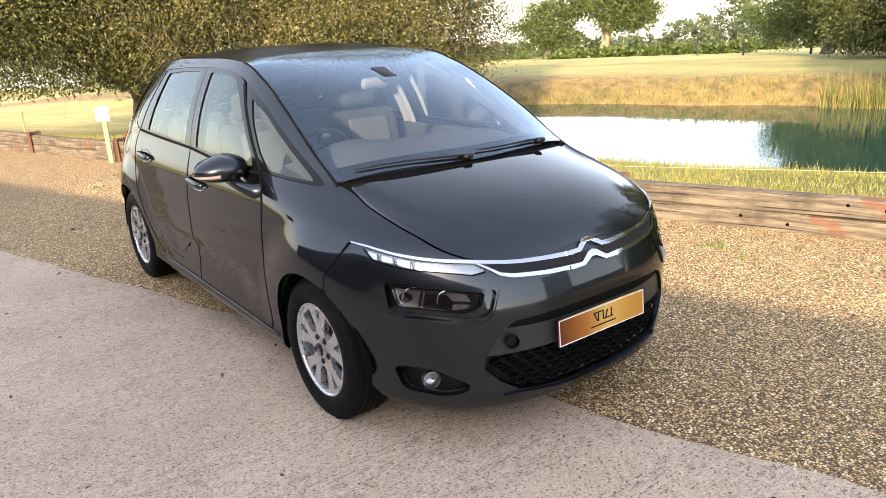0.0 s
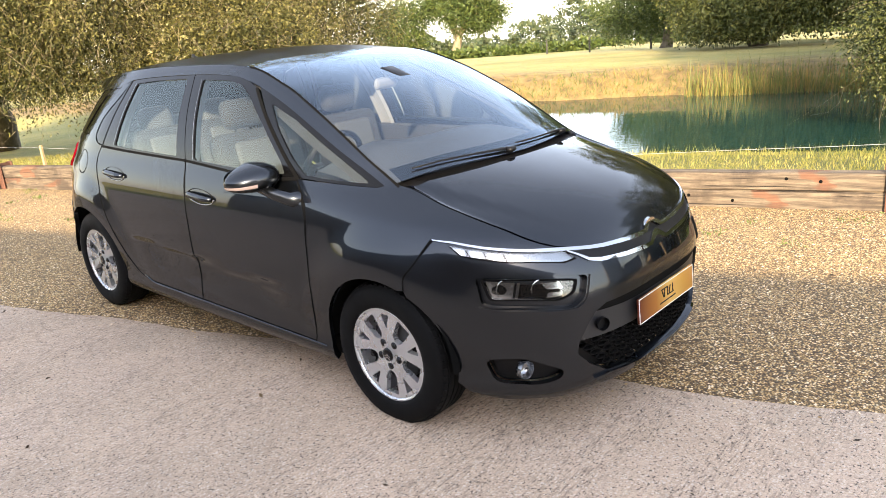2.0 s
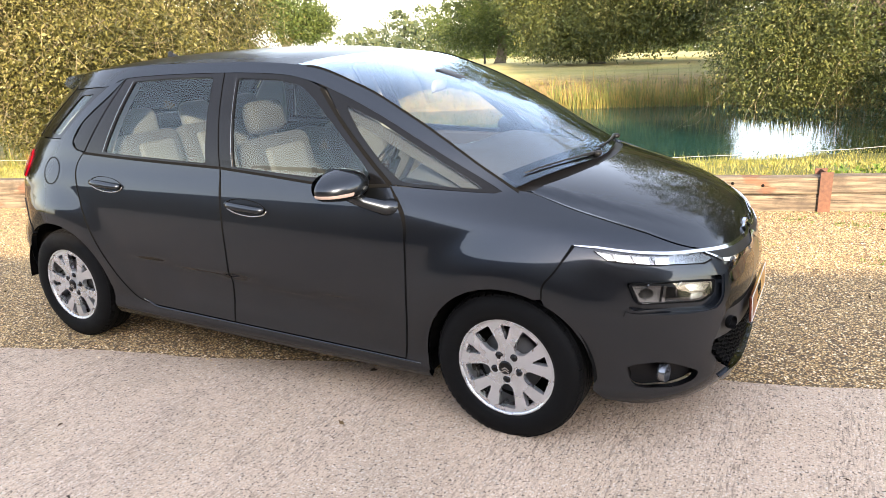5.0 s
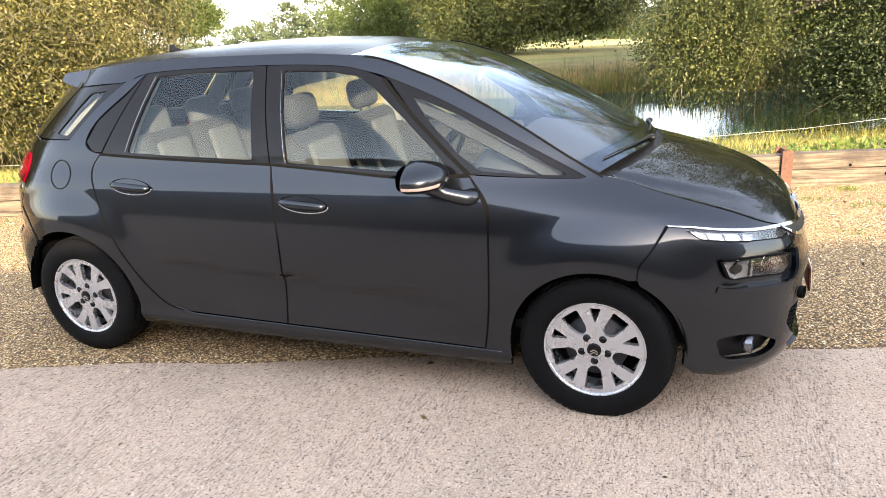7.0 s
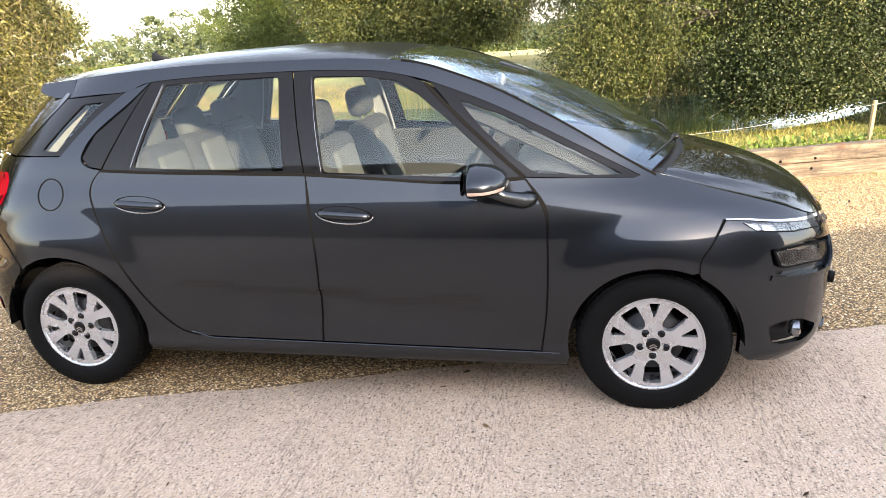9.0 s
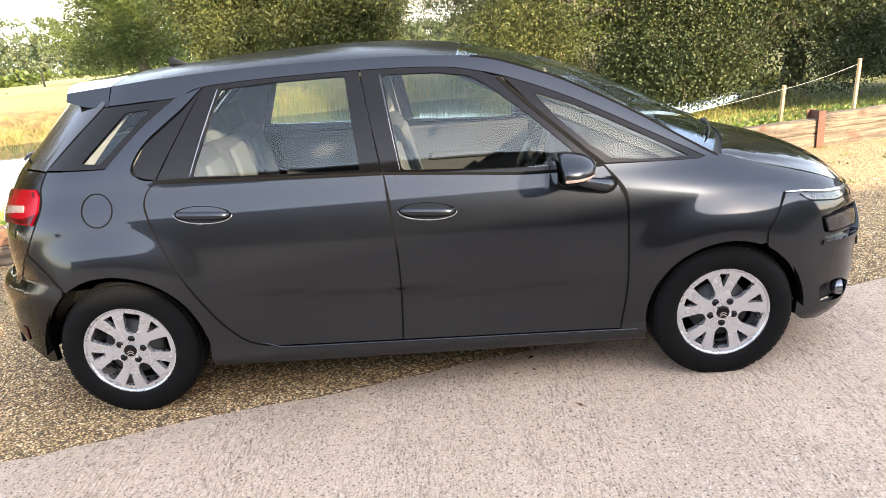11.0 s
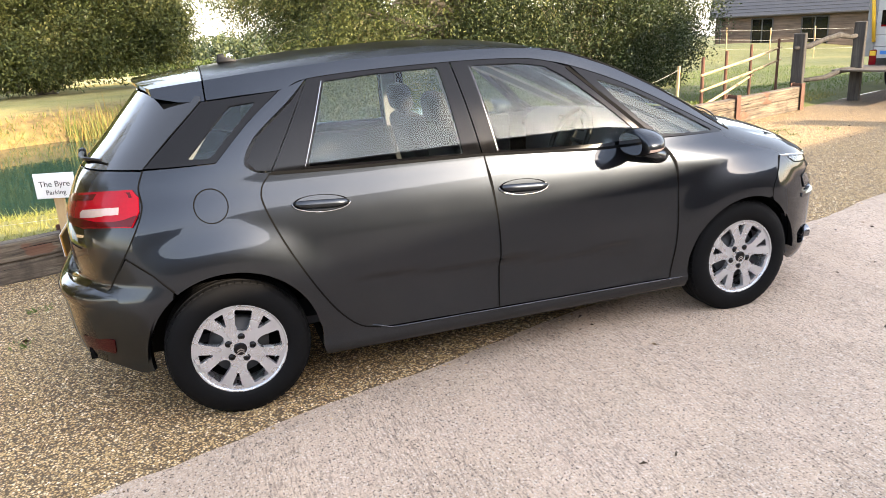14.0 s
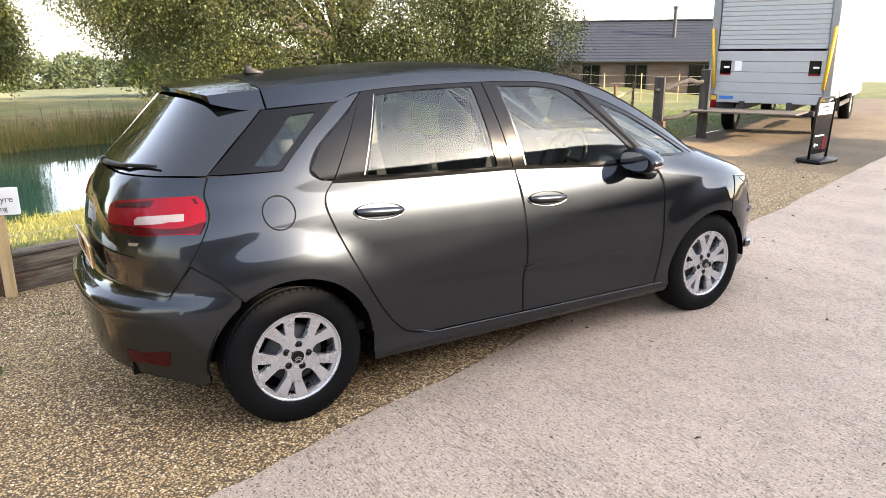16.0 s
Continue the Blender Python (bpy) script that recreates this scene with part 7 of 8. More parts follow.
def sleeper(a0, a1, z0, h, tilt=0.0):
    L = a1 - a0
    bm = bmesh.new()
    n = max(3, int(L / 0.22))
    rows = []
    prof = [(-0.055, 0.0), (-0.063, 0.012), (-0.063, h - 0.015), (-0.05, h - 0.002), (0.05, h - 0.002), (0.063, h - 0.015), (0.063, 0.0)]
    for i in range(n + 1):
        x = -L / 2 + L * i / n
        rows.append([bm.verts.new((x, y + 0.006 * noise.noise(Vector((x * 3 + a0, y * 20, z * 9))), z + 0.007 * noise.noise(Vector((x * 2.3 + a0, z * 30, 5))))) for y, z in prof])
    m = len(prof)
    for r0, r1 in zip(rows, rows[1:]):
        for i in range(m):
            bm.faces.new((r0[i], r1[i], r1[(i + 1) % m], r0[(i + 1) % m]))
    bm.faces.new(rows[0])
    bm.faces.new(rows[-1][::-1])
    bmesh.ops.recalc_face_normals(bm, faces=bm.faces)
    ob = part("sleeper", bm, SLEEPER)
    ob.matrix_world = Matrix.Translation(ab((a0 + a1) / 2, EDGING - 0.03, z0)) @ pose(0, 0, 0, 0, tilt, math.degrees(ANG))
    return tagged(ob, "weathered brown railway sleeper laid on edge as edging", "sleeper", "timber edging")


def steel_post(a, h):
    bm = bmesh.new()
    box(bm, (0.10, 0.010, h), (0, -0.088, h / 2 - 0.02), bevel=0.002)
    box(bm, (0.10, 0.010, h), (0, 0.088, h / 2 - 0.02), bevel=0.002)
    box(bm, (0.010, 0.17, h - 0.01), (0, 0, h / 2 - 0.02))
    ob = part("steel_post", bm, RUST)
    ob.matrix_world = Matrix.Translation(ab(a, EDGING - 0.03, 0)) @ pose(0, 0, 0, 0, 0, math.degrees(ANG))
    return tagged(ob, "rusty steel I-beam post between the sleepers", "post", "timber edging")


LAID = []
for i, (p0, p1) in enumerate(zip(POSTS, POSTS[1:])):
    h = 0.158 + 0.012 * math.sin(i * 2.1)
    if p0 >= 4.0:
        sleeper(p0 + 0.012, p1 - 0.012, -0.01, 0.2, 0)
        sleeper(p0 + 0.012, p1 - 0.012, 0.192, 0.17, 0)
    else:
        LAID.append((p0, p1, h, sleeper(p0 + 0.012, p1 - 0.012, -0.01, h), sleeper(p0 + 0.012, p1 - 0.012, h - 0.008, 0.155)))
for a in POSTS:
    steel_post(a, 0.37 if a < 4 else 0.43)
# bolt holes and a round knot in the sleepers
for a, z in ((2.62, 0.19), (2.95, 0.10), (2.98, 0.2), (1.55, 0.23), (0.9, 0.06), (1.3, 0.25), (0.55, 0.1)):
    bm = bmesh.new()
    lathe(bm, [(0.0, 0.0), (0.012, 0.0), (0.014, 0.004)], 10)
    low, high = [(q[3], q[4]) for q in LAID if q[0] < a < q[1]][0]
    owner = high if z > 0.155 else low
    o = part("bolt_hole", bm, SEAL, owner, "dark round bolt hole")
    o.matrix_local = owner.matrix_world.inverted() @ Matrix.Translation(ab(a, EDGING - 0.1, z)) @ pose(0, 0, 0, 0, 0, math.degrees(ANG))

# electric rope on thin stakes behind the edging
STAKES = [(-12.0, 0.5), (-8.0, 0.45), (-4.2, 0.36), (3.85, 0.6), (4.9, 0.8)]
for a, h in STAKES:
    bm = bmesh.new()
    box(bm, (0.035, 0.035, h + 0.2), (0, 0, h / 2 - 0.1), bevel=0.004)
    o = part("fence_stake", bm, NEW_WOOD)
    o.matrix_world = Matrix.Translation(ab(a, EDGING + 0.35, lie(a, EDGING + 0.35))) @ pose(0, 0, 0, 1, 1.5, 20)
    tagged(o, "thin pale wooden stake carrying the rope", "stake", "rope stakes")
bm = bmesh.new()
for (a0, h0), (a1, h1) in zip(STAKES, STAKES[1:]):
    pts = []
    for t in np.linspace(0, 1, 12):
        a = a0 + (a1 - a0) * t
        pts.append(ab(a, EDGING + 0.33, lie(a, EDGING + 0.35) + (h0 + (h1 - h0) * t) * 0.93 - (0.20 if a1 - a0 > 5 else 0.02) * 4 * t * (1 - t)))
    tube(bm, pts, 0.002, 5)
tagged(part("fence_rope", bm, ROPE), "slack white electric fence rope", "rope")


# ---------- boards on stakes ----------
def board_sign(at, yaw, w, h, foot, lines, label):
    s = empty("parking_sign", pose(*at, 0, 0, yaw))
    tagged(s, label, "sign")
    bm = bmesh.new()
    box(bm, (0.075, 0.028, foot + h * 0.8), (0, 0, (foot + h * 0.8) / 2), bevel=0.004)
    part("stake", bm, NEW_WOOD, s, "pale wooden stake")
    bm = bmesh.new()
    box(bm, (w, 0.014, h), (0, -0.022, foot + h / 2), bevel=0.003)
    part("board", bm, WHITE_BOARD, s, "white board")
    for text, z, size in lines:
        cu = bpy.data.curves.new("text", "FONT")
        cu.body, cu.size, cu.align_x, cu.extrude = text, size, "CENTER", 0.001
        tmp = bpy.data.objects.new("text", cu)
        me = bpy.data.meshes.new_from_object(tmp)
        bpy.data.objects.remove(tmp)
        me.materials.append(STEEL_DARK)
        o = new("lettering", me)
        o.parent = s
        o.matrix_local = pose(0, -0.031, foot + z, 90, 0, 0)
        tagged(o, "grey printed lettering")
    return s


board_sign(ab(-3.13, EDGING - 0.17), -17, 0.30, 0.19, 0.60, [("The Byre", 0.09, 0.062), ("Parking", 0.03, 0.05)], "white parking board on a wooden stake by the edging")
board_sign(ab(-8.35, EDGING - 0.20), 40, 0.22, 0.20, 0.62, [], "small white board on a wooden stake")

# ---------- rail fence by the track ----------
rf = tagged(empty("rail_fence"), "rustic pole fence on thin rusty posts", "fence")
RP = [(4.15, 4.95, 0.95), (5.2, 5.75, 0.95), (6.4, 6.6, 0.95), (7.8, 7.5, 0.95)]
for x, y, h in RP:
    bm = bmesh.new()
    tube(bm, [(x, y, -0.1), (x + 0.01, y, h)], [0.026, 0.024], 8)
    part("post", bm, RUST, rf, "thin rusty post")
for z0, z1, x1 in ((0.70, 0.78, 3), (0.48, 0.55, 3), (0.25, 0.42, 2)):
    bm = bmesh.new()
    a, b = RP[0], RP[x1]
    tube(bm, [(a[0] - 0.05, a[1] - 0.05, z0), ((a[0] + b[0]) / 2, (a[1] + b[1]) / 2, (z0 + z1) / 2 - 0.02), (b[0] + 0.2, b[1] + 0.15, z1)], [0.02, 0.023, 0.018], 7)
    part("rail", bm, NEW_WOOD, rf, "peeled pole rail", True)


def oak_post(x, y, h, w=0.17):
    bm = bmesh.new()
    box(bm, (w, w, h), (0, 0, h / 2), bevel=0.012, seg=2)
    o = part("gate_post", bm, GREY_OAK)
    o.matrix_world = pose(x, y, -0.05, 0, 0.5, 35)
    tagged(o, "stout weathered oak gate post", "post", "gate posts")


oak_post(6.25, 5.35, 1.2)
oak_post(7.55, 5.45, 1.3)
bm = bmesh.new()
tube(bm, [(6.1, 5.3, 0.93), (6.45, 5.37, 0.94), (6.8, 5.39, 1.03), (7.1, 5.42, 1.07), (7.35, 5.44, 1.02), (7.6, 5.47, 1.05)], [0.03, 0.045, 0.035, 0.05, 0.035, 0.04], 9)
tagged(part("log_rail", bm, GREY_OAK, smooth=True), "twisted grey log rail resting on the posts", "rail")
bm = bmesh.new()
tube(bm, [(6.2, 5.33, 0.42), (6.8, 5.37, 0.43), (7.2, 5.41, 0.51), (7.5, 5.43, 0.5)], [0.03, 0.04, 0.045, 0.035], 9)
tagged(part("log_rail", bm, GREY_OAK, smooth=True), "straight grey log rail between the posts", "rail")


# ---------- box truck ----------
def box_truck(m):
    t = empty("box_truck", m)
    tagged(t, "white box truck with its tail lift lowered", "truck")
    # x forward, y left; rear face at x = 0, ground z = 0
    W = 2.15
    bm = bmesh.new()
    box(bm, (4.3, 0.04, 2.3), (2.15, W / 2 - 0.02, 1.85), bevel=0.006)
    box(bm, (4.3, 0.04, 2.3), (2.15, -W / 2 + 0.02, 1.85), bevel=0.006)
    box(bm, (4.3, W, 0.05), (2.15, 0, 3.0), bevel=0.006)
    box(bm, (4.3, W - 0.1, 0.12), (2.15, 0, 0.74))
    box(bm, (0.05, W - 0.08, 2.2), (4.28, 0, 1.85))
    part("cargo_box", bm, VAN_WHITE, t, "white box body")
    bm = bmesh.new()
    for s in (1, -1):
        box(bm, (0.1, 0.14, 2.35), (-0.02, s * (W / 2 - 0.05), 1.83), bevel=0.012)
    box(bm, (0.1, W, 0.14), (-0.02, 0, 3.0), bevel=0.012)
    part("rear_frame", bm, VAN_GREY, t, "grey aluminium rear frame")
    sh = empty("roller_shutter")
    sh.parent = t
    for i in range(16):
        bm = bmesh.new()
        box(bm, (0.025, W - 0.26, 0.082), (0.0, 0, 1.66 + i * 0.0855), bevel=0.01, seg=2)
        part("slat", bm, VAN_WHITE, sh)
    tg = empty("tail_door")
    tg.parent = t
    for i in range(5):
        bm = bmesh.new()
        box(bm, (0.035, W - 0.24, 0.188), (-0.03, 0, 0.72 + i * 0.192), bevel=0.006)
        part("board", bm, VAN_WHITE, tg)
    for s in (1, -1):
        boxes("warning_label", GLOSS_BLACK, tg, [((0.004, 0.2, 0.26), (-0.052, s * 0.78, 1.28))], "black maker's label")
        boxes("label_bar", RED_LENS, tg, [((0.004, 0.2, 0.03), (-0.0555, s * 0.78, 1.16))], "red bar")
        boxes("label_bar", WHITE_BOARD, tg, [((0.004, 0.1, 0.035), (-0.0555, s * 0.78 - 0.02, 1.29))], "white bar")
    boxes("notice_label", WHITE_BOARD, tg, [((0.004, 0.13, 0.18), (-0.052, 0.55, 1.31))], "white notice")
    boxes("blue_label", plain("blue_label", (0.03, 0.17, 0.5), 0.5), tg, [((0.004, 0.26, 0.06), (-0.052, 0.72, 0.72))], "blue label")
    # lift platform, folded down level
    bm = bmesh.new()
    box(bm, (1.25, 1.9, 0.032), (-0.72, 0.18, 0.52), (0, 1.5, 0), 0.008)
    part("lift_platform", bm, LIFT_GREY, t, "worn grey lift platform")
    for s in (1, -1):
        bm = bmesh.new()
        tube(bm, [(-0.09, s * (W / 2 - 0.12), 0.9), (-0.11, s * (W / 2 - 0.02), 2.0)], [0.03, 0.03], 8)
        part("lift_ram", bm, YELLOW, t, "yellow lift arm", True)
        boxes("lamp_cluster", RED_LENS, t, [((0.05, 0.11, 0.3), (-0.05, s * (W / 2 - 0.12), 0.62), (0, 0, 0), 0.012)], "red rear lamp cluster")
        boxes("amber_lens", YELLOW, t, [((0.05, 0.1, 0.09), (-0.056, s * (W / 2 - 0.12), 0.71), (0, 0, 0), 0.01)], "amber lens")
        boxes("chassis_rail", STEEL_DARK, t, [((5.4, 0.09, 0.16), (2.6, s * 0.42, 0.58))], "dark chassis rail")
    boxes("under_run_bar", STEEL_DARK, t, [((0.08, 1.7, 0.1), (0.02, 0, 0.46), (0, 0, 0), 0.01)], "dark under-run bar")
    for x in (0.95, 4.55):
        for s in (1, -1):
            w = empty("wheel")
            w.parent = t
            w.matrix_local = pose(x, s * 0.84, 0.34)
            bm = bmesh.new()
            lathe(bm, [(0.19, -0.11), (0.3, -0.12), (0.335, -0.09), (0.34, 0.0), (0.335, 0.09), (0.3, 0.12), (0.19, 0.11)], 32)
            bmesh.ops.recalc_face_normals(bm, faces=bm.faces)
            part("tyre", bm, TYRE, w, "black tyre", True)
            bm = bmesh.new()
            lathe(bm, [(0.0, -0.06), (0.1, -0.07), (0.19, -0.1), (0.195, 0.1), (0.1, 0.07), (0.0, 0.06)], 24)
            bmesh.ops.recalc_face_normals(bm, faces=bm.faces)
            part("rim", bm, VAN_GREY, w, "grey steel rim", True)
    boxes("side_guard", STEEL_DARK, t, [((1.9, 0.04, 0.08), (2.7, s * 0.98, 0.5)) for s in (1, -1)], "dark side guard")
    for s in (1, -1):
        bm = bmesh.new()
        prev = None
        for a in np.linspace(0, math.pi, 13):
            ring = [bm.verts.new((0.95 + 0.44 * math.cos(a), s * y, 0.42 + 0.44 * math.sin(a))) for y in (0.7, W / 2 + 0.01)]
            if prev:
                bm.faces.new((prev[0], prev[1], ring[1], ring[0]))
            prev = ring
        part("mudguard", bm, STEEL_DARK, t, "black mudguard")
    bm = bmesh.new()
    box(bm, (1.7, 1.98, 1.5), (5.2, 0, 1.25), bevel=0.12, seg=3)
    for v in bm.verts:
        if v.co.z > 1.45 and v.co.x > 5.2:
            v.co.x -= 0.45
    part("cab", bm, VAN_WHITE, t, "white cab", True)
    return t


truck_yaw = 24
box_truck(pose(8.75, 5.0, -0.02, 0, 0, truck_yaw))


# ---------- pavement sign ----------
def a_board(m):
    s = empty("pavement_sign", m)
    tagged(s, "black swinging pavement sign on a moulded base", "sign")
    bm = bmesh.new()
    box(bm, (0.40, 0.62, 0.07), (0, 0, 0.035), bevel=0.025, seg=2)
    part("base", bm, BLACK_PLASTIC, s, "black moulded base", True)
    bm = bmesh.new()
    w, h = 0.29, 1.02
    path = [(0, -w, 0.06), (0, -w, h - 0.08), (0, -w + 0.05, h - 0.02), (0, -w + 0.09, h), (0, w - 0.09, h), (0, w - 0.05, h - 0.02), (0, w, h - 0.08), (0, w, 0.06)]
    tube(bm, path, 0.02, 8)
    part("frame", bm, BLACK_PLASTIC, s, "black tubular frame", True)
    bm = bmesh.new()
    box(bm, (0.012, 0.52, 0.82), (0, 0, 0.55), bevel=0.004)
    p = part("panel", bm, GLOSS_BLACK, s, "black poster panel")
    grey = plain("pale_poster_band", (0.5, 0.5, 0.48), 0.5)
    boxes("poster_band", grey, p, [((0.003, 0.48, 0.18), (-0.0085, 0, 0.85))], "pale band")
    boxes("letter_bars", BLACK_PLASTIC, p, [((0.002, 0.22, 0.02), (-0.0115, 0.02, 0.88)), ((0.002, 0.3, 0.012), (-0.0115, 0.02, 0.82))], "dark bars")
    boxes("arrow", WHITE_BOARD, p, [((0.003, 0.11, 0.03), (-0.0085, 0.12, 0.28)), ((0.003, 0.05, 0.05), (-0.0085, 0.18, 0.28), (45, 0, 0))], "white arrow")
    boxes("red_label", RED_LENS, p, [((0.003, 0.16, 0.2), (-0.0085, -0.13, 0.3))], "red label")
    boxes("letter_bars", WHITE_BOARD, p, [((0.002, 0.3, 0.025), (-0.0085, 0.06, 0.43))], "white bar")
    return s


a_board(pose(6.55, 2.5, 0.0, 0, -3, 97) @ Matrix.Diagonal((0.92, 0.92, 0.92, 1)))


# ---------- the timber house ----------
def house(m):
    h = empty("timber_house", m)
    tagged(h, "low timber-clad house with a slate roof and flue", "house")
    L, D, E, R = 15.0, 6.0, 2.35, 4.35
    bm = bmesh.new()
    n = 15
    cuts = [(1.7, 2.75, 0.75), (4.0, 5.25, 0.2), (7.3, 9.0, 0.1)]
    boards = []
    for i in range(n):
        z0, z1 = i * E / n, (i + 1) * E / n
        x = 0.0
        for c0, c1, sill in [(c0, c1, s) for c0, c1, s in cuts if z1 > s and z0 < 2.02]:
            boards.append((x, c0, z0, z1))
            x = c1
        boards.append((x, L, z0, z1))
    wall = None
    for x0, x1, z0, z1 in boards:
        vs = [bm.verts.new(p) for p in ((x0, -0.02, z0), (x1, -0.02, z0), (x1, 0.0, z1), (x0, 0.0, z1), (x0, 0.15, z0), (x1, 0.15, z0), (x1, 0.15, z1), (x0, 0.15, z1))]
        for f in ((0, 1, 2, 3), (5, 4, 7, 6), (4, 0, 3, 7), (1, 5, 6, 2), (4, 5, 1, 0), (3, 2, 6, 7)):
            bm.faces.new([vs[i] for i in f])
    wall = part("front_wall", bm, CLADDING, h, "horizontal brown boards")
    bm = bmesh.new()
    box(bm, (0.15, D, E), (0.075, D / 2, E / 2))
    box(bm, (0.15, D, E), (L - 0.075, D / 2, E / 2))
    box(bm, (L, 0.15, E), (L / 2, D - 0.075, E / 2))
    for x in (0.075, L - 0.075):
        v = [bm.verts.new((x + d, y, z)) for d in (-0.07, 0.07) for y, z in ((0, E), (D, E), (D / 2, R - 0.1))]
        for f in ((0, 2, 1), (3, 4, 5), (0, 1, 4, 3), (1, 2, 5, 4), (2, 0, 3, 5)):
            bm.faces.new([v[i] for i in f])
    part("end_wall", bm, CLADDING, h, "boarded gable walls")
    rows = 14
    roof = empty("roof")
    roof.parent = h
    tagged(roof, "dark slate roof")
    for sgn in (0, 1):
        for i in range(rows):
            bm = bmesh.new()
            t0, t1 = i / rows, (i + 1) / rows + 0.012
            y0, y1 = -0.35 + (D / 2 + 0.35) * t0, -0.35 + (D / 2 + 0.35) * t1
            z0, z1 = E - 0.2 + (R - E + 0.2) * t0 + 0.03, E - 0.2 + (R - E + 0.2) * t1
            if sgn:
                y0, y1 = D - y0, D - y1
            v = [bm.verts.new(p) for p in ((-0.3, y0, z0), (L + 0.3, y0, z0), (L + 0.3, y1, z1), (-0.3, y1, z1), (-0.3, y0, z0 - 0.05), (L + 0.3, y0, z0 - 0.05))]
            bm.faces.new((v[0], v[1], v[2], v[3]))
            bm.faces.new((v[4], v[5], v[1], v[0]))
            part("slate_course", bm, SLATE, roof)
    boxes("ridge", SLATE, h, [((L + 0.6, 0.25, 0.08), (L / 2, D / 2, R + 0.02), (0, 0, 0), 0.02)], "ridge tiles")
    boxes("gutter", STEEL_DARK, h, [((L + 0.6, 0.1, 0.09), (L / 2, -0.38, E - 0.2), (0, 0, 0), 0.02)], "dark gutter")
    boxes("downpipe", STEEL_DARK, h, [((0.07, 0.07, E), (0.25, -0.08, E / 2))], "dark downpipe")
    bm = bmesh.new()
    tube(bm, [(6.6, 1.6, 3.2), (6.6, 1.6, 4.9)], 0.1, 12)
    tube(bm, [(6.6, 1.6, 4.9), (6.6, 1.6, 5.05)], 0.14, 12)
    part("flue", bm, STEEL_DARK, h, "black metal flue")
    for c0, c1, sill in cuts:
        w = boxes("window", STEEL_DARK, h, [((0.07, 0.08, 2.02 - sill), (c0 + 0.035, 0.06, (2.02 + sill) / 2)), ((0.07, 0.08, 2.02 - sill), (c1 - 0.035, 0.06, (2.02 + sill) / 2)), ((c1 - c0, 0.08, 0.07), ((c0 + c1) / 2, 0.06, 1.985)), ((c1 - c0, 0.08, 0.07), ((c0 + c1) / 2, 0.06, sill + 0.035)), ((0.06, 0.07, 2.02 - sill), ((c0 + c1) / 2, 0.06, (2.02 + sill) / 2))], "dark window frame")
        boxes("pane", DARK_GLASS, w, [((c1 - c0 - 0.1, 0.02, 2.0 - sill), ((c0 + c1) / 2, 0.08, (2.02 + sill) / 2))], "dark glass")
    return h


hz = -1.35
house(pose(23.3, 29.0, hz, 0, 0, -44))
# white wire fence before the house
wf = tagged(empty("wire_fence"), "low wire fence with pale stakes before the house", "fence")
for i in range(9):
    t = i / 8
    x, y = 14 + 11 * t, 21.5 - 6 * t
    bm = bmesh.new()
    box(bm, (0.03, 0.03, 1.2), (x, y, gz(x, y) + 0.55), (2 * math.sin(i * 3), 2 * math.cos(i * 5), 20))
    part("stake", bm, NEW_WOOD, wf, "pale stake")
bm = bmesh.new()
for z in (0.35, 0.7, 1.05):
    tube(bm, [(14 + 11 * t, 21.5 - 6 * t, gz(14 + 11 * t, 21.5 - 6 * t) + z) for t in np.linspace(0, 1, 12)], 0.005, 4)
part("wire", bm, ROPE, wf, "pale wires")
# posts far off in the field
for x, y, h in ((-24.3, 50.6, 1.6), (-44.0, 66.0, 1.5), (-34.0, 58.0, 1.3)):
    bm = bmesh.new()
    tube(bm, [(0, 0, -0.2), (0, 0, h)], [0.09, 0.08], 8)
    o = part("field_post", bm, GREY_OAK)
    o.matrix_world = pose(x, y, gz(x, y))
    tagged(o, "lone grey wooden post in the dry field", "post", "field posts")


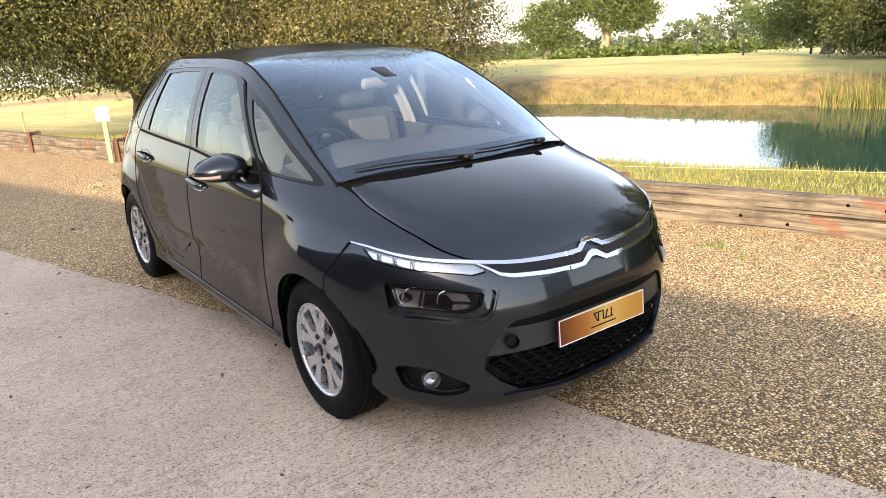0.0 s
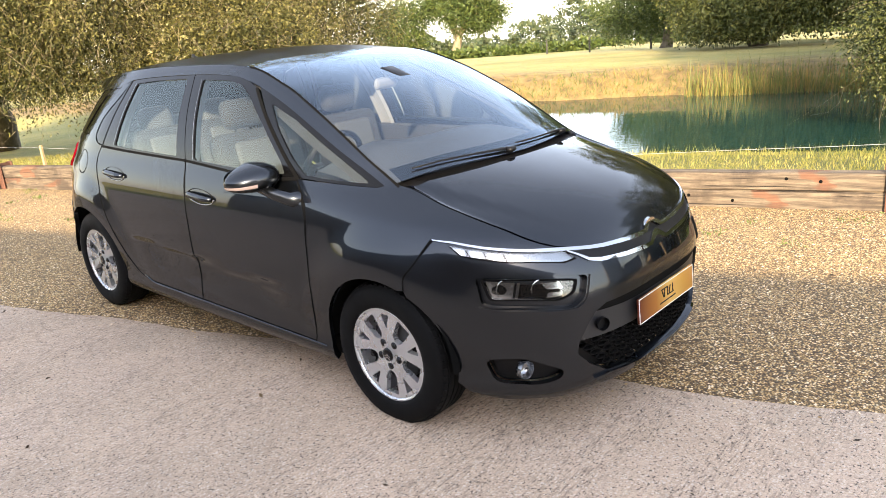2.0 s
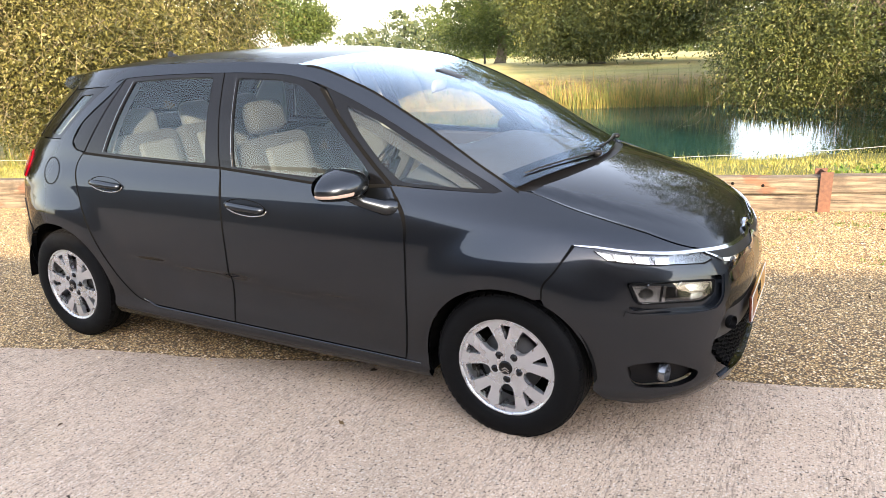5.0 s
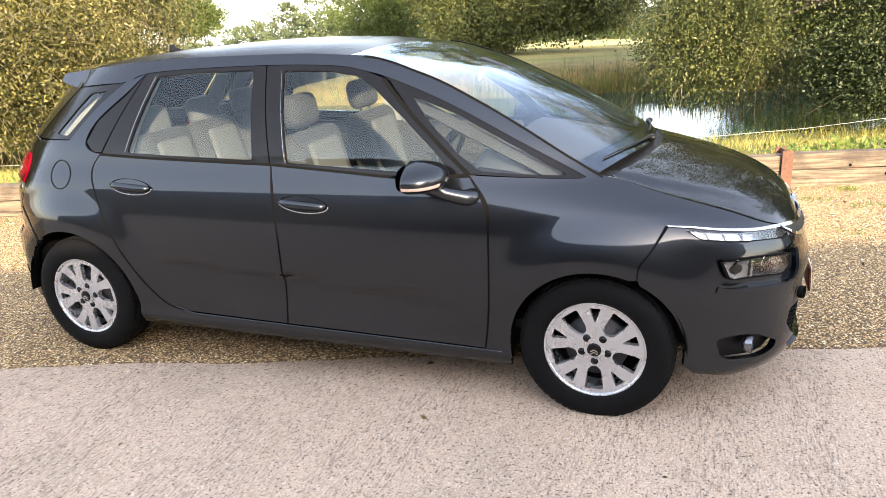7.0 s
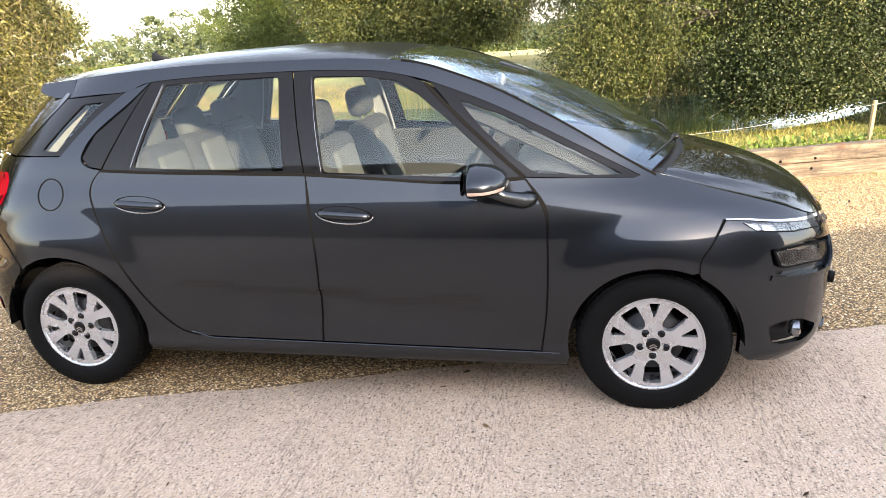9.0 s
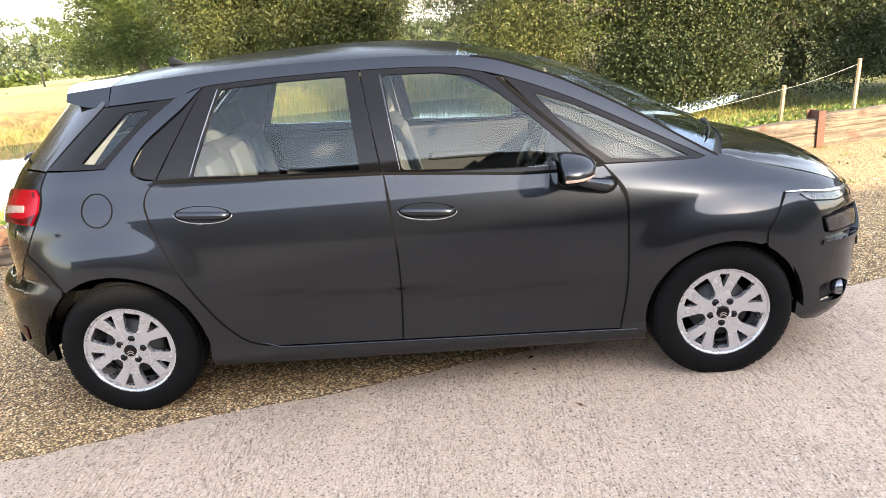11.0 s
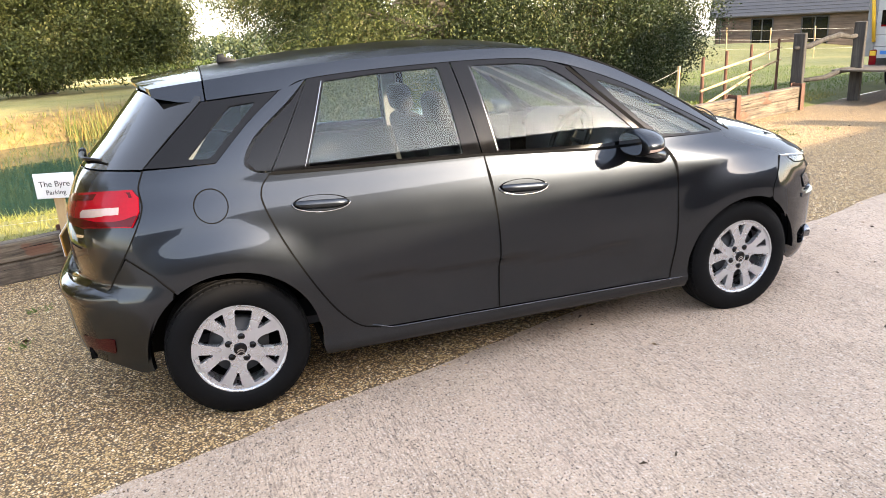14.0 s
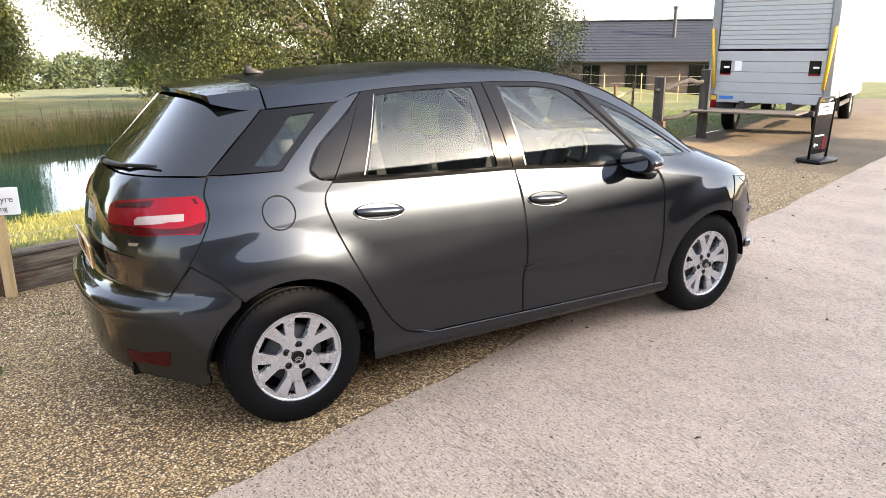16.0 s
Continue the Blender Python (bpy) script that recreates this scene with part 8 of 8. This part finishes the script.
# ---------- barn behind, whose shade lies over the yard ----------
def barn():
    h = empty("barn", Matrix.Translation(ab(0, 0)) @ pose(0, 0, 0, 0, 0, math.degrees(ANG)))
    tagged(h, "long dark boarded barn along the yard", "barn")
    a0, a1, b0, b1, E, R = -34.0, 14.0, -9.6, -17.5, 4.42, 5.92
    n = 18
    bm = bmesh.new()
    for i in range(n):
        z0, z1 = i * E / n, (i + 1) * E / n
        v = [bm.verts.new(p) for p in ((a0, b0 + 0.02, z0), (a1, b0 + 0.02, z0), (a1, b0, z1), (a0, b0, z1), (a0, b0 - 0.2, z0), (a1, b0 - 0.2, z0), (a1, b0 - 0.2, z1), (a0, b0 - 0.2, z1))]
        for f in ((0, 1, 2, 3), (5, 4, 7, 6), (4, 0, 3, 7), (1, 5, 6, 2), (4, 5, 1, 0), (3, 2, 6, 7)):
            bm.faces.new([v[k] for k in f])
    part("front_wall", bm, CLADDING, h, "dark boards")
    bm = bmesh.new()
    for a in (a0, a1 - 0.2):
        v = [bm.verts.new((a + d, b, z)) for d in (0, 0.2) for b, z in ((b0, 0), (b1, 0), (b1, E), ((b0 + b1) / 2, R), (b0, E))]
        bm.faces.new(v[:5])
        bm.faces.new(v[5:][::-1])
        for i in range(5):
            bm.faces.new((v[i], v[(i + 1) % 5], v[5 + (i + 1) % 5], v[5 + i]))
    box(bm, (a1 - a0, 0.2, E), ((a0 + a1) / 2, b1, E / 2))
    part("end_wall", bm, CLADDING, h, "boarded end walls")
    bm = bmesh.new()
    for s in (1, -1):
        bm_y0, bm_y1 = (b0 + 0.5, (b0 + b1) / 2) if s > 0 else (b1 - 0.5, (b0 + b1) / 2)
        v = [bm.verts.new(p) for p in ((a0 - 0.3, bm_y0, E - 0.2), (a1 + 0.3, bm_y0, E - 0.2), (a1 + 0.3, bm_y1, R), (a0 - 0.3, bm_y1, R), (a0 - 0.3, bm_y0, E - 0.05), (a1 + 0.3, bm_y0, E - 0.05), (a1 + 0.3, bm_y1, R + 0.15), (a0 - 0.3, bm_y1, R + 0.15))]
        for f in ((0, 1, 2, 3), (5, 4, 7, 6), (4, 0, 3, 7), (1, 5, 6, 2), (4, 5, 1, 0), (3, 2, 6, 7)):
            bm.faces.new([v[k] for k in f])
    part("roof", bm, SLATE, h, "slate roof")
    return h


barn()
